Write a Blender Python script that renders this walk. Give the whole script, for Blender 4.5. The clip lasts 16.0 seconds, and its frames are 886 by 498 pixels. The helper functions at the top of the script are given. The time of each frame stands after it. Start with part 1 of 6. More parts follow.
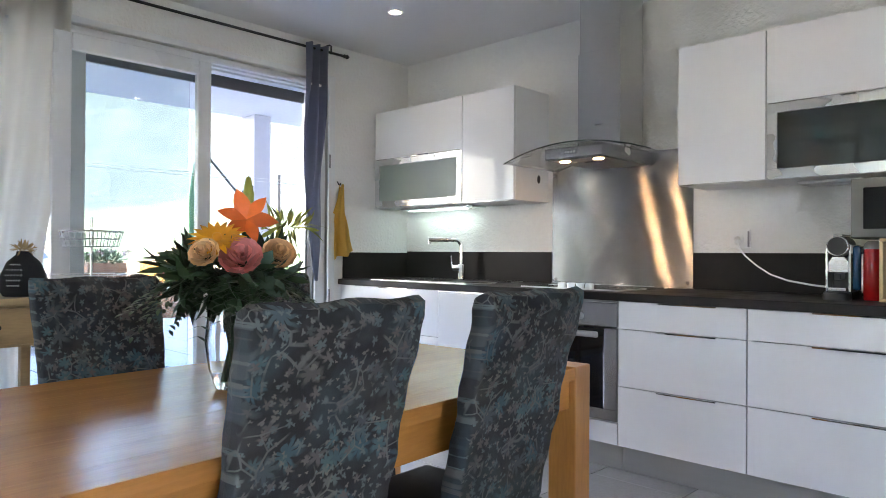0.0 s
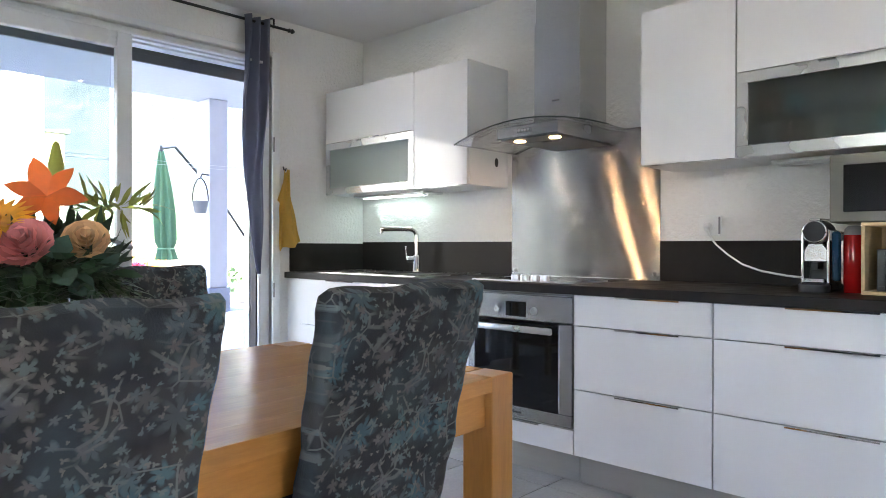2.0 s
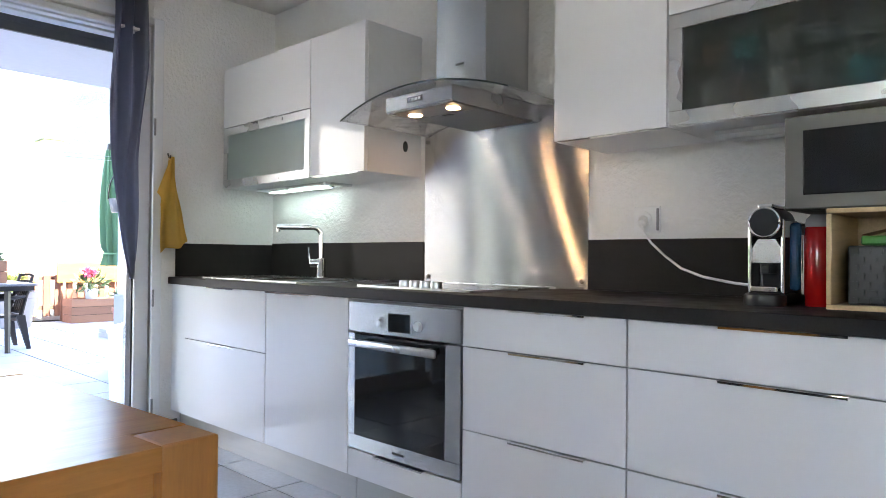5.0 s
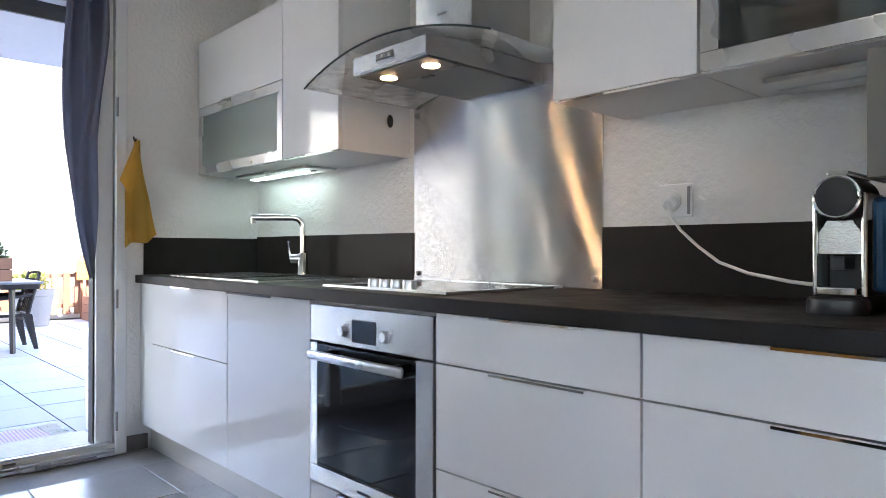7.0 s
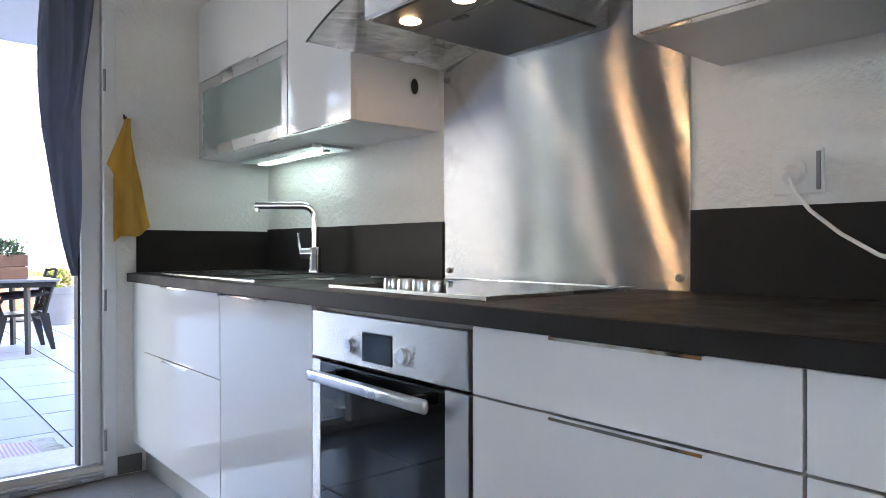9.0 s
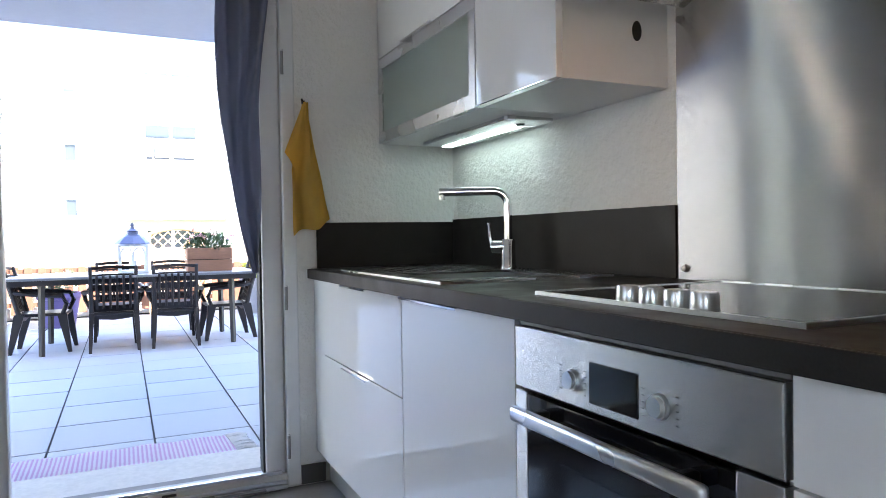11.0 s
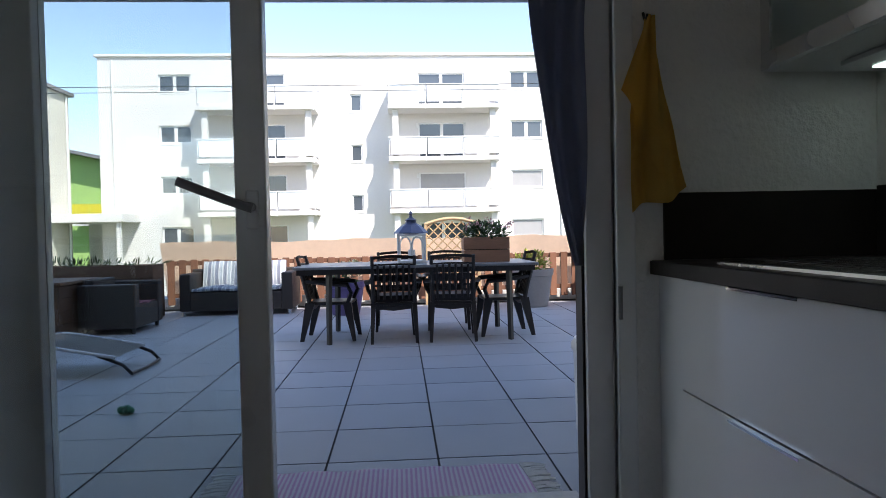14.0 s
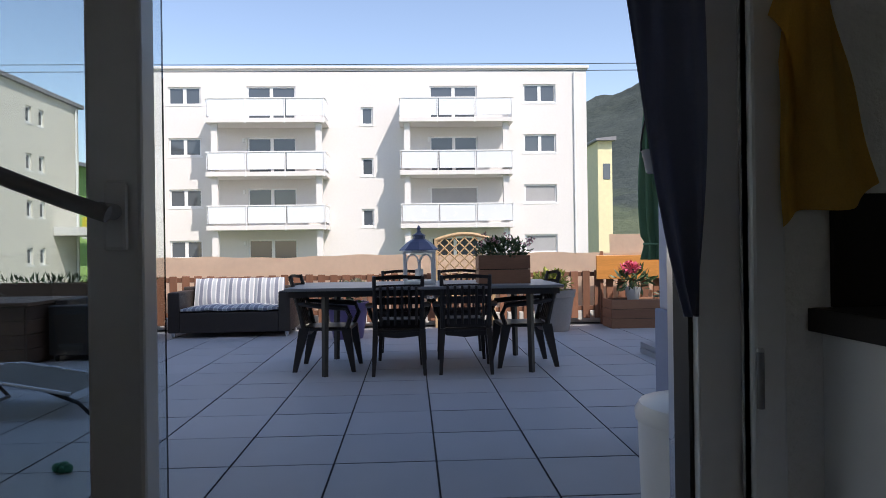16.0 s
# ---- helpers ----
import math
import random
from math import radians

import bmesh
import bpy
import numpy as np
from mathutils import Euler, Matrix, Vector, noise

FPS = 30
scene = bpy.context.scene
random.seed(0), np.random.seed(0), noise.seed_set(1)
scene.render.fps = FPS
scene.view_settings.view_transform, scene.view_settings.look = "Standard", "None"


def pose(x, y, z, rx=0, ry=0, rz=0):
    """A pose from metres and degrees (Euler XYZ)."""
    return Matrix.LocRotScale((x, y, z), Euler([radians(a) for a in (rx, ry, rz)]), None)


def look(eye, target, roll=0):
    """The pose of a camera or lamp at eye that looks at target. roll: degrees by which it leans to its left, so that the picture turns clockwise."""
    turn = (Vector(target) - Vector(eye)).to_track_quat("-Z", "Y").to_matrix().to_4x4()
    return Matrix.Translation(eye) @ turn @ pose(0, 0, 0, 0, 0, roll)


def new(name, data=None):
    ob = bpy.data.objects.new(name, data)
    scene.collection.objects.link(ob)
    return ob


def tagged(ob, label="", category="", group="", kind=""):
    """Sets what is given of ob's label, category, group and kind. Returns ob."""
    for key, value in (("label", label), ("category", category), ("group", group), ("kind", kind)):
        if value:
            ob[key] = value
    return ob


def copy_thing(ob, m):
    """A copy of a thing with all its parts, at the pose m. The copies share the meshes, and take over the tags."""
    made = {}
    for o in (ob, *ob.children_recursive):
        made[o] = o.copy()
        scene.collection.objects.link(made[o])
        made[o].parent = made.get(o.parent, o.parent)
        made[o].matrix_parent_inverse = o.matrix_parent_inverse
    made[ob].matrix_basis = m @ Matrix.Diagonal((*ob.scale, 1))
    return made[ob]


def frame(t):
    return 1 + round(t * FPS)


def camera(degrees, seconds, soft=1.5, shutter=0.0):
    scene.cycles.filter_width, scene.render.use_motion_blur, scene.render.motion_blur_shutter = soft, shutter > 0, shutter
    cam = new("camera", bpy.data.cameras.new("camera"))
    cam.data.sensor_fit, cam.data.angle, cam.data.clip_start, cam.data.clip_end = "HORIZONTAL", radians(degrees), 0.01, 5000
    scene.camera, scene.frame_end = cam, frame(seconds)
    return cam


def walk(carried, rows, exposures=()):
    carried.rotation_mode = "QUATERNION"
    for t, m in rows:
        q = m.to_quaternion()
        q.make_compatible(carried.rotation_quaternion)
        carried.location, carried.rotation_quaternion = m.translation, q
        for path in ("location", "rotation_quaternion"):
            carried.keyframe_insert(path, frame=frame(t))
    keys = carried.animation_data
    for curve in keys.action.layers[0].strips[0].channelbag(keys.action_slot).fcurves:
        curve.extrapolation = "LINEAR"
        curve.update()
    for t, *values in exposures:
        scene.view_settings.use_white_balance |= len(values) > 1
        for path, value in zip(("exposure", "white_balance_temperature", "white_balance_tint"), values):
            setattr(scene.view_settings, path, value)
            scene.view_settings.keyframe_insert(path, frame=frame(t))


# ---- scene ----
cam = camera(66.1, 16.0, soft=0.8)
PATH = [
    (0, (0.069, 0.039, 1.039), (-1.322, 1.477, 1.052), 0.4),
    (0.5, (0.05, 0.138, 1.038), (-1.336, 1.58, 1.051), 0.2),
    (1, (0.04, 0.224, 1.032), (-1.345, 1.667, 1.037), 0.2),
    (1.5, (0.028, 0.333, 1.029), (-1.352, 1.781, 1.031), 0.1),
    (2, (0.009, 0.453, 1.026), (-1.366, 1.906, 1.017), 0.1),
    (2.5, (-0.034, 0.595, 1.017), (-1.406, 2.05, 1.003), 0.0),
    (3, (-0.046, 0.709, 1.016), (-1.412, 2.17, 1.019), 0.1),
    (3.5, (-0.06, 0.867, 1.014), (-1.427, 2.327, 1.019), 0.2),
    (4, (-0.069, 1.029, 1.004), (-1.446, 2.479, 1.012), 0.2),
    (4.5, (-0.068, 1.163, 0.999), (-1.451, 2.607, 1.013), 0.3),
    (5, (-0.077, 1.281, 0.982), (-1.46, 2.725, 1.004), 0.5),
    (5.2, (-0.093, 1.33, 0.974), (-1.473, 2.777, 1.0), 0.7),
    (7.5, (-0.336, 1.861, 0.978), (-1.82, 3.201, 0.974), -0.2),
    (8, (-0.405, 1.942, 0.974), (-1.903, 3.266, 0.964), -0.3),
    (8.2, (-0.448, 1.969, 0.965), (-1.953, 3.286, 0.956), -0.2),
    (10.3, (-0.931, 2.252, 0.972), (-2.601, 3.353, 0.945), -0.7),
    (10.5, (-0.965, 2.266, 0.977), (-2.677, 3.299, 0.943), -0.8),
    (11, (-1.057, 2.272, 0.979), (-2.866, 3.122, 0.942), -0.9),
    (11.5, (-1.16, 2.275, 0.971), (-3.061, 2.897, 0.93), -0.9),
    (12, (-1.317, 2.271, 0.963), (-3.269, 2.701, 0.916), -0.7),
    (12.5, (-1.48, 2.25, 0.967), (-3.455, 2.559, 0.927), -0.8),
    (13, (-1.606, 2.238, 0.984), (-3.594, 2.458, 0.961), -0.8),
    (13.5, (-1.742, 2.246, 0.958), (-3.733, 2.44, 0.951), -0.9),
    (14, (-1.916, 2.252, 0.944), (-3.911, 2.377, 0.898), -1.2),
    (14.5, (-2.08, 2.261, 0.946), (-4.077, 2.347, 0.901), -1.2),
    (15, (-2.299, 2.274, 0.941), (-4.295, 2.404, 0.889), -0.9),
    (15.5, (-2.493, 2.275, 0.951), (-4.486, 2.442, 0.927), -0.9),
    (16, (-2.668, 2.293, 0.962), (-4.666, 2.386, 0.961), -0.8),
]
EXPOSURES = [(0.0, 4.2, 6800, 18), (1.5, 4.3, 6800, 18), (3.5, 4.18, 6800, 18), (5.0, 4.08, 6800, 18), (8.0, 3.88, 6650, 18), (10.5, 3.72, 6650, 16), (11.5, 3.25, 6600, 17), (12.5, 2.45, 6600, 16), (13.5, 1.65, 6650, 16), (14.5, 0.92, 6800, 16), (15.5, 0.6, 6850, 17), (16.0, 0.58, 6850, 17)]
walk(cam, [(t, look(eye, target, roll)) for t, eye, target, roll in PATH], EXPOSURES)

# ---- world, sun, exposure ----
SUN_AZ, SUN_EL = radians(38.0), radians(52.0)
world = bpy.data.worlds.new("world")
scene.world = world
world.use_nodes = True
wn = world.node_tree.nodes
sky = wn.new("ShaderNodeTexSky")
sky.sky_type, sky.sun_disc = "NISHITA", False
sky.sun_elevation, sky.sun_rotation = SUN_EL, radians(90) - SUN_AZ
sky.air_density, sky.dust_density = 1.0, 0.6
wn["Background"].inputs["Strength"].default_value = 0.15
world.node_tree.links.new(sky.outputs["Color"], wn["Background"].inputs["Color"])
sun_data = bpy.data.lights.new("sun", "SUN")
sun_data.energy, sun_data.angle, sun_data.color = 3.6, radians(0.5), (1.0, 0.96, 0.90)
sun = new("sun", sun_data)
sun.matrix_world = look((math.cos(SUN_AZ) * math.cos(SUN_EL) * 50, math.sin(SUN_AZ) * math.cos(SUN_EL) * 50, math.sin(SUN_EL) * 50), (0, 0, 0))

# ---- materials ----
def shader(name):
    m = bpy.data.materials.new(name)
    m.use_nodes = True
    nt = m.node_tree
    return m, nt, nt.nodes["Principled BSDF"]


def coords(nt, scale=(1, 1, 1), rot=(0, 0, 0)):
    tc, mp = nt.nodes.new("ShaderNodeTexCoord"), nt.nodes.new("ShaderNodeMapping")
    mp.inputs["Scale"].default_value, mp.inputs["Rotation"].default_value = scale, rot
    nt.links.new(tc.outputs["Object"], mp.inputs["Vector"])
    return mp.outputs["Vector"]


def noise_tex(nt, vec, scale, detail=4, rough=0.55, distort=0.0):
    n = nt.nodes.new("ShaderNodeTexNoise")
    n.inputs["Scale"].default_value, n.inputs["Detail"].default_value = scale, detail
    n.inputs["Roughness"].default_value, n.inputs["Distortion"].default_value = rough, distort
    nt.links.new(vec, n.inputs["Vector"])
    return n.outputs["Fac"]


def ramp(nt, fac, stops):
    r = nt.nodes.new("ShaderNodeValToRGB")
    el = r.color_ramp.elements
    while len(el) < len(stops):
        el.new(0.5)
    for e, (p, c) in zip(el, stops):
        e.position, e.color = p, (*c, 1) if len(c) == 3 else c
    nt.links.new(fac, r.inputs["Fac"])
    return r.outputs["Color"]


def mix(nt, fac, a, b, kind="MIX"):
    n = nt.nodes.new("ShaderNodeMixRGB")
    n.blend_type = kind
    for key, v in (("Fac", fac), ("Color1", a), ("Color2", b)):
        if isinstance(v, (int, float)):
            n.inputs[key].default_value = v
        elif isinstance(v, tuple):
            n.inputs[key].default_value = (*v, 1)
        else:
            nt.links.new(v, n.inputs[key])
    return n.outputs["Color"]


def bump(nt, bs, height, strength, distance=0.002):
    b = nt.nodes.new("ShaderNodeBump")
    b.inputs["Strength"].default_value, b.inputs["Distance"].default_value = strength, distance
    nt.links.new(height, b.inputs["Height"])
    nt.links.new(b.outputs["Normal"], bs.inputs["Normal"])


def tone(c, k):
    return tuple(min(1.0, v * k) for v in c)


def plain(name, c, rough=0.5, metal=0.0, var=0.08, fine=40.0, coarse=2.5, relief=0.15, dist=0.001, stretch=(1, 1, 1), spec=0.5, per_object=0.0, coat=0.0):
    """A surface of one base colour with grain, stains and fine relief."""
    m, nt, bs = shader(name)
    v = coords(nt, stretch)
    f, g = noise_tex(nt, v, fine, 5), noise_tex(nt, v, coarse, 3)
    col = mix(nt, 0.5, ramp(nt, f, [(0.3, tone(c, 1 - var)), (0.7, tone(c, 1 + var))]), ramp(nt, g, [(0.3, tone(c, 1 - var)), (0.7, tone(c, 1 + var))]))
    if per_object:
        info = nt.nodes.new("ShaderNodeObjectInfo")
        col = mix(nt, 1.0, col, ramp(nt, info.outputs["Random"], [(0.0, (1 - per_object,) * 3), (1.0, (1 + per_object,) * 3)]), "MULTIPLY")
    nt.links.new(col, bs.inputs["Base Color"])
    bs.inputs["Metallic"].default_value = metal
    bs.inputs["Specular IOR Level"].default_value = spec
    bs.inputs["Coat Weight"].default_value = coat
    rr = ramp(nt, g, [(0.3, (max(0.02, rough * 0.85),) * 3), (0.7, (min(1, rough * 1.15),) * 3)])
    nt.links.new(rr, bs.inputs["Roughness"])
    if relief:
        bump(nt, bs, f, relief, dist)
    return m


def glass(name, c=(1, 1, 1), rough=0.0, ior=1.45):
    m, nt, bs = shader(name)
    bs.inputs["Base Color"].default_value = (*c, 1)
    bs.inputs["Transmission Weight"].default_value = 1.0
    bs.inputs["Roughness"].default_value, bs.inputs["IOR"].default_value = rough, ior
    return m


def glow(name, c, strength):
    m, nt, bs = shader(name)
    bs.inputs["Base Color"].default_value = (0.8, 0.8, 0.8, 1)
    bs.inputs["Emission Color"].default_value = (*c, 1)
    bs.inputs["Emission Strength"].default_value = strength
    return m


def wood(name, c, along="y", rough=0.35, ring=9.0, contrast=0.22, per_object=0.0):
    m, nt, bs = shader(name)
    st = {"x": (0.12, 1, 1), "y": (1, 0.12, 1), "z": (1, 1, 0.12)}[along]
    v = coords(nt, st)
    g = noise_tex(nt, v, ring, 6, 0.6, 1.2)
    f = noise_tex(nt, v, 140, 3, 0.6)
    col = ramp(nt, g, [(0.25, tone(c, 1 - contrast)), (0.5, c), (0.75, tone(c, 1 + contrast * 0.7))])
    col = mix(nt, 0.25, col, ramp(nt, f, [(0.35, tone(c, 0.7)), (0.65, tone(c, 1.15))]))
    if per_object:
        info = nt.nodes.new("ShaderNodeObjectInfo")
        col = mix(nt, 1.0, col, ramp(nt, info.outputs["Random"], [(0.0, (1 - per_object,) * 3), (1.0, (1 + per_object,) * 3)]), "MULTIPLY")
    nt.links.new(col, bs.inputs["Base Color"])
    bs.inputs["Roughness"].default_value = rough
    bump(nt, bs, f, 0.12, 0.0006)
    return m


M_WALL = plain("white_roughcast_paint", (0.80, 0.79, 0.77), 0.85, var=0.03, fine=48, coarse=1.2, relief=0.9, dist=0.008)
M_CEIL = plain("ceiling_paint", (0.80, 0.79, 0.78), 0.9, var=0.02, relief=0.1)
M_LACQ = plain("white_gloss_lacquer", (0.80, 0.80, 0.81), 0.07, var=0.01, relief=0.02, dist=0.0004, fine=6, spec=0.55)
M_CARC = plain("white_melamine", (0.78, 0.78, 0.78), 0.35, var=0.02, relief=0.03)
M_WORK = plain("dark_laminate", (0.020, 0.017, 0.016), 0.5, spec=0.22, var=0.25, fine=220, coarse=12, relief=0.2, dist=0.0004)
M_PLINTH = plain("brushed_plinth", (0.42, 0.41, 0.39), 0.4, 0.6, var=0.06, stretch=(0.05, 1, 1))
M_ALU = plain("aluminium", (0.72, 0.73, 0.74), 0.28, 1.0, var=0.03, relief=0.03)
M_CHROME = plain("chrome", (0.86, 0.87, 0.88), 0.06, 1.0, var=0.01, relief=0.0)
M_BLACK = plain("black_plastic", (0.016, 0.016, 0.017), 0.35, var=0.15, relief=0.05)
M_BGLASS = plain("black_glass", (0.008, 0.008, 0.009), 0.04, var=0.02, relief=0.0, spec=0.4)
M_GREYP = plain("grey_plastic", (0.25, 0.25, 0.26), 0.4, var=0.05)
M_WHITEP = plain("white_plastic", (0.80, 0.80, 0.79), 0.35, var=0.02, relief=0.03)
M_PVC = plain("white_window_profile", (0.76, 0.77, 0.78), 0.3, var=0.03, relief=0.03)
M_GASKET = plain("dark_rubber", (0.02, 0.02, 0.022), 0.6, var=0.1)
M_GLASS = glass("clear_glass")
M_TGLASS = glass("green_tinted_glass", (0.90, 0.97, 0.95))
M_DGLASS = glass("teal_door_glass", (0.80, 0.85, 0.85))
M_FROST = glass("frosted_glass", (0.62, 0.73, 0.71), 0.38)
M_FROST.node_tree.nodes["Principled BSDF"].inputs["Transmission Weight"].default_value = 0.72
# frosted glass again, tinted down to carry the right cabinet's dark inside
M_FROST_SHADED = glass("frosted_glass_shaded", (0.38, 0.43, 0.43), 0.33)
M_OAK = wood("honey_oak", (0.50, 0.225, 0.060), "y", 0.22)
M_OAKX = wood("honey_oak_cross", (0.48, 0.215, 0.058), "x", 0.25)
M_OAKZ = wood("honey_oak_upright", (0.47, 0.21, 0.056), "z", 0.28)
M_PINE = wood("pale_pine", (0.62, 0.45, 0.25), "y", 0.5)
M_DWOOD = wood("dark_stained_boards", (0.10, 0.052, 0.033), "y", 0.6, per_object=0.2)
M_SLAT = wood("brown_fence_slat", (0.22, 0.10, 0.058), "z", 0.6, per_object=0.18)
M_BOX = wood("weathered_planter_boards", (0.30, 0.15, 0.09), "y", 0.6, per_object=0.15)
M_ORANGE = wood("orange_varnished_board", (0.62, 0.27, 0.07), "y", 0.35)
M_DKPL = plain("dark_brown_resin", (0.028, 0.021, 0.019), 0.42, var=0.12, fine=90)
M_STONE = plain("grey_terrace_slab", (0.37, 0.38, 0.40), 0.56, var=0.14, fine=160, coarse=3.2, relief=0.25, per_object=0.06)
M_JOINT = plain("dark_joint", (0.075, 0.075, 0.078), 0.9, var=0.25)
M_TILE = plain("grey_floor_tile", (0.40, 0.40, 0.40), 0.22, var=0.10, fine=60, coarse=4, relief=0.1, per_object=0.04)
M_GROUT = plain("grout", (0.32, 0.31, 0.30), 0.9, var=0.1)
M_STUCCO = plain("white_render", (0.70, 0.68, 0.655), 0.9, var=0.03, fine=8, coarse=0.25, relief=0.3, dist=0.01)
M_BEIGE = plain("beige_render", (0.66, 0.63, 0.55), 0.9, var=0.04, fine=8, coarse=0.3, relief=0.3, dist=0.01)
M_PEACH = plain("peach_render", (0.84, 0.64, 0.50), 0.9, var=0.06, fine=14, coarse=1.0, relief=0.3, dist=0.006)
M_SOFFIT = plain("painted_concrete", (0.62, 0.62, 0.66), 0.85, var=0.04, fine=20, coarse=1.5, relief=0.2, dist=0.003)
M_COLUMN = plain("pale_lilac_concrete", (0.55, 0.55, 0.63), 0.85, var=0.04, fine=20, coarse=1.5, relief=0.2, dist=0.003)
M_SHUT = plain("grey_shutter_slat", (0.12, 0.12, 0.125), 0.55, var=0.05)
M_TERRA = plain("terracotta", (0.45, 0.17, 0.09), 0.75, var=0.12, fine=30, coarse=5)
M_ROOF = plain("roof_sheet", (0.22, 0.22, 0.23), 0.6, var=0.1)


def brushed(name, c, rough, turn=1.3):
    m, nt, bs = shader(name)
    st = (0.004, 1, 1)
    v = coords(nt, st)
    f, g = noise_tex(nt, v, 900, 2), noise_tex(nt, coords(nt), 2.0, 3)
    nt.links.new(ramp(nt, f, [(0.2, tone(c, 0.97)), (0.8, tone(c, 1.03))]), bs.inputs["Base Color"])
    bs.inputs["Metallic"].default_value = 1.0
    nt.links.new(ramp(nt, g, [(0.3, (rough * 0.8,) * 3), (0.7, (rough * 1.2,) * 3)]), bs.inputs["Roughness"])
    # fine level scratches tip the surface up and down, never sideways
    tc = nt.nodes.new("ShaderNodeTexCoord")
    ma = nt.nodes.new("ShaderNodeMath")
    ma.operation = "MULTIPLY_ADD"
    wn = nt.nodes.new("ShaderNodeTexWhiteNoise")
    nt.links.new(coords(nt, (1, 1, 1)), wn.inputs["Vector"])
    nt.links.new(wn.outputs["Value"], ma.inputs[0])
    ma.inputs[1].default_value, ma.inputs[2].default_value = turn, -0.5 * turn
    cx = nt.nodes.new("ShaderNodeCombineXYZ")
    nt.links.new(ma.outputs[0], cx.inputs["Z"])
    ad = nt.nodes.new("ShaderNodeVectorMath")
    ad.operation = "ADD"
    nt.links.new(tc.outputs["Normal"], ad.inputs[0])
    nt.links.new(cx.outputs[0], ad.inputs[1])
    nz = nt.nodes.new("ShaderNodeVectorMath")
    nz.operation = "NORMALIZE"
    nt.links.new(ad.outputs[0], nz.inputs[0])
    nt.links.new(nz.outputs[0], bs.inputs["Normal"])
    return m


M_STEEL = brushed("brushed_steel_panel", (0.58, 0.575, 0.57), 0.125)
M_DSTEEL = plain("satin_steel", (0.30, 0.29, 0.28), 0.38, 1.0, var=0.03, relief=0.03, stretch=(0.05, 1, 1))
M_STEELX = brushed("brushed_steel_front", (0.46, 0.46, 0.48), 0.24)


def fabric(name):
    """Dark slip-cover cloth with a woven print of flower heads and sprigs in teal, dusty beige and grey."""
    m, nt, bs = shader(name)
    v = coords(nt)
    sep = nt.nodes.new("ShaderNodeSeparateXYZ")
    nt.links.new(v, sep.inputs[0])
    flat = nt.nodes.new("ShaderNodeCombineXYZ")
    nt.links.new(sep.outputs["Y"], flat.inputs["X"])
    nt.links.new(sep.outputs["Z"], flat.inputs["Y"])

    def calc(op, a, b=None, c=None):
        n = nt.nodes.new("ShaderNodeMath")
        n.operation = op
        for k, x in enumerate((a, b, c)):
            if x is None:
                continue
            if isinstance(x, (int, float)):
                n.inputs[k].default_value = x
            else:
                nt.links.new(x, n.inputs[k])
        return n.outputs[0]

    ripple = nt.nodes.new("ShaderNodeTexNoise")
    ripple.inputs["Scale"].default_value, ripple.inputs["Detail"].default_value = 34, 3
    nt.links.new(flat.outputs[0], ripple.inputs["Vector"])
    bent = nt.nodes.new("ShaderNodeVectorMath")
    bent.operation = "MULTIPLY_ADD"
    bent.inputs[1].default_value = (0.022, 0.022, 0)
    nt.links.new(ripple.outputs["Color"], bent.inputs[0])
    nt.links.new(flat.outputs[0], bent.inputs[2])

    def blossoms(scale, radius, petals, keep, shift):
        """Flower heads, one in each cell that is kept: a mask and the cell's own random value."""
        moved = nt.nodes.new("ShaderNodeVectorMath")
        moved.inputs[1].default_value = (shift, shift * 1.7, 0)
        nt.links.new(bent.outputs[0], moved.inputs[0])
        vo = nt.nodes.new("ShaderNodeTexVoronoi")
        vo.voronoi_dimensions = "2D"
        vo.inputs["Scale"].default_value = scale
        nt.links.new(moved.outputs[0], vo.inputs["Vector"])
        d = nt.nodes.new("ShaderNodeVectorMath")
        d.operation = "SUBTRACT"
        nt.links.new(moved.outputs[0], d.inputs[0])
        nt.links.new(vo.outputs["Position"], d.inputs[1])
        xy = nt.nodes.new("ShaderNodeSeparateXYZ")
        nt.links.new(d.outputs[0], xy.inputs[0])
        rnd = nt.nodes.new("ShaderNodeSeparateColor")
        nt.links.new(vo.outputs["Color"], rnd.inputs[0])
        ang = calc("ARCTAN2", xy.outputs["Y"], xy.outputs["X"])
        wave = calc("ABSOLUTE", calc("COSINE", calc("MULTIPLY_ADD", ang, petals / 2, calc("MULTIPLY", rnd.outputs[0], 6.0))))
        reach = calc("MULTIPLY", calc("MULTIPLY_ADD", wave, 0.62, 0.30), calc("MULTIPLY_ADD", rnd.outputs[1], radius * 0.7, radius * 0.55))
        rr = calc("SQRT", calc("MULTIPLY_ADD", xy.outputs["X"], xy.outputs["X"], calc("MULTIPLY", xy.outputs["Y"], xy.outputs["Y"])))
        edge = calc("DIVIDE", rr, reach)
        mask = ramp(nt, edge, [(0.55, (1, 1, 1)), (0.98, (0, 0, 0))])
        return mix(nt, 1.0, mask, ramp(nt, rnd.outputs[2], [(keep, (1, 1, 1)), (keep + 0.02, (0, 0, 0))]), "MULTIPLY"), rnd.outputs[0]

    def sprigs(scale, w, turn):
        vo = nt.nodes.new("ShaderNodeTexVoronoi")
        vo.feature = "DISTANCE_TO_EDGE"
        vo.inputs["Scale"].default_value = scale
        nt.links.new(coords(nt, (1, 1, 1), (turn, 0, 0)), vo.inputs["Vector"])
        return ramp(nt, vo.outputs["Distance"], [(w, (1, 1, 1)), (w * 2.0, (0, 0, 0))])

    cloud = ramp(nt, noise_tex(nt, v, 11, 3), [(0.44, (0, 0, 0)), (0.64, (0.75, 0.75, 0.75))])
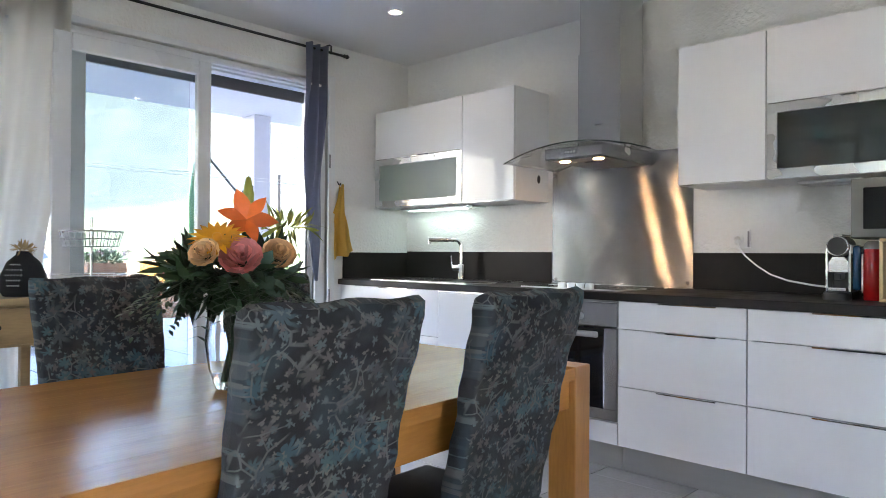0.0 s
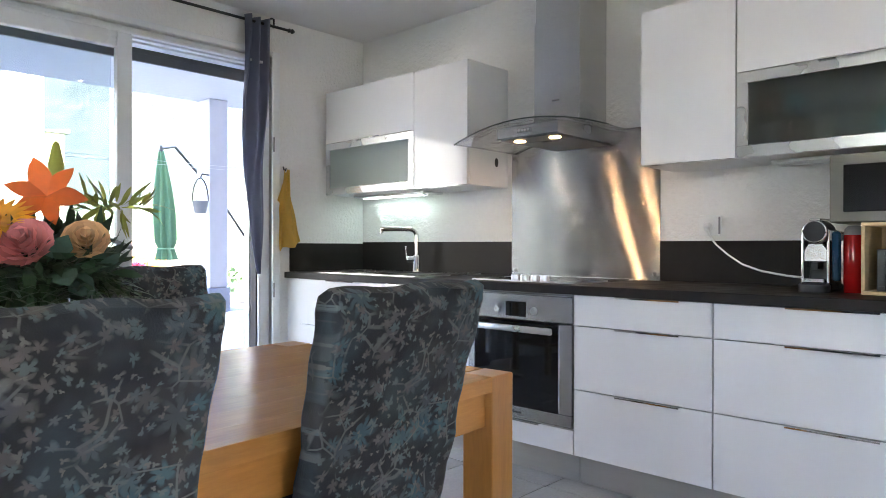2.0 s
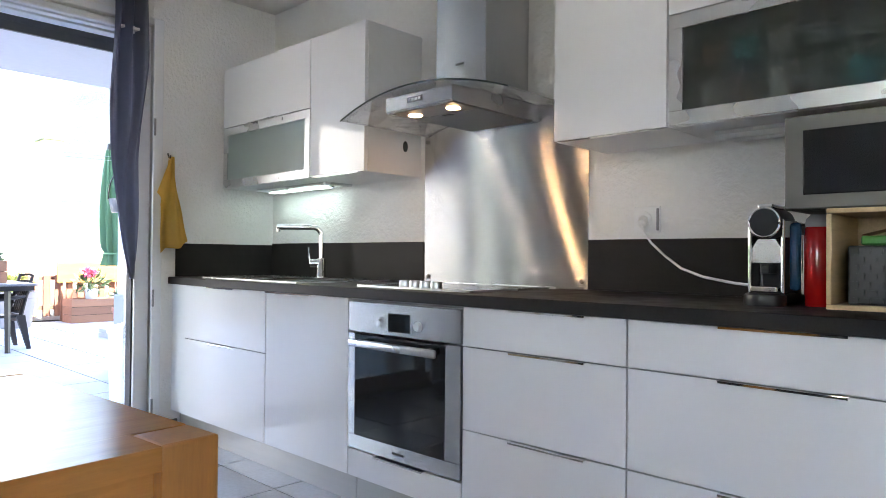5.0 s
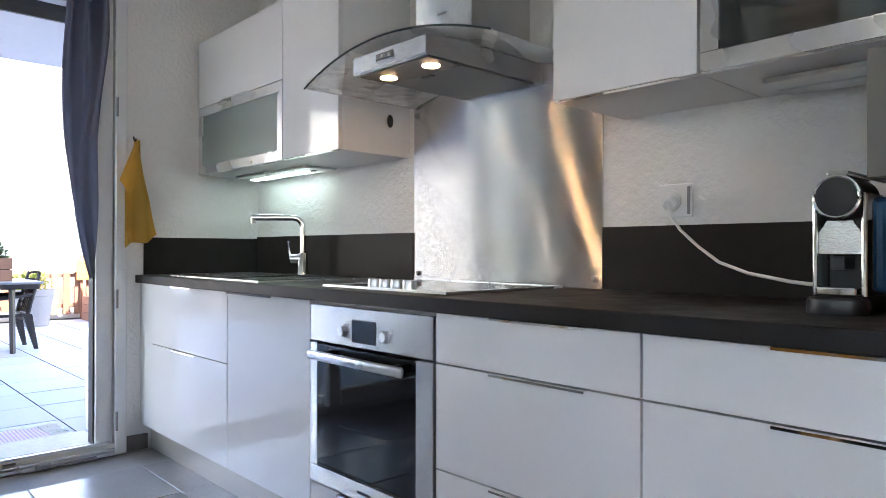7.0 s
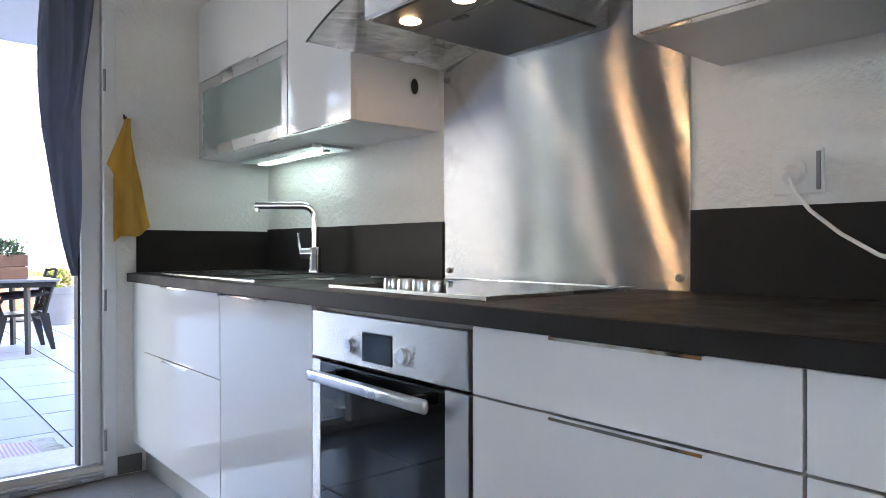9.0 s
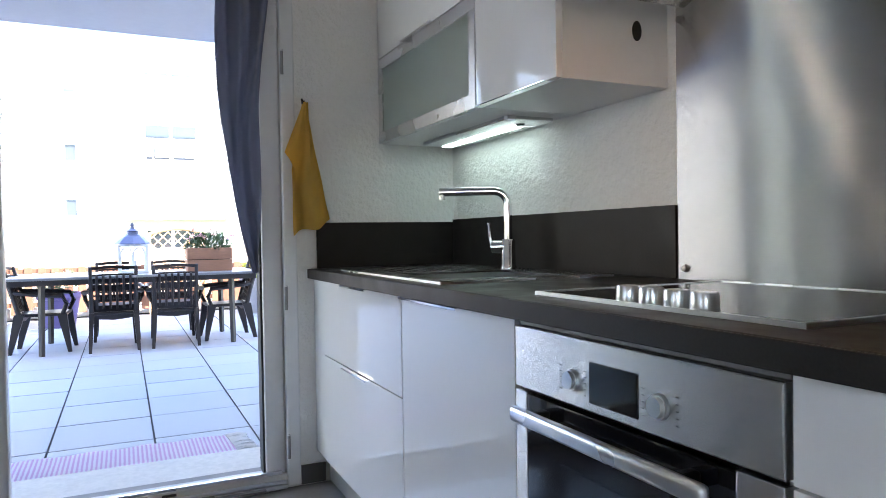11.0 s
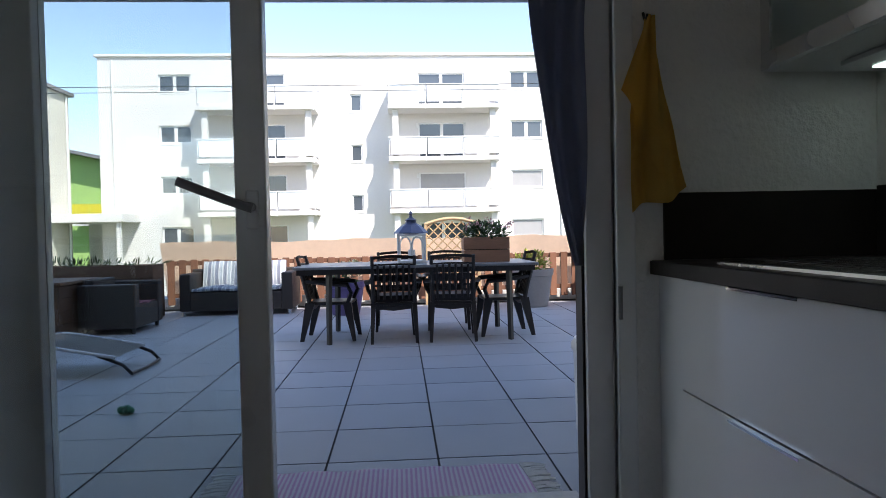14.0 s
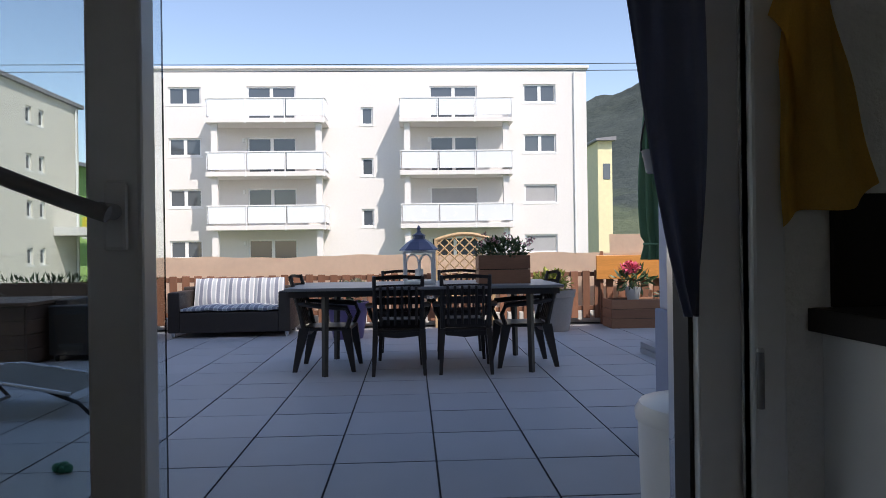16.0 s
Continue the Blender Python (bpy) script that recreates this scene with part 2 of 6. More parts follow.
    col = mix(nt, cloud, (0.0115, 0.0125, 0.0145), (0.030, 0.046, 0.056))
    grey_patch = ramp(nt, noise_tex(nt, coords(nt, (1, 1, 1), (0.4, 0.2, 0.7)), 9, 3), [(0.50, (0, 0, 0)), (0.66, (0.55, 0.55, 0.55))])
    col = mix(nt, grey_patch, col, (0.052, 0.046, 0.045))
    for scale, radius, petals, keep, shift, low_c, high_c in (
        (13, 0.040, 9, 0.66, 0.0, (0.038, 0.080, 0.096), (0.058, 0.066, 0.070)),
        (19, 0.025, 6, 0.55, 3.1, (0.052, 0.098, 0.108), (0.078, 0.074, 0.072)),
        (34, 0.014, 5, 0.55, 7.7, (0.080, 0.108, 0.110), (0.096, 0.086, 0.080)),
        (62, 0.0075, 3, 0.50, 5.3, (0.085, 0.110, 0.112), (0.125, 0.118, 0.108)),
    ):
        mask, value = blossoms(scale, radius, petals, keep, shift)
        col = mix(nt, mask, col, ramp(nt, value, [(0.35, low_c), (0.65, high_c)]))
    keep_stem = ramp(nt, noise_tex(nt, v, 13, 2), [(0.50, (0, 0, 0)), (0.57, (0.85, 0.85, 0.85))])
    col = mix(nt, mix(nt, 1.0, sprigs(17, 0.016, 0.0), keep_stem, "MULTIPLY"), col, (0.112, 0.118, 0.112))
    soft = ramp(nt, noise_tex(nt, v, 5, 3), [(0.35, (0.78, 0.78, 0.78)), (0.65, (1.22, 1.20, 1.18))])
    nt.links.new(mix(nt, 1.0, col, soft, "MULTIPLY"), bs.inputs["Base Color"])
    bs.inputs["Roughness"].default_value = 0.85
    bs.inputs["Sheen Weight"].default_value = 0.04
    weave = noise_tex(nt, v, 420, 2)
    bump(nt, bs, mix(nt, 0.5, weave, noise_tex(nt, v, 12, 3)), 0.35, 0.004)
    return m


M_FAB = fabric("floral_slipcover_cloth")
M_SEAT = plain("black_seat_cloth", (0.018, 0.018, 0.020), 0.6, var=0.15, fine=120, coarse=6, relief=0.2)


def foliage(name, c, rough=0.5):
    m, nt, bs = shader(name)
    geo = nt.nodes.new("ShaderNodeNewGeometry")
    col = ramp(nt, geo.outputs["Random Per Island"], [(0.0, tone(c, 0.55)), (0.6, c), (1.0, tone(c, 1.5))])
    col = mix(nt, 0.4, col, ramp(nt, noise_tex(nt, coords(nt), 30), [(0.3, tone(c, 0.7)), (0.7, tone(c, 1.3))]))
    nt.links.new(col, bs.inputs["Base Color"])
    bs.inputs["Roughness"].default_value = rough
    bs.inputs["Subsurface Weight"].default_value = 0.0
    return m


M_LEAF = foliage("leaf_green", (0.055, 0.10, 0.035))
M_LEAFD = foliage("dark_fern_green", (0.022, 0.052, 0.020))
M_LEAFB = foliage("grey_green_leaf", (0.07, 0.12, 0.09))
M_LEAFY = foliage("yellow_green_leaf", (0.30, 0.32, 0.05))
M_LILY = foliage("orange_lily_petal", (0.78, 0.13, 0.012))
M_YELLOW = foliage("yellow_petal", (0.85, 0.33, 0.012))
M_ROSE = foliage("pink_rose_petal", (0.66, 0.22, 0.20))
M_CREAM = foliage("peach_carnation_petal", (0.80, 0.46, 0.22))
M_PINK = foliage("pink_petal", (0.70, 0.12, 0.20))
M_TOWEL = plain("mustard_terry_cloth", (0.74, 0.47, 0.11), 0.95, var=0.12, fine=300, coarse=8, relief=0.6, dist=0.002)
M_CURT = plain("slate_blue_curtain_cloth", (0.20, 0.215, 0.285), 0.55, var=0.08, fine=200, coarse=3, relief=0.2)
M_WICK = plain("dark_wicker", (0.035, 0.027, 0.024), 0.6, var=0.3, fine=60, coarse=9, relief=0.8, dist=0.006, stretch=(1, 1, 3))

# ---- mesh helpers ----
ORG = {}


def thing(name, at=(0, 0, 0), label="", category="", group="", kind=""):
    ob = new(name)
    ob.empty_display_size = 0.1
    ob.location = at
    ORG[ob] = Vector(at)
    return tagged(ob, label, category, group, kind)


def part(name, bm, material, parent=None, label="", smooth=False):
    """Links a bmesh, given in the thing's building coordinates, as one mesh object."""
    me = bpy.data.meshes.new(name)
    off = ORG.get(parent, Vector((0, 0, 0)))
    if off.length:
        bmesh.ops.translate(bm, verts=bm.verts, vec=-off)
    if smooth:
        for f in bm.faces:
            f.smooth = True
    bmesh.ops.recalc_face_normals(bm, faces=bm.faces)
    bm.to_mesh(me)
    bm.free()
    for m in material if isinstance(material, (list, tuple)) else [material]:
        me.materials.append(m)
    if smooth:
        me.set_sharp_from_angle(angle=radians(40))
    ob = new(name, me)
    if parent is not None:
        ob.parent = parent
        ORG[ob] = off
    if label:
        ob["label"] = label
    return ob


def solo(name, bm, material, at, label, category, group="", kind="", smooth=False):
    """A thing that is one mesh, with its origin at its base."""
    ORG["tmp"] = Vector(at)
    bmesh.ops.translate(bm, verts=bm.verts, vec=-Vector(at))
    ob = part(name, bm, material, None, "", smooth)
    ob.location = at
    return tagged(ob, label, category, group, kind)


def setting(name, bm, material, label, category, smooth=False):
    return tagged(part(name, bm, material, None, "", smooth), label, category, "", "structure")


def B(*boxes, bevel=0.0, seg=2):
    """A bmesh of boxes (x0, x1, y0, y1, z0, z1), edges rounded by bevel."""
    bm = bmesh.new()
    for x0, x1, y0, y1, z0, z1 in boxes:
        m = Matrix.Translation(((x0 + x1) / 2, (y0 + y1) / 2, (z0 + z1) / 2)) @ Matrix.Diagonal((abs(x1 - x0), abs(y1 - y0), abs(z1 - z0), 1))
        bmesh.ops.create_cube(bm, size=1, matrix=m)
    if bevel:
        bmesh.ops.bevel(bm, geom=bm.edges[:], offset=bevel, segments=seg, affect="EDGES", profile=0.5)
    return bm


def cyl(bm, p0, p1, r0, r1=None, seg=16, caps=True):
    p0, p1 = Vector(p0), Vector(p1)
    d = p1 - p0
    m = Matrix.Translation((p0 + p1) / 2) @ d.to_track_quat("Z", "Y").to_matrix().to_4x4()
    bmesh.ops.create_cone(bm, cap_ends=caps, segments=seg, radius1=r0, radius2=r0 if r1 is None else r1, depth=d.length, matrix=m)
    return bm


def C(p0, p1, r0, r1=None, seg=16):
    return cyl(bmesh.new(), p0, p1, r0, r1, seg)


def tube(points, r, seg=8, bm=None, close=False):
    """A round bar along points."""
    bm = bm or bmesh.new()
    pts = [Vector(p) for p in points]
    rings = []
    n = len(pts)
    up = Vector((0, 0, 1))
    for i, p in enumerate(pts):
        d = (pts[(i + 1) % n] if close or i < n - 1 else p) - (pts[i - 1] if close or i else p)
        d.normalize()
        a = d.cross(up)
        if a.length < 0.05:
            a = d.cross(Vector((1, 0, 0)))
        a.normalize()
        b = d.cross(a)
        rr = r[i] if isinstance(r, (list, tuple)) else r
        rings.append([bm.verts.new(p + rr * (a * math.cos(2 * math.pi * k / seg) + b * math.sin(2 * math.pi * k / seg))) for k in range(seg)])
    for i in range(n if close else n - 1):
        for k in range(seg):
            bm.faces.new((rings[i][k], rings[i][(k + 1) % seg], rings[(i + 1) % n][(k + 1) % seg], rings[(i + 1) % n][k]))
    if not close:
        bm.faces.new(rings[0])
        bm.faces.new(rings[-1][::-1])
    return bm


def lathe(profile, c=(0, 0, 0), seg=32, bm=None):
    """A turned body from (radius, height) pairs about an upright axis at c."""
    bm = bm or bmesh.new()
    rings = []
    for r, z in profile:
        r = max(r, 0.0004)
        rings.append([bm.verts.new((c[0] + r * math.cos(2 * math.pi * k / seg), c[1] + r * math.sin(2 * math.pi * k / seg), c[2] + z)) for k in range(seg)])
    for i in range(len(rings) - 1):
        for k in range(seg):
            bm.faces.new((rings[i][k], rings[i][(k + 1) % seg], rings[i + 1][(k + 1) % seg], rings[i + 1][k]))
    bm.faces.new(rings[0][::-1])
    bm.faces.new(rings[-1])
    return bm


def sheet(f, nu, nv, thick=0.0, bm=None):
    """A cloth-like grid from f(u, v) with u, v in 0..1, given a thickness along its normals."""
    bm = bm or bmesh.new()
    g = [[bm.verts.new(f(i / nu, j / nv)) for j in range(nv + 1)] for i in range(nu + 1)]
    faces = [bm.faces.new((g[i][j], g[i + 1][j], g[i + 1][j + 1], g[i][j + 1])) for i in range(nu) for j in range(nv)]
    if thick:
        bmesh.ops.solidify(bm, geom=faces, thickness=thick)
    return bm


def turned(bm, at, rx=0, ry=0, rz=0, scale=(1, 1, 1)):
    """Turns a bmesh built round the origin and moves it to its place."""
    bmesh.ops.transform(bm, matrix=pose(*at, rx, ry, rz) @ Matrix.Diagonal((*scale, 1)), verts=bm.verts)
    return bm


def prism(profile, axis, a, b):
    """Extrudes a closed outline of (u, v) pairs between a and b along an axis: x takes (y, z), y takes (x, z), z takes (x, y)."""
    bm = bmesh.new()
    put = {"x": lambda u, v, w: (w, u, v), "y": lambda u, v, w: (u, w, v), "z": lambda u, v, w: (u, v, w)}[axis]
    lo = [bm.verts.new(put(u, v, a)) for u, v in profile]
    hi = [bm.verts.new(put(u, v, b)) for u, v in profile]
    n = len(profile)
    for i in range(n):
        bm.faces.new((lo[i], lo[(i + 1) % n], hi[(i + 1) % n], hi[i]))
    bm.faces.new(lo[::-1])
    bm.faces.new(hi)
    return bm


def leaf(bm, p, d, n, length, width, bend=0.25, k=3):
    """One pointed leaf from p along d, with normal n."""
    p, d, n = Vector(p), Vector(d).normalized(), Vector(n).normalized()
    s = d.cross(n).normalized()
    rows = []
    for i in range(k + 1):
        t = i / k
        w = width * 0.5 * math.sin(math.pi * (0.08 + 0.88 * t)) if i < k else 0.0004
        c = p + d * length * t - n * bend * length * t * t
        rows.append((bm.verts.new(c + s * w), bm.verts.new(c - s * w)))
    for a, b in zip(rows, rows[1:]):
        bm.faces.new((a[0], a[1], b[1], b[0]))


def spray(rng, c, n, r, length, width, up=0.5, flat=1.0, bm=None, bend=0.3):
    """Many leaves thrown out from round c."""
    bm = bm or bmesh.new()
    for _ in range(n):
        d = Vector((rng.gauss(0, 1), rng.gauss(0, 1), rng.gauss(0, 1) * flat)).normalized()
        p = Vector(c) + Vector((d.x * r[0], d.y * r[1], d.z * r[2])) * rng.random() ** 0.4
        d = (d + Vector((0, 0, up)) + Vector((rng.gauss(0, 0.4), rng.gauss(0, 0.4), rng.gauss(0, 0.4)))).normalized()
        nn = d.cross(Vector((rng.gauss(0, 1), rng.gauss(0, 1), 0.2))).normalized()
        leaf(bm, p, d, nn, length * rng.uniform(0.6, 1.2), width * rng.uniform(0.7, 1.2), bend)
    return bm

# ---- structure ----
WX, BY, TZ, CEIL, SOFFIT = -3.75, 3.592, -0.058, 2.47, 2.435
setting("floor", B((-4.05, 2.75, -3.5, 3.85, -0.30, -0.006)), M_GROUT, "grey grout bed of the kitchen floor", "floor")
setting("ceiling", B((-4.05, 2.75, -3.5, 3.85, CEIL, 2.70)), M_CEIL, "smooth white painted ceiling", "ceiling")
setting("wall_north", B((-4.05, 2.75, BY, 3.85, -0.02, CEIL)), M_WALL, "white roughcast kitchen wall", "wall")
# the opening is never in view, added for fill light on south-facing sides
setting("wall_south", B((-4.05, -1.4, -3.5, -3.2, -0.02, CEIL), (0.6, 2.75, -3.5, -3.2, -0.02, CEIL), (-1.4, 0.6, -3.5, -3.2, -0.02, 0.9), (-1.4, 0.6, -3.5, -3.2, 2.2, CEIL)), M_WALL, "plain white painted wall with an unseen opening added for fill light", "wall")
setting("wall_west", B((-4.05, WX, 2.84, BY, -0.02, CEIL), (-4.05, WX, -3.2, 0.25, -0.02, CEIL), (-4.05, WX, 0.25, 2.84, 2.215, CEIL)), M_WALL, "white wall round the terrace door", "wall")
# opening out of view, added and sized to let daylight in from behind
setting("wall_east", B((2.5, 2.75, -3.2, -0.9, -0.02, CEIL), (2.5, 2.75, 0.9, BY, -0.02, CEIL), (2.5, 2.75, -0.9, 0.9, 2.2, CEIL), (2.5, 2.75, -0.9, 0.9, -0.02, 0.9)), M_WALL, "plain white wall with an unseen opening added to light the room", "wall")
# unseen block, its height set so its shadow covers the terrace
setting("unseen_upper_storeys", B((-4.05, 2.75, -3.5, 15, 2.70, 11.9), (-4.05, 2.75, 3.85, 15, -3.6, 2.70)), M_STUCCO, "unseen upper storeys of the home's own building, sized to shade the terrace", "building")
setting("canopy", B((-6.35, -4.05, -12, 15, SOFFIT, 2.70), bevel=0.008), M_SOFFIT, "painted concrete slab roofing the terrace's inner strip", "canopy")
setting("baseboard", B((WX, WX + 0.012, 2.895, 2.995, 0, 0.075), bevel=0.002), plain("dark_tile_skirting", (0.12, 0.11, 0.105), 0.4, var=0.1), "dark tiled skirting beside the terrace door", "skirting")
# unseen window, added with the east opening as a light source
ew = tagged(thing("window_2", (2.62, 0.7, 0.9)), "unseen white-framed window added to light the room from the east", "window", "", "structure")
part("window_frame", B((2.56, 2.64, 0.82, 0.9, 0.9, 2.2), (2.56, 2.64, -0.82, 0.82, 2.12, 2.2), (2.56, 2.64, -0.82, 0.82, 0.9, 0.98), (2.56, 2.64, -0.9, -0.82, 0.9, 2.2)), M_PVC, ew)
for y0, y1 in ((-0.82, 0.82),):
    part("pane", B((2.595, 2.603, y0, y1, 0.98, 2.12)), M_GLASS, ew).visible_shadow = False

# unseen rear window, added to brighten what faces south
sw = tagged(thing("window_3", (-0.4, -3.35, 0.9)), "unseen white-framed window added in the rear wall for fill light", "window", "", "structure")
part("window_frame", B((-1.4, -1.32, -3.39, -3.31, 0.9, 2.2), (0.52, 0.6, -3.39, -3.31, 0.9, 2.2), (-1.32, 0.52, -3.39, -3.31, 2.12, 2.2), (-1.32, 0.52, -3.39, -3.31, 0.9, 0.98)), M_PVC, sw)
part("pane", B((-1.32, 0.52, -3.354, -3.346, 0.98, 2.12)), M_GLASS, sw).visible_shadow = False

# terrace door: fixed lights, and a sliding leaf parked in front of the middle one
tw = tagged(thing("window_1", (-3.78, 1.5, 0.0)), "white-framed terrace door with fixed panes and an open passage", "window", "", "structure")
fx0, fx1 = -3.855, -3.775
part("window_frame", B((fx0, fx1, 2.765, 2.84, 0.02, 2.215), (fx0, fx1, 0.25, 0.33, 0.02, 2.215), (fx0, fx1, 0.33, 2.765, 2.13, 2.215), (fx0, fx1, 0.33, 1.885, 0.02, 0.10), bevel=0.004), M_PVC, tw)
part("mullion", B((fx0, fx1, 1.165, 1.30, 0.10, 2.13), bevel=0.004), M_PVC, tw)
part("head_rail", B((-3.77, -3.725, 0.9, 2.80, 2.14, 2.18), (-3.725, -3.69, 0.9, 2.78, 2.15, 2.165), bevel=0.003), M_PVC, tw, "narrow white running rail under the head")
part("threshold", B((-3.88, -3.73, 1.94, 2.765, -0.01, 0.035), (-3.765, -3.735, 0.9, 2.84, -0.003, 0.055), bevel=0.004), plain("pale_sill", (0.62, 0.60, 0.56), 0.4, var=0.06), tw, "pale door sill with a running track")
part("sill", B((-4.37, -3.88, 0.2, 2.88, -0.05, -0.012), bevel=0.004), plain("pale_outer_sill", (0.66, 0.63, 0.58), 0.7, var=0.14, fine=40, coarse=5), tw, "pale worn outer door sill")
for z in (0.115, 0.70, 1.62):
    hg = part("hinge", C((-3.728, 2.846, z), (-3.728, 2.846, z + 0.09), 0.006, None, 12), M_GREYP, tw, "small grey door hinge", smooth=True)
    part("cap", C((-3.728, 2.846, z + 0.0905), (-3.728, 2.846, z + 0.096), 0.007, 0.005, 12), M_ALU, hg)
part("lower_rail", B((-3.7345, -3.712, 1.94, 2.835, 0.004, 0.020), (-3.7345, -3.716, 1.94, 2.835, 0.024, 0.034), bevel=0.002), M_ALU, tw, "grey running rail along the sill")
part("stop_block", B((-3.712, -3.690, 2.50, 2.56, 0.006, 0.026), (-3.712, -3.697, 2.52, 2.75, 0.010, 0.018), bevel=0.003), M_GREYP, tw, "grey catch on the rail")
part("drain_cap", B((-3.735, -3.7315, 2.38, 2.43, 0.038, 0.048), bevel=0.001), M_BLACK, tw)
part("track", B((-3.755, -3.741, 0.9, 2.82, 0.055, 0.066)), M_ALU, tw)
part("jamb_trim", B((-3.775, -3.735, 2.84, 2.895, 0, 2.255), bevel=0.006), M_PVC, tw)
part("head_trim", B((-3.775, -3.735, 0.2, 2.84, 2.216, 2.255), bevel=0.006), M_PVC, tw)
part("seal", B((fx0 - 0.006, fx1 - 0.02, 2.757, 2.765, 0.05, 2.13)), M_GASKET, tw)
part("guide_rail", B((-4.0, -3.95, 2.80, 2.84, -0.01, 2.17), (-3.94, -3.90, 2.81, 2.84, -0.01, 2.17)), M_ALU, tw)
for y0, y1 in ((0.33, 1.165), (1.30, 1.885)):
    p = part("pane", B((-3.82, -3.812, y0, y1, 0.10, 2.13)), M_DGLASS, tw)
    p.visible_shadow = False
sh = tagged(thing("roller_shutter", (-3.95, 1.5, 2.05)), "raised grey roller shutter hanging under the lintel", "shutter")
for k in range(3):
    part("shutter_slat", B((-3.975 + 0.003 * (k % 2), -3.955, 0.27, 2.79, 2.085 + k * 0.045, 2.1305 + k * 0.045), bevel=0.002), M_SHUT, sh)
lf = tagged(thing("sliding_door", (-3.54, 1.53, 0.066)), "white sliding glass door leaf parked open", "door")
lx0, lx1 = -3.675, -3.62
part("stile", B((lx0, lx1, 1.848, 1.925, 0.066, 2.13), bevel=0.006), M_PVC, lf)
part("stile", B((lx0, lx1, 1.10, 1.185, 0.066, 2.13), bevel=0.006), M_PVC, lf)
part("rail", B((lx0, lx1, 1.185, 1.848, 2.05, 2.13), bevel=0.006), M_PVC, lf)
part("rail", B((lx0, lx1, 1.185, 1.848, 0.066, 0.16), bevel=0.006), M_PVC, lf)
part("pane", B((-3.652, -3.644, 1.18, 1.8485, 0.155, 2.055)), M_DGLASS, lf).visible_shadow = False
hd = part("handle", B((-3.62, -3.608, 1.876, 1.908, 0.965, 1.06), bevel=0.005), M_PVC, lf, "grey lever handle on its plate")
hb = bmesh.new()
cyl(hb, (-3.61, 1.892, 1.018), (-3.567, 1.892, 1.018), 0.011)
tube([(-3.567, 1.902, 1.012), (-3.562, 1.845, 1.033), (-3.56, 1.785, 1.057), (-3.56, 1.730, 1.080)], 0.0115, 10, hb)
part("lever", hb, M_GREYP, hd, smooth=True)
part("support_arm", B((-3.73, -3.675, 1.2, 1.23, 0.058, 0.072), (-3.73, -3.675, 1.8, 1.83, 0.058, 0.072), (-3.73, -3.675, 1.2, 1.23, 2.10, 2.115), (-3.73, -3.675, 1.8, 1.83, 2.10, 2.115)), M_ALU, lf)

# recessed ceiling spots
def spot(x, y):
    s = thing("ceiling_spot", (x, y, CEIL), "small recessed round ceiling spotlight, lit", "ceiling light", "ceiling spots")
    part("rim", lathe([(0.030, 0.0), (0.044, 0.0), (0.046, -0.004), (0.040, -0.008), (0.031, -0.006), (0.030, -0.001)], (x, y, CEIL - 0.001)), M_CHROME, s, smooth=True)
    part("bulb", lathe([(0.0, -0.003), (0.030, -0.003), (0.030, -0.0015), (0.0, -0.0015)], (x, y, CEIL - 0.001), 20), glow("spot_bulb", (1.0, 0.86, 0.68), 8.0), s)


# ground, road and terrace base
setting("ground", B((-2500, 400, -2500, 2500, -4.0, -3.6)), plain("mown_grass_ground", (0.07, 0.10, 0.035), 0.95, var=0.3, fine=3, coarse=0.05, relief=0.3), "grassy valley ground", "ground")
setting("road", B((-30, -22, -300, 300, -3.62, -3.58)), plain("asphalt", (0.05, 0.05, 0.052), 0.85, var=0.15, fine=40), "asphalt road below the terrace", "road")
setting("terrace_base", B((-12.3, -4.05, -6, 9, -3.6, TZ - 0.012)), M_JOINT, "dark joint bed under the terrace slabs", "terrace")
col = thing("column", (-6.1, 3.73, TZ), "pale lilac painted concrete terrace column", "column", kind="structure")
part("shaft", B((-6.34, -6.08, 3.645, 3.835, 0.62, SOFFIT), bevel=0.01), M_COLUMN, col)
hp0 = thing("hanging_pot", (-6.06, 3.58, 1.33), "small hanging flower pot on a wire loop at the column", "flower pot")
part("pot", lathe([(0.05, 0), (0.055, 0.01), (0.075, 0.11), (0.08, 0.115), (0.07, 0.115), (0.0, 0.10)], (-6.06, 3.54, 1.33), 18), M_GREYP, hp0, smooth=True)
part("loop", tube([(-6.06, 3.54 + 0.08 * math.cos(a * math.pi / 12), 1.44 + (0.22 if 0 < a < 12 else 0) * math.sin(a * math.pi / 12)) for a in range(13)], 0.006, 6), M_BLACK, hp0)
part("bracket", tube([(-6.06, 3.54, 1.66), (-6.06, 3.56, 1.70), (-6.10, 3.65, 1.70)], 0.008, 6), M_BLACK, hp0)
part("pedestal", B((-6.36, -6.06, 3.625, 3.855, TZ, 0.62), bevel=0.01), plain("blue_grey_render", (0.30, 0.32, 0.42), 0.85, var=0.05), col, "blue-grey rendered base")

# ---- kitchen run ----
FY = 2.957
ZB, ZC, WZ = 0.127, 0.818, 0.858


def lip(x0, x1, z, parent, y=FY):
    """A thin chrome edge pull over the top of a front."""
    bm = B((x0, x1, y - 0.016, y + 0.012, z - 0.0005, z + 0.002), (x0, x1, y - 0.0175, y - 0.0155, z - 0.004, z + 0.002), bevel=0.0004, seg=1)
    return part("handle", bm, M_CHROME, parent, "thin chrome edge pull")


def front(name, x0, x1, z0, z1, parent, y=FY, hx=None):
    f = part(name, B((x0 + 0.0015, x1 - 0.0015, y, y + 0.019, z0, z1), bevel=0.0012), M_LACQ, parent)
    if hx:
        lip(hx[0], hx[1], z1, f, y)
    return f


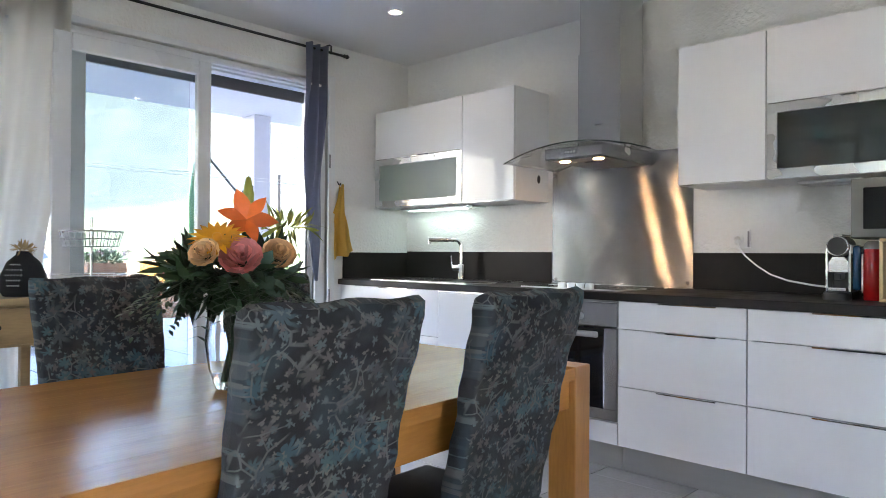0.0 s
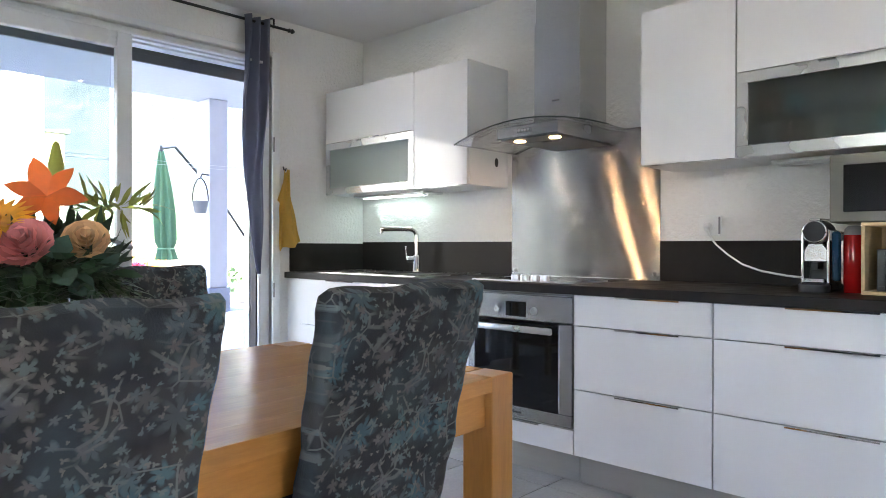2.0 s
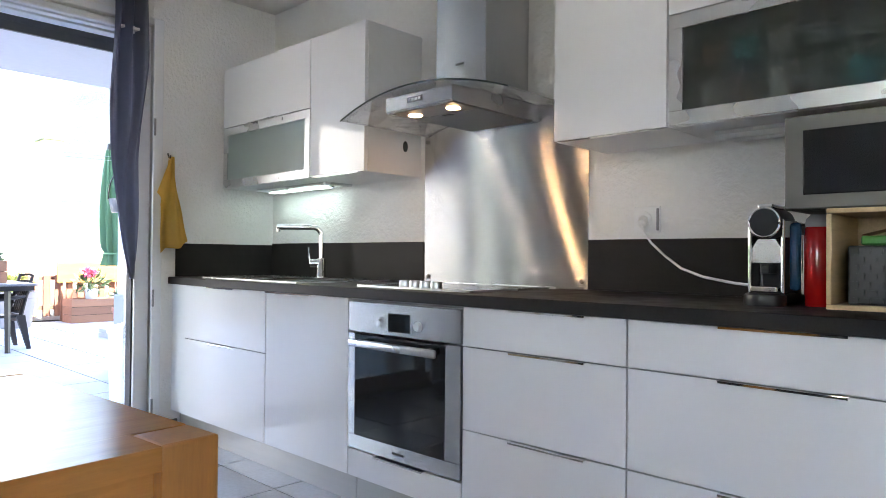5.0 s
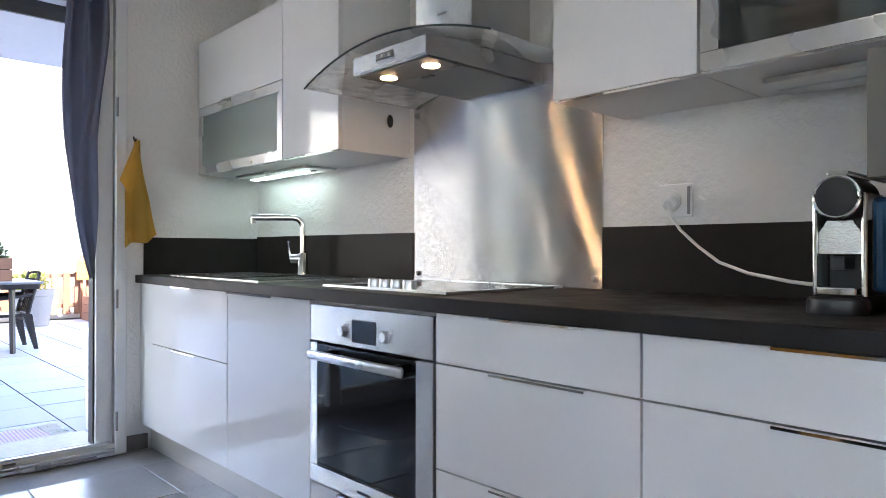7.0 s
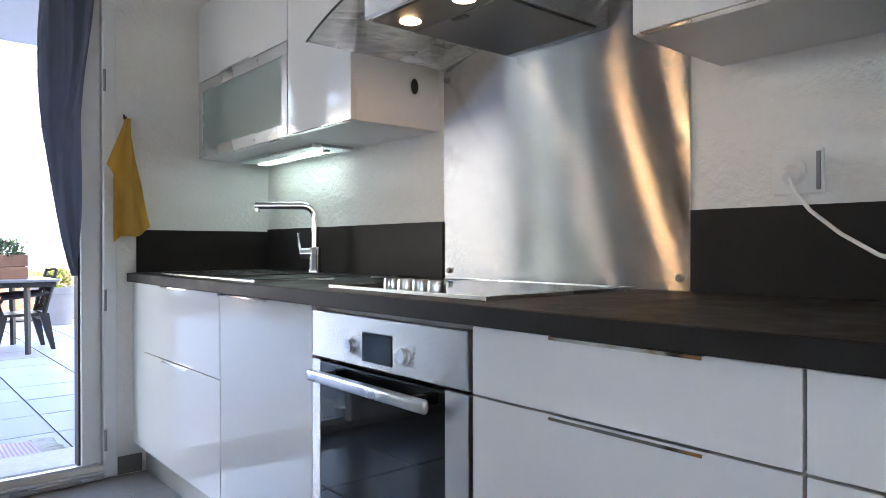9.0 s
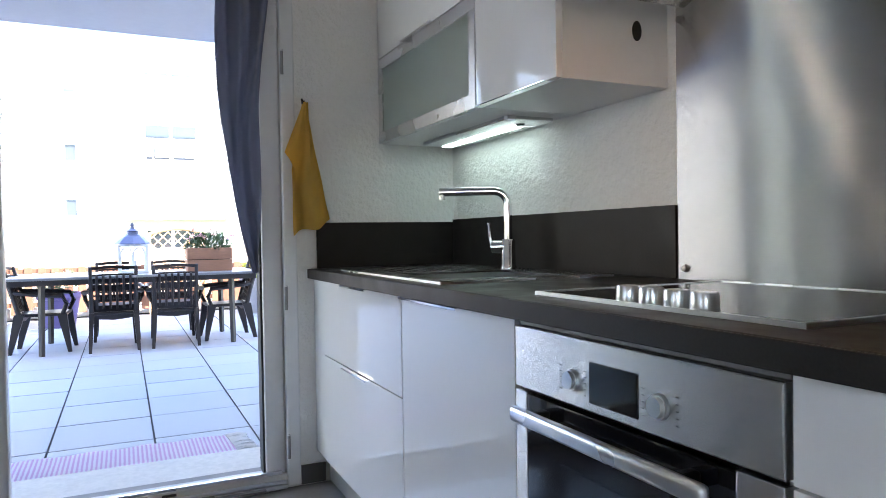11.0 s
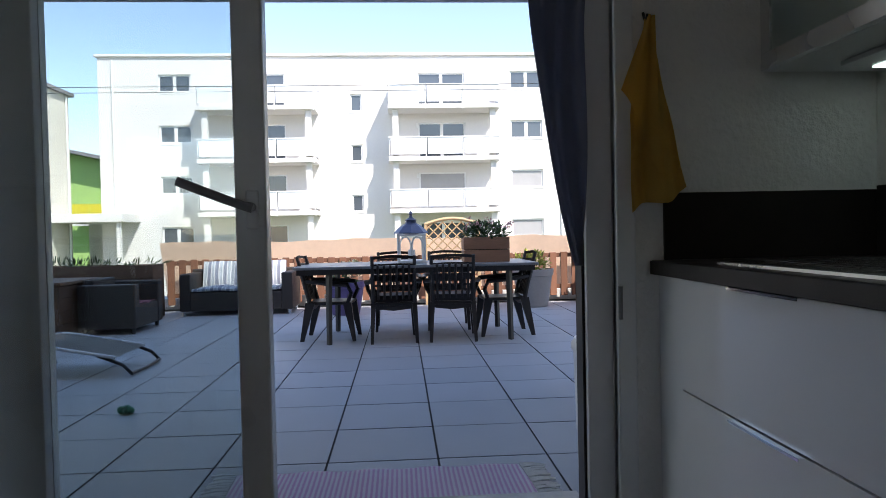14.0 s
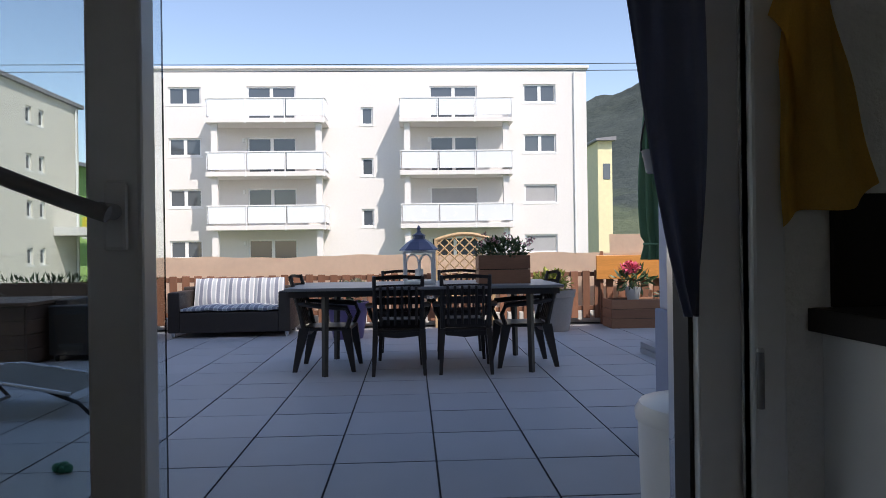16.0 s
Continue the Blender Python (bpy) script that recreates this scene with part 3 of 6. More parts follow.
def carcass(x0, x1, parent, z0=ZB, z1=ZC, y0=FY + 0.020, y1=BY - 0.005):
    t = 0.016
    part("side_panel", B((x0, x0 + t, y0, y1, z0, z1)), M_CARC, parent)
    part("side_panel", B((x1 - t, x1, y0, y1, z0, z1)), M_CARC, parent)
    part("bottom_panel", B((x0 + t, x1 - t, y0, y1, z0, z0 + t)), M_CARC, parent)
    part("top_panel", B((x0 + t, x1 - t, y0, y1, z1 - t, z1)), M_CARC, parent)
    part("back_panel", B((x0 + t, x1 - t, y1 - 0.006, y1, z0 + t, z1 - t)), M_CARC, parent)


def legs(x0, x1, parent):
    for x in (x0 + 0.06, x1 - 0.06):
        for y in (FY + 0.09, BY - 0.1):
            part("leg", lathe([(0.03, 0), (0.022, 0.01), (0.018, 0.09), (0.028, ZB)], (x, y, 0), 12), M_BLACK, parent)


def base_unit(x0, x1, splits, label, hx):
    c = thing("base_cabinet", ((x0 + x1) / 2, FY, 0), label, "kitchen cabinet", "base cabinets")
    carcass(x0, x1, c)
    legs(x0, x1, c)
    for a, b in zip(splits, splits[1:]):
        front("drawer" if len(splits) > 2 else "door", x0, x1, a + 0.002, b - 0.002, c, hx=hx)
    return c


base_unit(-3.595, -2.793, [ZB, 0.535, ZC], "white gloss base cabinet with two deep drawers under the sink", (-3.32, -3.06))
base_unit(-2.79, -2.193, [ZB, ZC], "white gloss integrated dishwasher front beside the oven", (-2.77, -2.42))
base_unit(-1.588, -0.992, [ZB, 0.412, 0.686, ZC], "white gloss base cabinet with three drawers", (-1.385, -1.115))
base_unit(-0.99, -0.19, [ZB, 0.412, 0.686, ZC], "wide white gloss base cabinet with three drawers", (-0.74, -0.46))
base_unit(-0.188, 0.41, [ZB, ZC], "white gloss base cabinet with one door", (-0.02, 0.24))
solo("filler_panel", B((WX + 0.001, -3.597, FY + 0.004, FY + 0.022, ZB, ZC), bevel=0.001), M_LACQ, (-3.65, FY + 0.01, ZB), "narrow white gloss filler strip against the wall", "panel")
ov = thing("oven_cabinet", (-1.89, FY, 0), "white oven housing with a shallow drawer below the oven", "kitchen cabinet", "base cabinets")
carcass(-2.19, -1.59, ov)
legs(-2.19, -1.59, ov)
front("drawer", -2.19, -1.59, ZB + 0.002, 0.232, ov, hx=(-2.02, -1.76))
for x0, x1, name in ((WX + 0.002, -2.2, "plinth"), (-2.196, -1.592, "plinth"), (-1.588, 0.41, "plinth")):
    solo(name, B((x0, x1, FY + 0.055, FY + 0.068, 0.0, ZB - 0.002), bevel=0.001), M_PLINTH, ((x0 + x1) / 2, FY + 0.06, 0), "brushed grey plinth strip under the base cabinets", "plinth", "plinths")

# oven
o = thing("oven", (-1.89, FY, 0.236), "stainless steel built-in oven with a dark glass door", "oven")
OY = FY - 0.004
part("control_panel", B((-2.186, -1.594, OY, OY + 0.03, 0.690, 0.806), bevel=0.003), M_STEELX, o, "brushed steel control panel")
part("top_trim", B((-2.186, -1.594, OY + 0.012, OY + 0.03, 0.808, 0.817)), M_GREYP, o)
d = part("door", B((-2.186, -1.594, OY, OY + 0.03, 0.239, 0.292), bevel=0.002), M_STEELX, o, "brushed steel door frame")
part("side_frame", B((-2.186, -2.146, OY, OY + 0.03, 0.293, 0.684), bevel=0.002), M_STEELX, d)
part("side_frame", B((-1.664, -1.594, OY, OY + 0.03, 0.293, 0.684), bevel=0.002), M_STEELX, d)
part("window", B((-2.146, -1.664, OY + 0.001, OY + 0.02, 0.292, 0.680), bevel=0.001), M_BGLASS, d, "black glass oven window")
for x, w in ((-2.08, 0.02), (-1.73, 0.02)):
    part("bracket", B((x - 0.01, x + 0.01, OY - 0.032, OY + 0.002, 0.641, 0.665), bevel=0.004), M_BLACK, d)
hbm = B((-2.135, -1.672, OY - 0.048, OY - 0.030, 0.638, 0.668), bevel=0.009, seg=3)
part("handle", hbm, M_ALU, d, "satin metal bar handle", smooth=True)
part("display", B((-1.955, -1.839, OY - 0.002, OY + 0.004, 0.704, 0.772), bevel=0.002), M_BGLASS, o, "black display window")
for x in (-2.0, -1.794):
    kb = bmesh.new()
    cyl(kb, (x, OY + 0.002, 0.734), (x, OY - 0.006, 0.734), 0.0185, 0.018, 24)
    cyl(kb, (x, OY - 0.006, 0.734), (x, OY - 0.013, 0.734), 0.0155, 0.0145, 24)
    part("knob", kb, M_ALU, o, "round satin knob", smooth=True)
tk = bmesh.new()
for x in (-2.0, -1.794):
    for k in range(5):
        for sgn in (-1, 1):
            bmesh.ops.create_cube(tk, size=1, matrix=Matrix.Translation((x + sgn * 0.034, OY - 0.0006, 0.714 + k * 0.010)) @ Matrix.Diagonal((0.006, 0.001, 0.0016, 1)))
tagged(part("marking", tk, M_GREYP, o, "small grey dial markings"), kind="stuff")
part("badge", B((-1.925, -1.865, OY - 0.0012, OY + 0.001, 0.261, 0.269)), M_BLACK, o)

# worktop, upstands, steel splash panel
wt = thing("worktop", (-1.65, 3.25, 0.819), "dark brown laminate worktop along the wall", "worktop")
part("front_edge", B((WX + 0.002, 0.42, 2.936, 2.9395, 0.820, 0.857), bevel=0.001, seg=1), M_WORK, wt)
part("slab", B((WX + 0.002, 0.42, 2.940, BY - 0.002, 0.819, WZ), bevel=0.003), M_WORK, wt)
us = thing("upstand", (-1.65, BY - 0.01, WZ), "dark laminate splash strip behind the worktop", "splashback")
part("strip", B((WX + 0.014, -2.409, BY - 0.013, BY - 0.001, WZ + 0.0005, 1.052), bevel=0.001), M_WORK, us)
part("strip", B((-1.498, 0.42, BY - 0.013, BY - 0.001, WZ + 0.0005, 1.052), bevel=0.001), M_WORK, us)
part("strip", B((WX + 0.001, WX + 0.013, 2.975, BY - 0.001, WZ + 0.0005, 1.042), bevel=0.001), M_WORK, us)
sp = thing("steel_splashback", (-1.94, BY - 0.005, WZ), "brushed stainless steel panel behind the hob", "splashback")
part("panel", B((-2.407, -1.500, BY - 0.008, BY - 0.001, WZ + 0.0005, 1.62), bevel=0.0008), M_STEEL, sp)
for x, z in ((-2.378, 0.887), (-1.527, 0.889), (-2.390, 1.528), (-1.527, 1.528)):
    part("screw", turned(lathe([(0.0105, 0), (0.0105, 0.004), (0.008, 0.009), (0.0, 0.010)], (0, 0, 0), 14), (x, BY - 0.008, z), 90), M_DSTEEL, sp, smooth=True)

# hob
hb = thing("hob", (-1.92, 3.27, WZ), "black glass hob with four steel knobs set in the worktop", "hob")
part("glass_top", B((-2.215, -1.625, 3.03, 3.53, WZ + 0.0005, WZ + 0.006), bevel=0.001), M_BGLASS, hb)
part("rim", B((-2.222, -1.618, 3.023, 3.030, WZ + 0.0005, WZ + 0.008), (-2.222, -1.618, 3.530, 3.537, WZ + 0.0005, WZ + 0.008), (-2.222, -2.215, 3.03, 3.53, WZ + 0.0005, WZ + 0.008), (-1.625, -1.618, 3.03, 3.53, WZ + 0.0005, WZ + 0.008)), M_ALU, hb, "narrow steel rim")
for k in range(4):
    x = -1.972 + 0.056 * k
    part("knob", lathe([(0.021, 0), (0.0215, 0.003), (0.0205, 0.024), (0.019, 0.027), (0, 0.0275)], (x, 3.050, WZ + 0.006), 24), M_ALU, hb, "round steel knob", smooth=True)

# sink and tap
sk = thing("sink", (-2.96, 3.22, WZ), "dark composite sink with a ribbed drainer set in the worktop", "sink")
M_SINK = plain("anthracite_composite", (0.055, 0.055, 0.058), 0.22, var=0.15, fine=300, relief=0.1)
bx0, bx1, by0, by1 = -3.02, -2.66, 3.05, 3.40
part("rim", B((-3.45, bx0, 2.99, 3.53, WZ + 0.0005, WZ + 0.008), (bx1, -2.60, 2.99, 3.53, WZ + 0.0005, WZ + 0.008), (bx0, bx1, 2.99, by0, WZ + 0.0005, WZ + 0.008), (bx0, bx1, by1, 3.53, WZ + 0.0005, WZ + 0.008), bevel=0.002), M_SINK, sk)
part("edge", B((-3.454, -2.596, 2.986, 2.990, WZ + 0.0005, WZ + 0.0065), (-3.454, -3.450, 2.99, 3.53, WZ + 0.0005, WZ + 0.0065), (-2.60, -2.596, 2.99, 3.53, WZ + 0.0005, WZ + 0.0065)), M_ALU, sk, "bright bevelled edge")
# no hollow bowl: a flat black sheet paints its shaded depth
part("bowl", B((bx0, bx1, by0, by1, WZ + 0.001, WZ + 0.0018), bevel=0.0002), M_BLACK, sk, "flat black sheet in place of the shaded bowl")
for k in range(7):
    part("rib", B((-3.40, -3.08, 3.07 + k * 0.045, 3.083 + k * 0.045, WZ + 0.008, WZ + 0.011), bevel=0.001, seg=1), M_SINK, sk)
tp = thing("tap", (-3.07, 3.465, WZ + 0.008), "chrome kitchen mixer tap with a long square-bent spout", "tap")
tx, ty = -3.07, 3.465
part("base", lathe([(0.028, 0), (0.028, 0.006), (0.024, 0.012), (0.0235, 0.095), (0.020, 0.10), (0.0, 0.10)], (tx, ty, WZ + 0.008), 28), M_CHROME, tp, smooth=True)
ux, uy = -3.185 - tx, 3.262 - ty
arc = [(tx, ty, 0.955), (tx, ty, 1.05), (tx, ty, 1.086)]
for a in range(1, 7):
    th = a * math.pi / 12
    q = 0.045 * (1 - math.cos(th)) / math.hypot(ux, uy)
    arc.append((tx + ux * q, ty + uy * q, 1.086 + 0.045 * math.sin(th)))
arc += [(tx + ux * 0.6, ty + uy * 0.6, 1.131), (tx + ux, ty + uy, 1.130)]
part("spout", tube(arc, 0.0145, 14), M_CHROME, tp, smooth=True)
part("nozzle", C((tx + ux * 0.965, ty + uy * 0.965, 1.130), (tx + ux * 0.965, ty + uy * 0.965, 1.104), 0.0125, 0.0115), M_CHROME, tp, smooth=True)
lv = bmesh.new()
cyl(lv, (tx, ty, 0.940), (tx - 0.045, ty - 0.035, 0.940), 0.022, 0.022, 20)
tube([(tx - 0.045, ty - 0.035, 0.940), (tx - 0.052, ty - 0.042, 0.975), (tx - 0.048, ty - 0.05, 1.022)], [0.010, 0.007, 0.0055], 10, lv)
part("lever", lv, M_CHROME, tp, smooth=True)

# wall cabinets
def wall_unit(x0, x1, z0, z1, label, glazed, hx, contents=False):
    y0 = 3.236
    c = thing("wall_cabinet", ((x0 + x1) / 2, BY, z0), label, "kitchen cabinet", "wall cabinets")
    carcass(x0, x1, c, z0, z1, y0 + 0.02, BY - 0.002)
    zm = z0 + (z1 - z0) * 0.502
    if not glazed:
        front("door", x0, x1, z0 + 0.001, z1 - 0.001, c, y0)
        part("handle", B((hx[0], hx[1], y0 - 0.014, y0 + 0.01, z0 - 0.003, z0 + 0.0), bevel=0.0004, seg=1), M_CHROME, c, "thin chrome edge pull")
        return c
    front("door", x0, x1, zm + 0.002, z1 - 0.001, c, y0)
    g = part("glass_door", B((x0 + 0.002, x1 - 0.002, y0, y0 + 0.02, z0 + 0.001, z0 + 0.045), (x0 + 0.002, x1 - 0.002, y0, y0 + 0.02, zm - 0.045, zm - 0.002), (x0 + 0.002, x0 + 0.045, y0, y0 + 0.02, z0 + 0.045, zm - 0.045), (x1 - 0.045, x1 - 0.002, y0, y0 + 0.02, z0 + 0.045, zm - 0.045), bevel=0.001), M_ALU, c, "aluminium-framed lift-up door")
    # the crockery flap takes the darkened glass, its dim interior put into the tint
    part("pane", B((x0 + 0.044, x1 - 0.044, y0 + 0.007, y0 + 0.012, z0 + 0.044, zm - 0.044)), M_FROST_SHADED if contents else M_FROST, g, "frosted glass pane").visible_shadow = False
    part("shelf", B((x0 + 0.017, x1 - 0.017, y0 + 0.03, BY - 0.01, zm - 0.012, zm + 0.004)), M_CARC, c)
    lip(hx[0], hx[1], zm - 0.001, g, y0)
    return c


wall_unit(-3.713, -2.863, 1.363, 2.046, "white gloss wall cabinet with a frosted glass flap", True, (-3.42, -3.15))
w2 = wall_unit(-2.860, -2.443, 1.363, 2.046, "white gloss single-door wall cabinet beside the cooker hood", False, (-2.84, -2.48))
part("cap", turned(lathe([(0.020, 0), (0.020, 0.002), (0.016, 0.003), (0, 0.003)], (0, 0, 0), 20), (-2.443, 3.486, 1.502), 0, 90, 0, (1.3, 0.75, 1)), M_BLACK, w2, "dark oval hole cover")
wall_unit(-1.425, -1.015, 1.380, 2.053, "white gloss single-door wall cabinet", False, (-1.40, -1.06))
wall_unit(-1.012, -0.195, 1.380, 2.053, "white gloss wall cabinet with a frosted glass flap over crockery", True, (-0.72, -0.47), True)
wall_unit(-0.192, 0.405, 1.380, 2.053, "white gloss single-door wall cabinet", False, (-0.17, 0.2))
for x0, x1 in ((-3.60, -2.93), (-0.93, -0.26)):
    ul = thing("cabinet_light", ((x0 + x1) / 2, 3.35, 1.36), "flat under-cabinet light fitting", "light", "under-cabinet lights")
    zz = 1.363 if x0 < -2 else 1.380
    part("housing", B((x0, x1, 3.385, 3.56, zz - 0.014, zz - 0.001), bevel=0.003), M_ALU, ul)
    lit = x0 < -2
    part("tube", B((x0 - 0.01 + 0.01, x1 - 0.11, 3.47, 3.51, zz - 0.0175, zz - 0.0145), bevel=0.001), glow("cool_white_tube", (0.72, 1.0, 0.93), 0.95 if lit else 0.0), ul, "lit cool white tube" if lit else "unlit white diffuser")
    part("switch", B((x1 - 0.1, x1 - 0.07, 3.475, 3.495, zz - 0.018, zz - 0.0145), bevel=0.002), M_BLACK, ul)

# crockery behind the frosted flap
solo("glass_shelf", B((-0.994, -0.213, 3.262, BY - 0.012, 1.547, 1.553), bevel=0.001), M_TGLASS, (-0.6, 3.42, 1.547), "clear glass shelf inside the wall cabinet", "shelf")
rg = random.Random(5)
cups = [(0.42, 0.40, 0.38), (0.30, 0.16, 0.12), (0.50, 0.50, 0.50), (0.22, 0.24, 0.25), (0.06, 0.34, 0.40), (0.38, 0.28, 0.22), (0.30, 0.33, 0.34)]
for k in range(7):
    x = -0.90 + 0.098 * k
    c = plain("glazed_ceramic", cups[k], 0.2, var=0.05)
    z = 1.3965
    cup = thing("mug", (x, 3.297, z), "glazed ceramic mug standing in the wall cabinet", "mug", "mugs")
    h = rg.uniform(0.09, 0.12)
    part("cup", lathe([(0.028, 0), (0.036, 0.01), (0.040, h), (0.037, h), (0.033, 0.012), (0, 0.01)], (x, 3.297, z), 18), c, cup, smooth=True)
    part("handle", tube([(x + 0.036, 3.297, z + 0.02), (x + 0.06, 3.297, z + 0.03), (x + 0.062, 3.297, z + 0.06), (x + 0.038, 3.297, z + h - 0.02)], 0.005, 8), c, cup, smooth=True)
    z2 = 1.5535
    c2 = plain("glazed_ceramic", cups[(k * 3 + 1) % 7], 0.2, var=0.05)
    solo("bowl", lathe([(0.022, 0), (0.03, 0.004), (0.046, 0.055), (0.044, 0.056), (0.026, 0.01), (0, 0.008)], (x, 3.297, z2), 20), c2, (x, 3.297, z2), "small glazed bowl on the upper glass shelf", "bowl", "bowls", smooth=True)
for k in range(4):
    x = -3.55 + 0.17 * k
    z = 1.3795
    solo("storage_jar", lathe([(0.04, 0), (0.045, 0.005), (0.045, 0.12), (0.036, 0.14), (0.036, 0.16), (0, 0.16)], (x, 3.312, z), 20), plain("jar_tint", [(0.5, 0.42, 0.3), (0.55, 0.35, 0.08), (0.3, 0.35, 0.3), (0.6, 0.6, 0.58)][k], 0.4), (x, 3.312, z), "jar on the shelf behind frosted glass", "jar", "jars", smooth=True)

M_MWAVE = plain("dark_satin_steel", (0.15, 0.145, 0.135), 0.42, 1.0, var=0.04, relief=0.03, stretch=(0.05, 1, 1))
# cooker hood
hd = thing("cooker_hood", (-1.91, BY, 1.50), "stainless steel chimney cooker hood with a curved glass canopy", "cooker hood")
HX = -1.911
part("chimney", B((-2.010, -1.748, 3.25, 3.50, 1.612, 2.14), bevel=0.002), M_STEEL, hd)
part("upper_chimney", B((-2.004, -1.754, 3.256, 3.50, 2.1405, CEIL - 0.002), bevel=0.002), M_STEEL, hd)
part("spine", B((-1.99, -1.80, 3.5005, BY - 0.002, 1.612, CEIL - 0.002)), M_STEEL, hd)
part("body", prism([(3.05, 1.547), (3.05, 1.596), (3.056, 1.601), (BY - 0.010, 1.612), (BY - 0.010, 1.541), (3.056, 1.541)], "x", HX - 0.176, HX + 0.176), M_STEELX, hd)
part("filter", B((HX - 0.165, HX + 0.165, 3.20, 3.545, 1.537, 1.5405)), plain("filter_mesh", (0.20, 0.20, 0.20), 0.45, 0.8, var=0.2, fine=200, relief=0.6), hd, "dark grease filter panel")
part("lamp_panel", B((HX - 0.165, HX + 0.165, 3.068, 3.196, 1.538, 1.5405)), M_MWAVE, hd, "dark strip round the lamps")
part("filter_catch", B((HX - 0.02, HX + 0.03, 3.203, 3.222, 1.533, 1.5365), bevel=0.001), M_BLACK, hd)
bp = part("button_panel", B((HX - 0.052, HX + 0.028, 3.046, 3.051, 1.562, 1.584), bevel=0.001), M_GREYP, hd, "dark button panel")
for k in range(4):
    part("button", B((HX - 0.046 + 0.018 * k, HX - 0.033 + 0.018 * k, 3.0435, 3.0465, 1.567, 1.579), bevel=0.001), M_ALU, bp)
part("badge", B((-1.90, -1.858, 3.2475, 3.2505, 1.735, 1.743)), M_GREYP, hd)
for x in (-2.015, -1.811):
    part("lamp", lathe([(0.0, -0.001), (0.024, -0.001), (0.027, 0.0), (0.027, 0.006), (0, 0.006)], (x, 3.14, 1.5365), 20), glow("hood_lamp", (1.0, 0.62, 0.30), 9.0), hd, "round lit halogen lamp")


def canopy_glass(u, v):
    a = (u - 0.5) * 2
    x = HX + a * 0.445
    z = 1.622 - 0.078 * a * a
    yf = 3.015 + 0.018 * a * a
    return (x, yf + (BY - 0.03 - yf) * v, z)


part("canopy", sheet(canopy_glass, 24, 6, 0.005), M_GLASS, hd, "curved clear glass canopy", smooth=True).visible_shadow = False

part("glass_edge", tube([canopy_glass(k / 40, 0.0) for k in range(41)], 0.0032, 6), plain("polished_glass_edge", (0.045, 0.060, 0.056), 0.12, var=0.05), hd, "dark polished edge of the glass", smooth=True)

# socket, plug and lead
so = thing("wall_socket", (-1.26, BY, 1.04), "white wall socket with a plug in it", "socket")
part("plate", B((-1.306, -1.203, BY - 0.012, BY - 0.001, 1.074, 1.170), bevel=0.003), M_WHITEP, so)
part("insert", C((-1.266, BY - 0.010, 1.122), (-1.266, BY - 0.016, 1.122), 0.032, 0.031, 24), M_WHITEP, so, smooth=True)
part("switch", B((-1.216, -1.207, BY - 0.016, BY - 0.011, 1.082, 1.162), bevel=0.002), M_GREYP, so)
cb = thing("power_lead", (-1.26, 3.5, 0.95), "white power lead running to the coffee machine", "cable")
part("plug", C((-1.265, BY - 0.016, 1.12), (-1.25, BY - 0.06, 1.105), 0.019, 0.014, 14), M_WHITEP, cb, smooth=True)
part("lead", tube([(-1.25, 3.535, 1.105), (-1.235, 3.52, 1.075), (-1.20, 3.51, 1.035), (-1.14, 3.49, 0.99), (-1.06, 3.44, 0.95), (-0.97, 3.40, 0.925), (-0.86, 3.36, 0.910), (-0.735, 3.33, 0.900)], 0.0042, 8), M_WHITEP, cb, smooth=True)

# coffee machine
cm = thing("coffee_machine", (-0.712, 3.25, 0.858), "black and chrome capsule coffee machine on the worktop", "coffee machine")
mx = -0.712
part("base", lathe([(0.052, 0), (0.054, 0.008), (0.052, 0.028), (0.046, 0.032), (0, 0.032)], (mx - 0.005, 3.20, 0.8585), 28), M_BLACK, cm, smooth=True)
part("column", B((mx - 0.038, mx + 0.038, 3.25, 3.42, 0.8585, 1.088), bevel=0.012), M_BLACK, cm)
for sgn in (-1, 1):
    part("side_rail", B((mx + sgn * 0.042 - 0.005, mx + sgn * 0.042 + 0.005, 3.19, 3.30, 0.89, 1.088), bevel=0.004), M_CHROME, cm, "chrome side rail")
part("front_plate", prism([(mx - 0.036, 0.973), (mx + 0.036, 0.973), (mx + 0.036, 1.013), (mx + 0.022, 1.036), (mx - 0.022, 1.036), (mx - 0.036, 1.013)], "y", 3.195, 3.25), plain("perforated_chrome", (0.6, 0.6, 0.6), 0.25, 1.0, var=0.3, fine=260, relief=0.8), cm, "textured chrome front plate")
part("head", C((mx, 3.175, 1.08), (mx, 3.30, 1.08), 0.039, 0.041, 28), M_BLACK, cm, "round black brewing head", smooth=True)
part("head_ring", tube([(mx + 0.039 * math.cos(a * math.pi / 16), 3.177, 1.08 + 0.039 * math.sin(a * math.pi / 16)) for a in range(32)], 0.0035, 8, None, True), M_CHROME, cm, smooth=True)
part("lever", B((mx - 0.02, mx + 0.02, 3.18, 3.33, 1.118, 1.13), bevel=0.005), M_CHROME, cm)
part("spout", B((mx - 0.012, mx + 0.012, 3.18, 3.25, 0.943, 0.968), bevel=0.004), M_BLACK, cm)
part("drip_tray", B((mx - 0.034, mx + 0.034, 3.17, 3.25, 0.894, 0.91), bevel=0.003), M_CHROME, cm)
part("water_tank", B((mx + 0.015, mx + 0.062, 3.27, 3.44, 0.898, 1.083), bevel=0.01), plain("blue_tank", (0.02, 0.08, 0.16), 0.15, var=0.05), cm, "dark blue water tank")
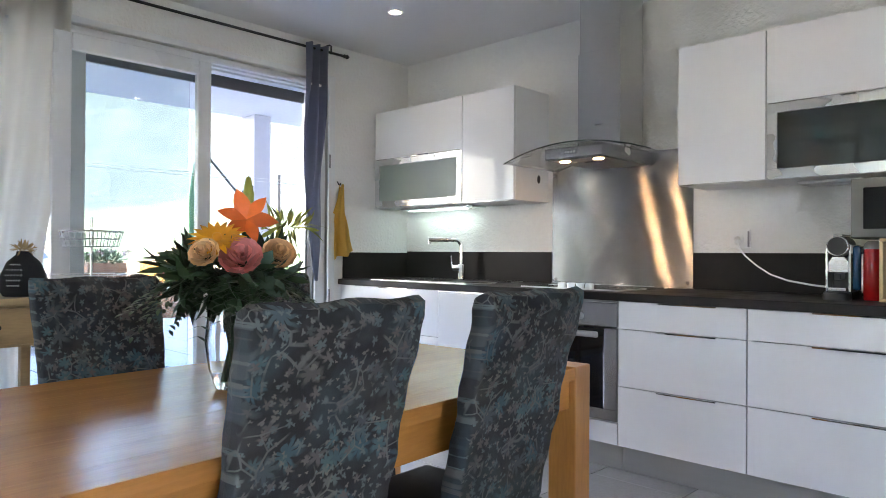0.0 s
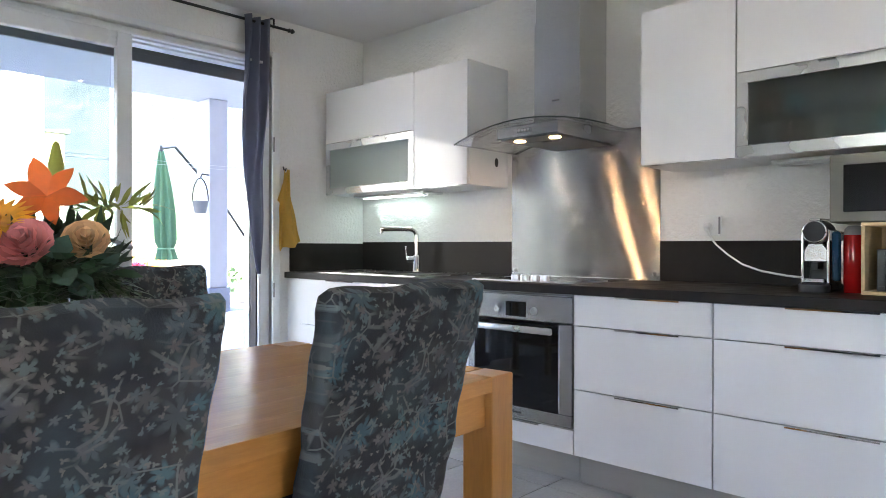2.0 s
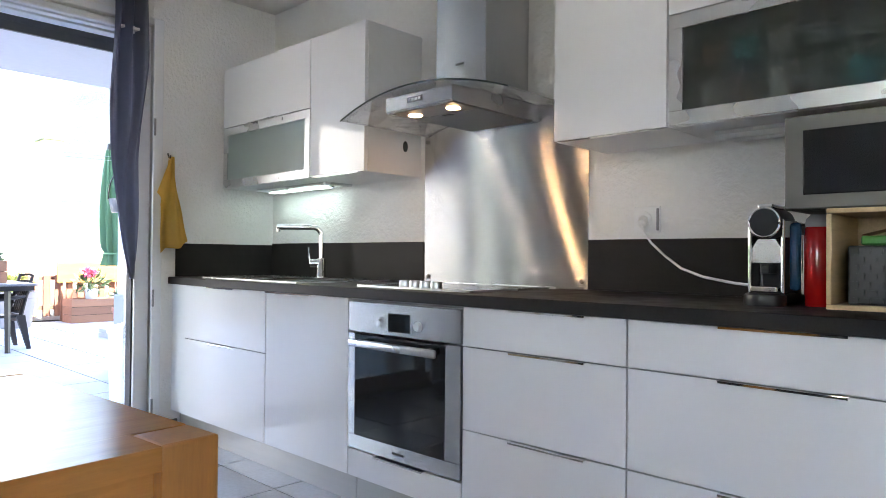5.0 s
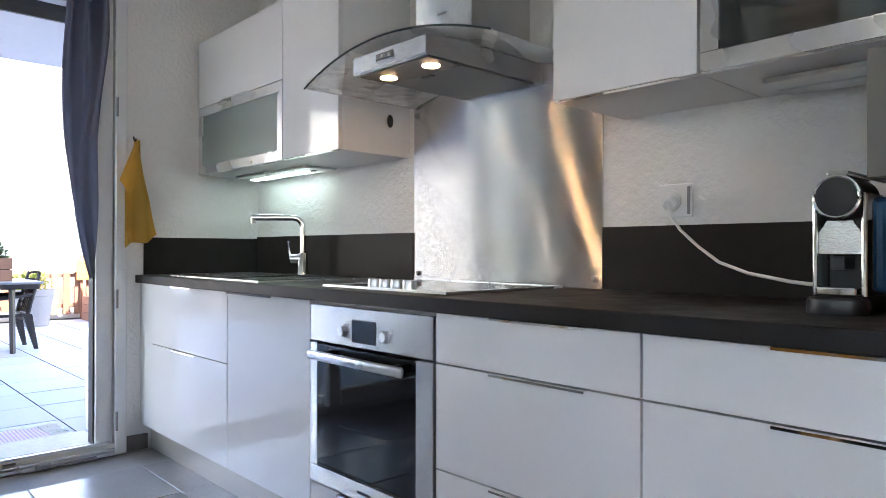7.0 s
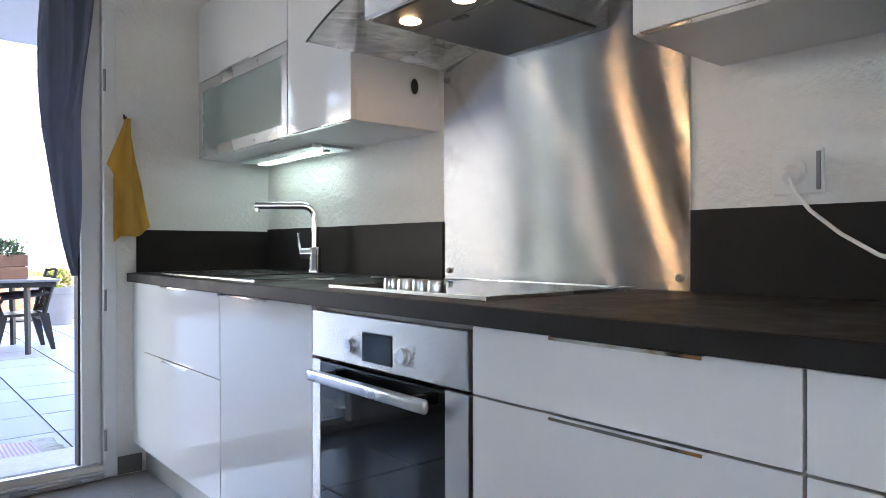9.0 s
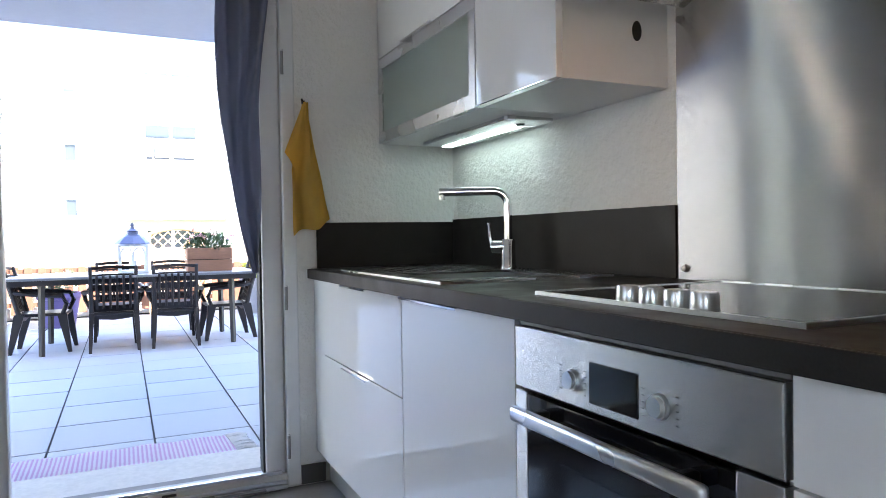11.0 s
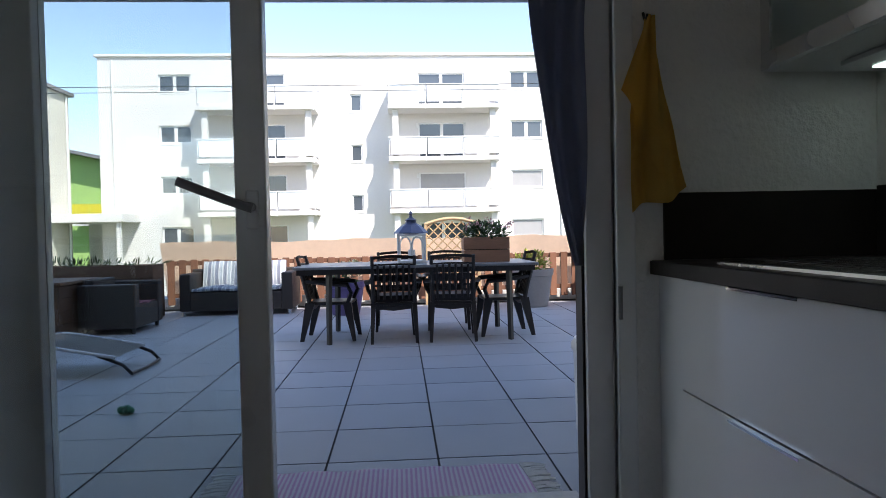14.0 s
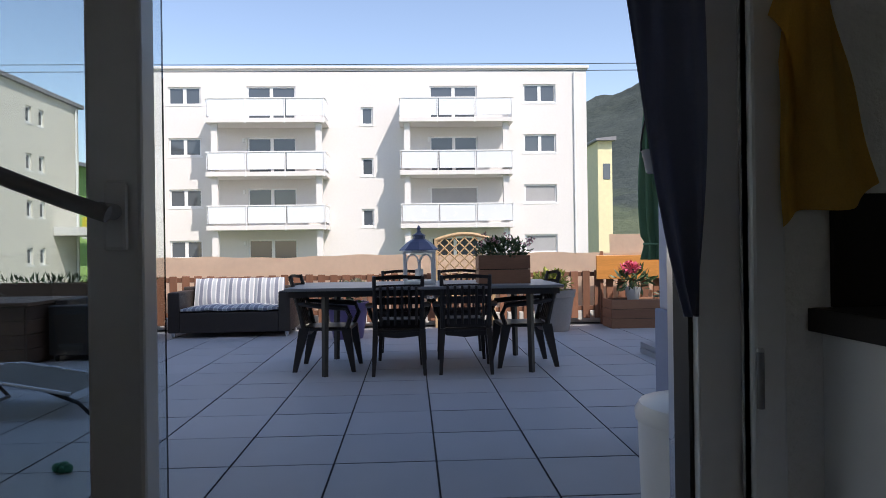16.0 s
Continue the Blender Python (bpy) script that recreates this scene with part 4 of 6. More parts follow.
# red canister
rc = thing("red_canister", (-0.605, 3.27, 0.858), "tall red metal canister with a grey lid", "canister")
part("can", lathe([(0.031, 0), (0.033, 0.004), (0.033, 0.205), (0.031, 0.21), (0, 0.21)], (-0.605, 3.27, 0.8585), 28), plain("red_enamel", (0.42, 0.012, 0.012), 0.15, var=0.08), rc, smooth=True)
part("lid", lathe([(0.032, 0), (0.033, 0.004), (0.030, 0.022), (0.018, 0.034), (0, 0.035)], (-0.605, 3.27, 1.0685), 28), M_GREYP, rc, "domed grey lid", smooth=True)
part("strip", B((-0.640, -0.632, 3.240, 3.248, 0.888, 1.048), bevel=0.002), M_CHROME, rc, "chrome strip")
# crate with basket, microwave on top
cr = thing("wooden_crate", (-0.36, 3.30, 0.858), "open pale wooden crate lying on its side on the worktop", "crate")
ax0, ax1, ay0, ay1, az0, az1 = -0.562, -0.13, 3.17, 3.44, 0.8585, 1.11
part("board", B((ax0, ax1, ay0, ay1, az0, az0 + 0.012), bevel=0.002), M_PINE, cr)
part("board", B((ax0, ax1, ay0, ay1, az1 - 0.012, az1), bevel=0.002), M_PINE, cr)
part("board", B((ax0, ax0 + 0.012, ay0, ay1, az0 + 0.0125, az1 - 0.0125), bevel=0.002), M_PINE, cr)
part("board", B((ax1 - 0.012, ax1, ay0, ay1, az0 + 0.0125, az1 - 0.0125), bevel=0.002), M_PINE, cr)
part("back", B((ax0 + 0.0125, ax1 - 0.0125, ay1 - 0.008, ay1 - 0.001, az0 + 0.0125, az1 - 0.0125)), M_PINE, cr)
bk = thing("basket", (-0.36, 3.29, 0.8715), "black woven basket inside the wooden crate", "basket")
part("body", B((ax0 + 0.04, ax1 - 0.04, 3.20, 3.40, 0.871, 1.018), bevel=0.006), M_BLACK, bk)
wv = bmesh.new()
for r in range(7):
    for k in range(14):
        x = ax0 + 0.055 + 0.026 * k + (0.013 if r % 2 else 0)
        if x < ax1 - 0.055:
            bmesh.ops.create_cube(wv, size=1, matrix=Matrix.Translation((x, 3.199, 0.883 + 0.02 * r)) @ Matrix.Diagonal((0.020, 0.006, 0.012, 1)))
part("weave", wv, M_BLACK, bk)
solo("packet", B((-0.50, -0.32, 3.23, 3.36, 1.019, 1.043), bevel=0.006), plain("green_packet", (0.05, 0.22, 0.04), 0.35), (-0.41, 3.29, 1.019), "green food packet lying on the basket", "packet", "packets")
solo("packet", sheet(lambda u, v: (-0.50 + 0.25 * u, 3.24 + 0.1 * v, 1.046 + 0.022 * math.sin(u * 3.1)), 8, 3, 0.004), plain("kraft_paper", (0.42, 0.25, 0.11), 0.7), (-0.4, 3.29, 1.044), "brown paper packet on the basket", "packet", "packets", smooth=True)
mw = thing("microwave", (-0.42, 3.35, 1.111), "stainless steel microwave with a black window on the crate", "microwave")
part("body", B((-0.672, -0.17, 3.225, 3.55, 1.112, 1.358), bevel=0.004), M_MWAVE, mw)
dm = part("door", B((-0.670, -0.30, 3.205, 3.224, 1.114, 1.356), bevel=0.003), M_MWAVE, mw)
part("window", B((-0.625, -0.335, 3.201, 3.206, 1.15, 1.318), bevel=0.002), M_BGLASS, dm, "black glass window")
part("control_panel", B((-0.297, -0.172, 3.205, 3.224, 1.114, 1.356), bevel=0.003), M_BGLASS, mw)

# towel on its hook
tl = thing("towel", (WX + 0.02, 2.926, 1.25), "mustard yellow kitchen towel hanging from a wall hook", "towel")


def towel_back(u, v):
    top, low = 1.510 - 0.03 * u, 0.988 + 0.058 * u + 0.012 * math.sin(u * 7)
    z = top + (low - top) * v
    left = 2.921 - 0.046 * min(1, v * 2.0)
    right = 2.944 + 0.070 * v
    y = left + (right - left) * u
    return (WX + 0.022 + 0.019 * math.sin(u * 10.5 + 0.6 + v * 0.8) * (0.4 + 0.6 * v) + 0.055 * u * v + 0.004 * math.sin(v * 13), y, z)


def towel_flap(u, v):
    z = 1.511 - (0.20 + 0.16 * u + 0.07 * u * u) * v
    left = 2.920 - 0.080 * v
    right = 2.938 + 0.006 * v
    return (WX + 0.056 + 0.018 * math.sin(u * 6.5 + 0.4) * (0.3 + 0.7 * v) + 0.006 * v, left + (right - left) * u, z)


part("cloth", sheet(towel_back, 26, 22, 0.004), M_TOWEL, tl, smooth=True)
part("fold", sheet(towel_flap, 16, 16, 0.004), M_TOWEL, tl, smooth=True)
hk = thing("wall_hook", (WX, 2.926, 1.515), "small dark metal wall hook", "hook")
part("hook", tube([(WX + 0.001, 2.927, 1.533), (WX + 0.012, 2.927, 1.513), (WX + 0.028, 2.927, 1.506), (WX + 0.036, 2.927, 1.520)], 0.004, 8), M_BLACK, hk, smooth=True)

# ---- dining table and chairs ----
TX0, TX1, TY0, TY1, TTZ = -1.862, -1.012, -0.10, 1.783, 0.7165
dt = thing("dining_table", (-1.45, 0.84, 0), "honey oak dining table with thick square legs", "table")
lw = 0.088
n = 9
pitch = (TX1 - TX0) / n
for k in range(n):
    x0, x1 = TX0 + pitch * k, TX0 + pitch * (k + 1)
    cut = lw if k in (0, n - 1) else 0.0
    part("plank", B((x0, x1 - 0.0003, TY0 + cut, TY1 - cut, TTZ - 0.035, TTZ), bevel=0.0004, seg=1), M_OAK, dt)
for x in (TX0, TX1 - lw):
    for y in (TY0, TY1 - lw):
        part("leg", B((x, x + lw, y, y + lw, 0, TTZ + 0.001), bevel=0.004), M_OAKZ, dt)
part("apron", B((TX0 + 0.02, TX0 + 0.045, TY0 + lw, TY1 - lw, TTZ - 0.12, TTZ - 0.0355), bevel=0.002), M_OAK, dt)
part("apron", B((TX1 - 0.045, TX1 - 0.02, TY0 + lw, TY1 - lw, TTZ - 0.12, TTZ - 0.0355), bevel=0.002), M_OAK, dt)
part("apron", B((TX0 + lw, TX1 - lw, TY0 + 0.02, TY0 + 0.045, TTZ - 0.12, TTZ - 0.0355), bevel=0.002), M_OAKX, dt)
part("apron", B((TX0 + lw, TX1 - lw, TY1 - 0.045, TY1 - 0.02, TTZ - 0.12, TTZ - 0.0355), bevel=0.002), M_OAKX, dt)

# the table stands a little askew, turned about its far corner
dt.matrix_basis = pose(TX1, TY1, 0, 0, 0, 4.0) @ Matrix.Translation((-TX1, -TY1, 0)) @ dt.matrix_basis


def dining_chair():
    """A high-backed chair in a slip-cover; its back stands at +x, it faces -x."""
    c = thing("dining_chair", (0, 0, 0), "high-backed dining chair in a dark floral slip-cover", "chair", "chairs round the table")
    w = 0.178

    def back(u, v):
        # u runs round the padded back from the seat up over the roll and down behind
        path = [(-0.052, 0.44), (-0.036, 0.60), (-0.018, 0.78), (-0.004, 0.90), (-0.004, 0.945), (0.006, 0.972), (0.030, 0.985), (0.054, 0.975), (0.062, 0.945), (0.050, 0.90), (0.036, 0.80), (0.020, 0.62), (0.008, 0.44), (0.004, 0.36)]
        t = u * (len(path) - 1)
        i = min(int(t), len(path) - 2)
        f = t - i
        x = path[i][0] * (1 - f) + path[i + 1][0] * f
        z = path[i][1] * (1 - f) + path[i + 1][1] * f
        s = (v - 0.5) * 2
        flare = w * (0.90 + 0.10 * min(1, max(0, (z - 0.4) / 0.5)))
        # the padding rounds over and closes at both sides
        edge = max(0.0, abs(s) - 0.91) / 0.09
        keep = math.sqrt(max(0.0, 1 - edge ** 2.6))
        mid = -0.022 + 0.098 * max(0, z - 0.44)
        x = mid + (x - mid) * keep
        z = min(z, 0.965) + (z - min(z, 0.965)) * (0.8 + 0.2 * keep)
        rip = 0.0045 * math.sin(z * 23 + s * 2.2) * math.sin(s * 5.0 + z * 9) + 0.003 * math.sin(z * 61 + s * 4 + math.sin(s * 3) * 2)
        return (x + 0.13 * (z - 0.80) + rip * keep, math.copysign(min(abs(s), 0.91) + 0.075 * math.sin(edge * 1.5708), s) * flare, z + 0.003 * math.sin(s * 7 + 0.5) * max(0, z - 0.9) * 10)

    bm = sheet(back, 78, 88)
    part("backrest", bm, M_FAB, c, smooth=True)
    part("seat", B((-0.43, -0.015, -w * 0.98, w * 0.98, 0.36, 0.455), bevel=0.022, seg=3), M_SEAT, c, "smooth black padded seat", smooth=True)

    def skirt(u, v):
        a = u * 4
        k = int(min(a, 3.999))
        f = a - k
        cs = [(-0.43, -w), (-0.43, w), (0.0, w), (0.0, -w)]
        p, q = cs[k], cs[(k + 1) % 4]
        x, y = p[0] * (1 - f) + q[0] * f, p[1] * (1 - f) + q[1] * f
        flare = 1 + 0.03 * v
        return ((x + 0.215) * flare - 0.215 + 0.004 * math.sin(u * 50) * v, y * flare + 0.004 * math.cos(u * 43) * v, 0.40 - 0.10 * v)

    part("cover_skirt", sheet(skirt, 64, 4, 0.004), M_FAB, c, smooth=True)
    for x in (-0.40, -0.035):
        for y in (-0.15, 0.15):
            part("leg", B((x - 0.02, x + 0.02, y - 0.02, y + 0.02, 0, 0.36), bevel=0.003), plain("dark_beech", (0.07, 0.04, 0.025), 0.45, var=0.15), c)
    return c


ch = dining_chair()
low = Matrix.Diagonal((1, 1.03, 0.976, 1))
copy_thing(ch, pose(-0.878, 1.252, 0, 0, 0, 3.0) @ low)
copy_thing(ch, pose(-2.03, 0.785, 0, 0, 0, 183) @ low)
copy_thing(ch, pose(-2.05, 1.36, 0, 0, 0, 183) @ low)
ch.matrix_basis = pose(-0.884, 0.729, 0, 0, 0, 2.0) @ low

# vase with flowers
VX, VY = -1.41, 0.85
vs = thing("flower_vase", (VX, VY, TTZ), "tall clear glass vase holding flower stems on the table", "vase")
vp = [(0.030, 0.0), (0.036, 0.004), (0.052, 0.05), (0.060, 0.11), (0.054, 0.18), (0.046, 0.235), (0.052, 0.262)]
part("glass", lathe(vp + [(r - 0.004, z) for r, z in reversed(vp[1:])] + [(0.0, 0.012)], (VX, VY, TTZ + 0.0005), 36), M_GLASS, vs, smooth=True)
st = bmesh.new()
rg = random.Random(11)
for k in range(16):
    a, r = rg.uniform(0, 6.28), rg.uniform(0.004, 0.025)
    tube([(VX + r * math.cos(a), VY + r * math.sin(a), TTZ + 0.02), (VX - r * 0.5 * math.cos(a + 1), VY - r * 0.5 * math.sin(a + 1), TTZ + 0.15), (VX + 1.2 * r * math.cos(a + 2), VY + 1.2 * r * math.sin(a + 2), TTZ + 0.30)], 0.0035, 6, st)
part("stems", st, M_LEAFD, vs)
bq = thing("bouquet", (VX, VY, TTZ + 0.30), "mixed bouquet of lilies, roses and fern leaves in the vase", "flowers")
CZ = TTZ + 0.302
part("greenery", spray(rg, (VX - 0.01, VY, CZ - 0.032), 460, (0.125, 0.145, 0.058), 0.07, 0.022, 0.0), M_LEAFD, bq)
part("round_leaves", spray(rg, (VX, VY, CZ - 0.022), 90, (0.13, 0.13, 0.05), 0.055, 0.042, 0.2), M_LEAFB, bq)
fern = bmesh.new()
for k in range(34):
    a = k * 2.399
    d = Vector((math.cos(a), math.sin(a), rg.uniform(-0.16, 0.10)))
    L = rg.uniform(0.17, 0.27)
    for j in range(12):
        t = (j + 1) / 12
        p = Vector((VX, VY, CZ - 0.02)) + d * L * t - Vector((0, 0, 0.12 * L * t * t * 4))
        s = d.cross(Vector((0, 0, 1))).normalized()
        for sgn in (-1, 1):
            leaf(fern, p, d * 0.7 + s * sgn, (0, 0, 1), 0.055 * (1.1 - 0.6 * t), 0.009, 0.3)
part("fern", fern, M_LEAFD, bq)


def lily(c, d, size):
    bm = bmesh.new()
    d = Vector(d).normalized()
    a = d.orthogonal().normalized()
    b = d.cross(a)
    for k in range(6):
        th = k * math.pi / 3
        o = a * math.cos(th) + b * math.sin(th)
        leaf(bm, Vector(c), o + d * 0.75, d - o * 0.7, size * (1 if k % 2 else 0.92), size * (0.56 if k % 2 else 0.46), 0.42, 6)
    return bm


def gerbera(c, d, size):
    """Two rings of narrow petals that lie nearly flat round a domed heart."""
    bm = bmesh.new()
    d = Vector(d).normalized()
    a = d.orthogonal().normalized()
    b = d.cross(a)
    for ring, (n, reach, lift) in enumerate(((20, 1.0, 0.18), (15, 0.72, 0.42))):
        for k in range(n):
            th = 2 * math.pi * (k + 0.5 * ring) / n
            o = a * math.cos(th) + b * math.sin(th)
            leaf(bm, Vector(c) + o * size * 0.12, o + d * lift, d - o * 0.2, size * reach, size * 0.26, 0.15, 4)
    bmesh.ops.create_icosphere(bm, subdivisions=2, radius=size * 0.2, matrix=Matrix.Translation(Vector(c) + d * size * 0.06))
    return bm


def rose(c, d, r, seed):
    bm = bmesh.new()
    q = random.Random(seed)
    d = Vector(d).normalized()
    a = d.orthogonal().normalized()
    b = d.cross(a)
    for ring in range(6):
        rr = r * (0.12 + 0.15 * ring)
        for k in range(4 + ring):
            th = 2 * math.pi * k / (4 + ring) + ring * 0.7 + q.uniform(-0.2, 0.2)
            o = a * math.cos(th) + b * math.sin(th)
            s = a * -math.sin(th) + b * math.cos(th)
            w = r * (0.30 + 0.11 * ring)
            base, top = Vector(c) + o * rr * 0.55, Vector(c) + o * rr + d * r * (0.85 - 0.10 * ring)
            v = [base - s * w * 0.5, base + s * w * 0.5, top + s * w * 0.62 + o * r * 0.02, top + o * r * 0.13 + d * r * 0.07, top - s * w * 0.62 + o * r * 0.02]
            bm.faces.new([bm.verts.new(x) for x in v])
    return bm


view = Vector((0.62, -0.45, 0.35))
part("lily", lily((VX + 0.062, VY + 0.002, CZ + 0.096), (0.85, -0.45, 0.35), 0.069), M_LILY, bq, "open orange lily", smooth=True)
part("lily_bud", lathe([(0.003, 0), (0.012, 0.02), (0.014, 0.045), (0.006, 0.085), (0, 0.09)], (VX + 0.02, VY + 0.03, CZ + 0.112), 10), M_LEAFY, bq, "closed green lily bud", smooth=True)
part("rose", rose((VX + 0.128, VY - 0.048, CZ + 0.004), (0.7, -0.5, 0.55), 0.047, 3), M_ROSE, bq, "pink rose", smooth=True)
part("carnation", rose((VX + 0.123, VY + 0.047, CZ + 0.012), (0.8, -0.3, 0.5), 0.039, 4), M_CREAM, bq, "peach carnation", smooth=True)
part("carnation", rose((VX + 0.100, VY - 0.116, CZ + 0.014), (0.6, -0.7, 0.5), 0.034, 5), M_CREAM, bq, "peach carnation", smooth=True)
part("yellow_flower", gerbera((VX + 0.088, VY - 0.084, CZ + 0.050), (0.5, -0.35, 0.8), 0.056), M_YELLOW, bq, "open yellow gerbera", smooth=True)
part("yellow_flower", gerbera((VX - 0.04, VY + 0.12, CZ + 0.02), (0.2, 0.6, 0.5), 0.045), M_YELLOW, bq, "open yellow gerbera", smooth=True)
part("grass_plume", spray(rg, (VX + 0.02, VY + 0.13, CZ + 0.085), 60, (0.05, 0.07, 0.012), 0.05, 0.01, 0.3), M_LEAFY, bq, "yellow-green grass plume")

# curtain rod, curtain and sheer
rd = thing("curtain_rod", (-3.60, 1.4, 2.395), "thin black curtain rod on wall brackets", "curtain rod")
part("rod", C((-3.69, 0.0, 2.395), (-3.69, 2.93, 2.395), 0.0085, None, 12), M_BLACK, rd, smooth=True)
part("finial", turned(lathe([(0.0085, 0), (0.014, 0.006), (0.010, 0.018), (0.016, 0.03), (0.008, 0.045), (0, 0.048)], (0, 0, 0), 14), (-3.69, 2.925, 2.395), -90), M_BLACK, rd, smooth=True)
for y in (2.82, 0.1):
    part("bracket", tube([(WX + 0.002, y, 2.45), (WX + 0.04, y, 2.45), (-3.69, y, 2.44), (-3.69, y, 2.385)], 0.006, 8), M_BLACK, rd, smooth=True)
ct = thing("curtain", (-3.685, 2.66, 0.85), "slate blue curtain drawn aside and bunched", "curtain")


def drape(u, v):
    z = 2.42 - 1.57 * v
    low = max(0.0, (1.55 - z) / 0.72)
    left = 2.612 - 0.018 * min(1, v * 1.6) + 0.135 * low ** 1.7
    right = 2.800 - 0.040 * min(1, max(0, (2.0 - z) / 0.5)) - 0.025 * low
    y = left + (right - left) * u
    amp = 0.042 * (0.6 + 0.4 * math.sin(v * 5 + 1))
    amp *= 1 - 0.45 * low
    x = -3.685 - 0.035 * low ** 1.6 + amp * math.sin(u * 17 + v * 1.8) + 0.012 * math.sin(u * 8 - v * 6)
    return (x, y + 0.008 * math.sin(v * 11 + u * 5), z)


part("cloth", sheet(drape, 60, 40, 0.003), M_CURT, ct, smooth=True)
shm, nt, bs = shader("sheer_white_voile")
bs.inputs["Base Color"].default_value = (0.82, 0.80, 0.76, 1)
bs.inputs["Roughness"].default_value = 0.9
tr = nt.nodes.new("ShaderNodeBsdfTranslucent")
tr.inputs["Color"].default_value = (0.8, 0.78, 0.74, 1)
mx1 = nt.nodes.new("ShaderNodeMixShader")
mx1.inputs["Fac"].default_value = 0.5
nt.links.new(bs.outputs["BSDF"], mx1.inputs[1])
nt.links.new(tr.outputs["BSDF"], mx1.inputs[2])
nt.links.new(mx1.outputs["Shader"], nt.nodes["Material Output"].inputs["Surface"])
sc = thing("sheer_curtain", (-3.60, 0.9, 0.05), "sheer white voile curtain hanging to the floor", "curtain")


def voile(u, v):
    z = 2.42 - 2.37 * v
    r = 1.20 - 0.19 * min(1, v * 1.3) ** 1.5
    y = 0.35 + (r - 0.35) * u
    return (-3.66 + 0.022 * math.sin(u * 44 + v) + 0.01 * math.sin(u * 17 - v * 4), y, z)


part("cloth", sheet(voile, 110, 26, 0.0015), shm, sc, smooth=True)

# sideboard with ornaments
sb = thing("sideboard", (-3.27, 0.44, 0), "light oak sideboard with shallow drawers in front of the window", "sideboard")
M_LOAK = wood("light_oak", (0.50, 0.34, 0.17), "y", 0.4)
SX0, SX1, SY0, SY1, SZ = -3.46, -3.08, -0.09, 0.97, 0.845
part("top", B((SX0, SX1, SY0, SY1, SZ - 0.03, SZ), bevel=0.003), M_LOAK, sb)
for y in (SY0 + 0.01, SY1 - 0.05):
    for x in (SX0 + 0.01, SX1 - 0.05):
        part("leg", B((x, x + 0.04, y, y + 0.04, 0, SZ - 0.0305), bevel=0.003), M_LOAK, sb)
part("body", B((SX0 + 0.02, SX1 - 0.03, SY0 + 0.055, SY1 - 0.055, SZ - 0.20, SZ - 0.0305)), M_LOAK, sb)
for k in range(3):
    y0 = SY0 + 0.06 + k * 0.316
    dr = part("drawer", B((SX1 - 0.03, SX1 - 0.012, y0, y0 + 0.306, SZ - 0.19, SZ - 0.04), bevel=0.003), M_LOAK, sb)
    part("handle", turned(lathe([(0.01, 0), (0.007, 0.01), (0.012, 0.02), (0, 0.022)], (0, 0, 0), 12), (SX1 - 0.012, y0 + 0.153, SZ - 0.115), 0, 90), M_BLACK, dr)
part("shelf", B((SX0 + 0.02, SX1 - 0.02, SY0 + 0.02, SY1 - 0.02, 0.22, 0.245), bevel=0.003), M_LOAK, sb)
bg = thing("message_bag", (-3.24, 0.885, SZ), "black cloth bottle bag with white handwriting, tied with rope", "bag")
part("bag", lathe([(0.075, 0), (0.088, 0.02), (0.085, 0.09), (0.062, 0.145), (0.030, 0.175), (0.026, 0.19), (0, 0.192)], (-3.24, 0.885, SZ + 0.0005), 28), plain("black_chalk_cloth", (0.012, 0.012, 0.013), 0.8, var=0.2, fine=20, relief=0.6, dist=0.006), bg, smooth=True)
part("rope_top", spray(rg, (-3.24, 0.885, SZ + 0.20), 120, (0.03, 0.03, 0.012), 0.03, 0.008, 0.3), plain("jute", (0.45, 0.30, 0.13), 0.9), bg, "frayed jute rope knot")
wr = bmesh.new()
for k in range(5):
    z = SZ + 0.135 - 0.022 * k
    half = [0.30, 0.42, 0.45, 0.34, 0.30][k]
    for j in range(6):
        a0 = -0.75 + (j - 2.5) * half / 3
        rr = 0.0885 if z < SZ + 0.1 else 0.0885 - (z - SZ - 0.1) * 0.45
        tube([(-3.24 + rr * math.cos(a0 + q * 0.035), 0.885 + rr * math.sin(a0 + q * 0.035), z + 0.004 * math.sin(q * 2.6 + j)) for q in range(3)], 0.0014, 4, wr)
part("writing", wr, M_WHITEP, bg, "white handwritten lines")
ws = thing("wire_stand", (-3.30, 1.175, 0.0), "two-tier silver wire stand on a tall pole", "stand")
WSX, WSY = -3.30, 1.175
part("pole", C((WSX, WSY, 0.0), (WSX, WSY, 1.195), 0.006, None, 10), M_ALU, ws)
part("foot", lathe([(0.10, 0), (0.10, 0.006), (0.02, 0.014), (0, 0.014)], (WSX, WSY, 0.0), 24), M_ALU, ws)
wb = bmesh.new()
for z, r in ((1.06, 0.115), (1.13, 0.135), (1.095, 0.125), (0.88, 0.15), (0.93, 0.165)):
    tube([(WSX + r * math.cos(a * math.pi / 18), WSY + r * math.sin(a * math.pi / 18), z) for a in range(36)], 0.0032, 5, wb, True)
for k in range(24):
    a = k * math.pi / 12
    tube([(WSX, WSY, 1.058), (WSX + 0.115 * math.cos(a), WSY + 0.115 * math.sin(a), 1.06), (WSX + 0.135 * math.cos(a), WSY + 0.135 * math.sin(a), 1.13)], 0.002, 4, wb)
    tube([(WSX, WSY, 0.878), (WSX + 0.15 * math.cos(a), WSY + 0.15 * math.sin(a), 0.88), (WSX + 0.165 * math.cos(a), WSY + 0.165 * math.sin(a), 0.93)], 0.0014, 4, wb)
part("basket", wb, M_ALU, ws, "round wire baskets")

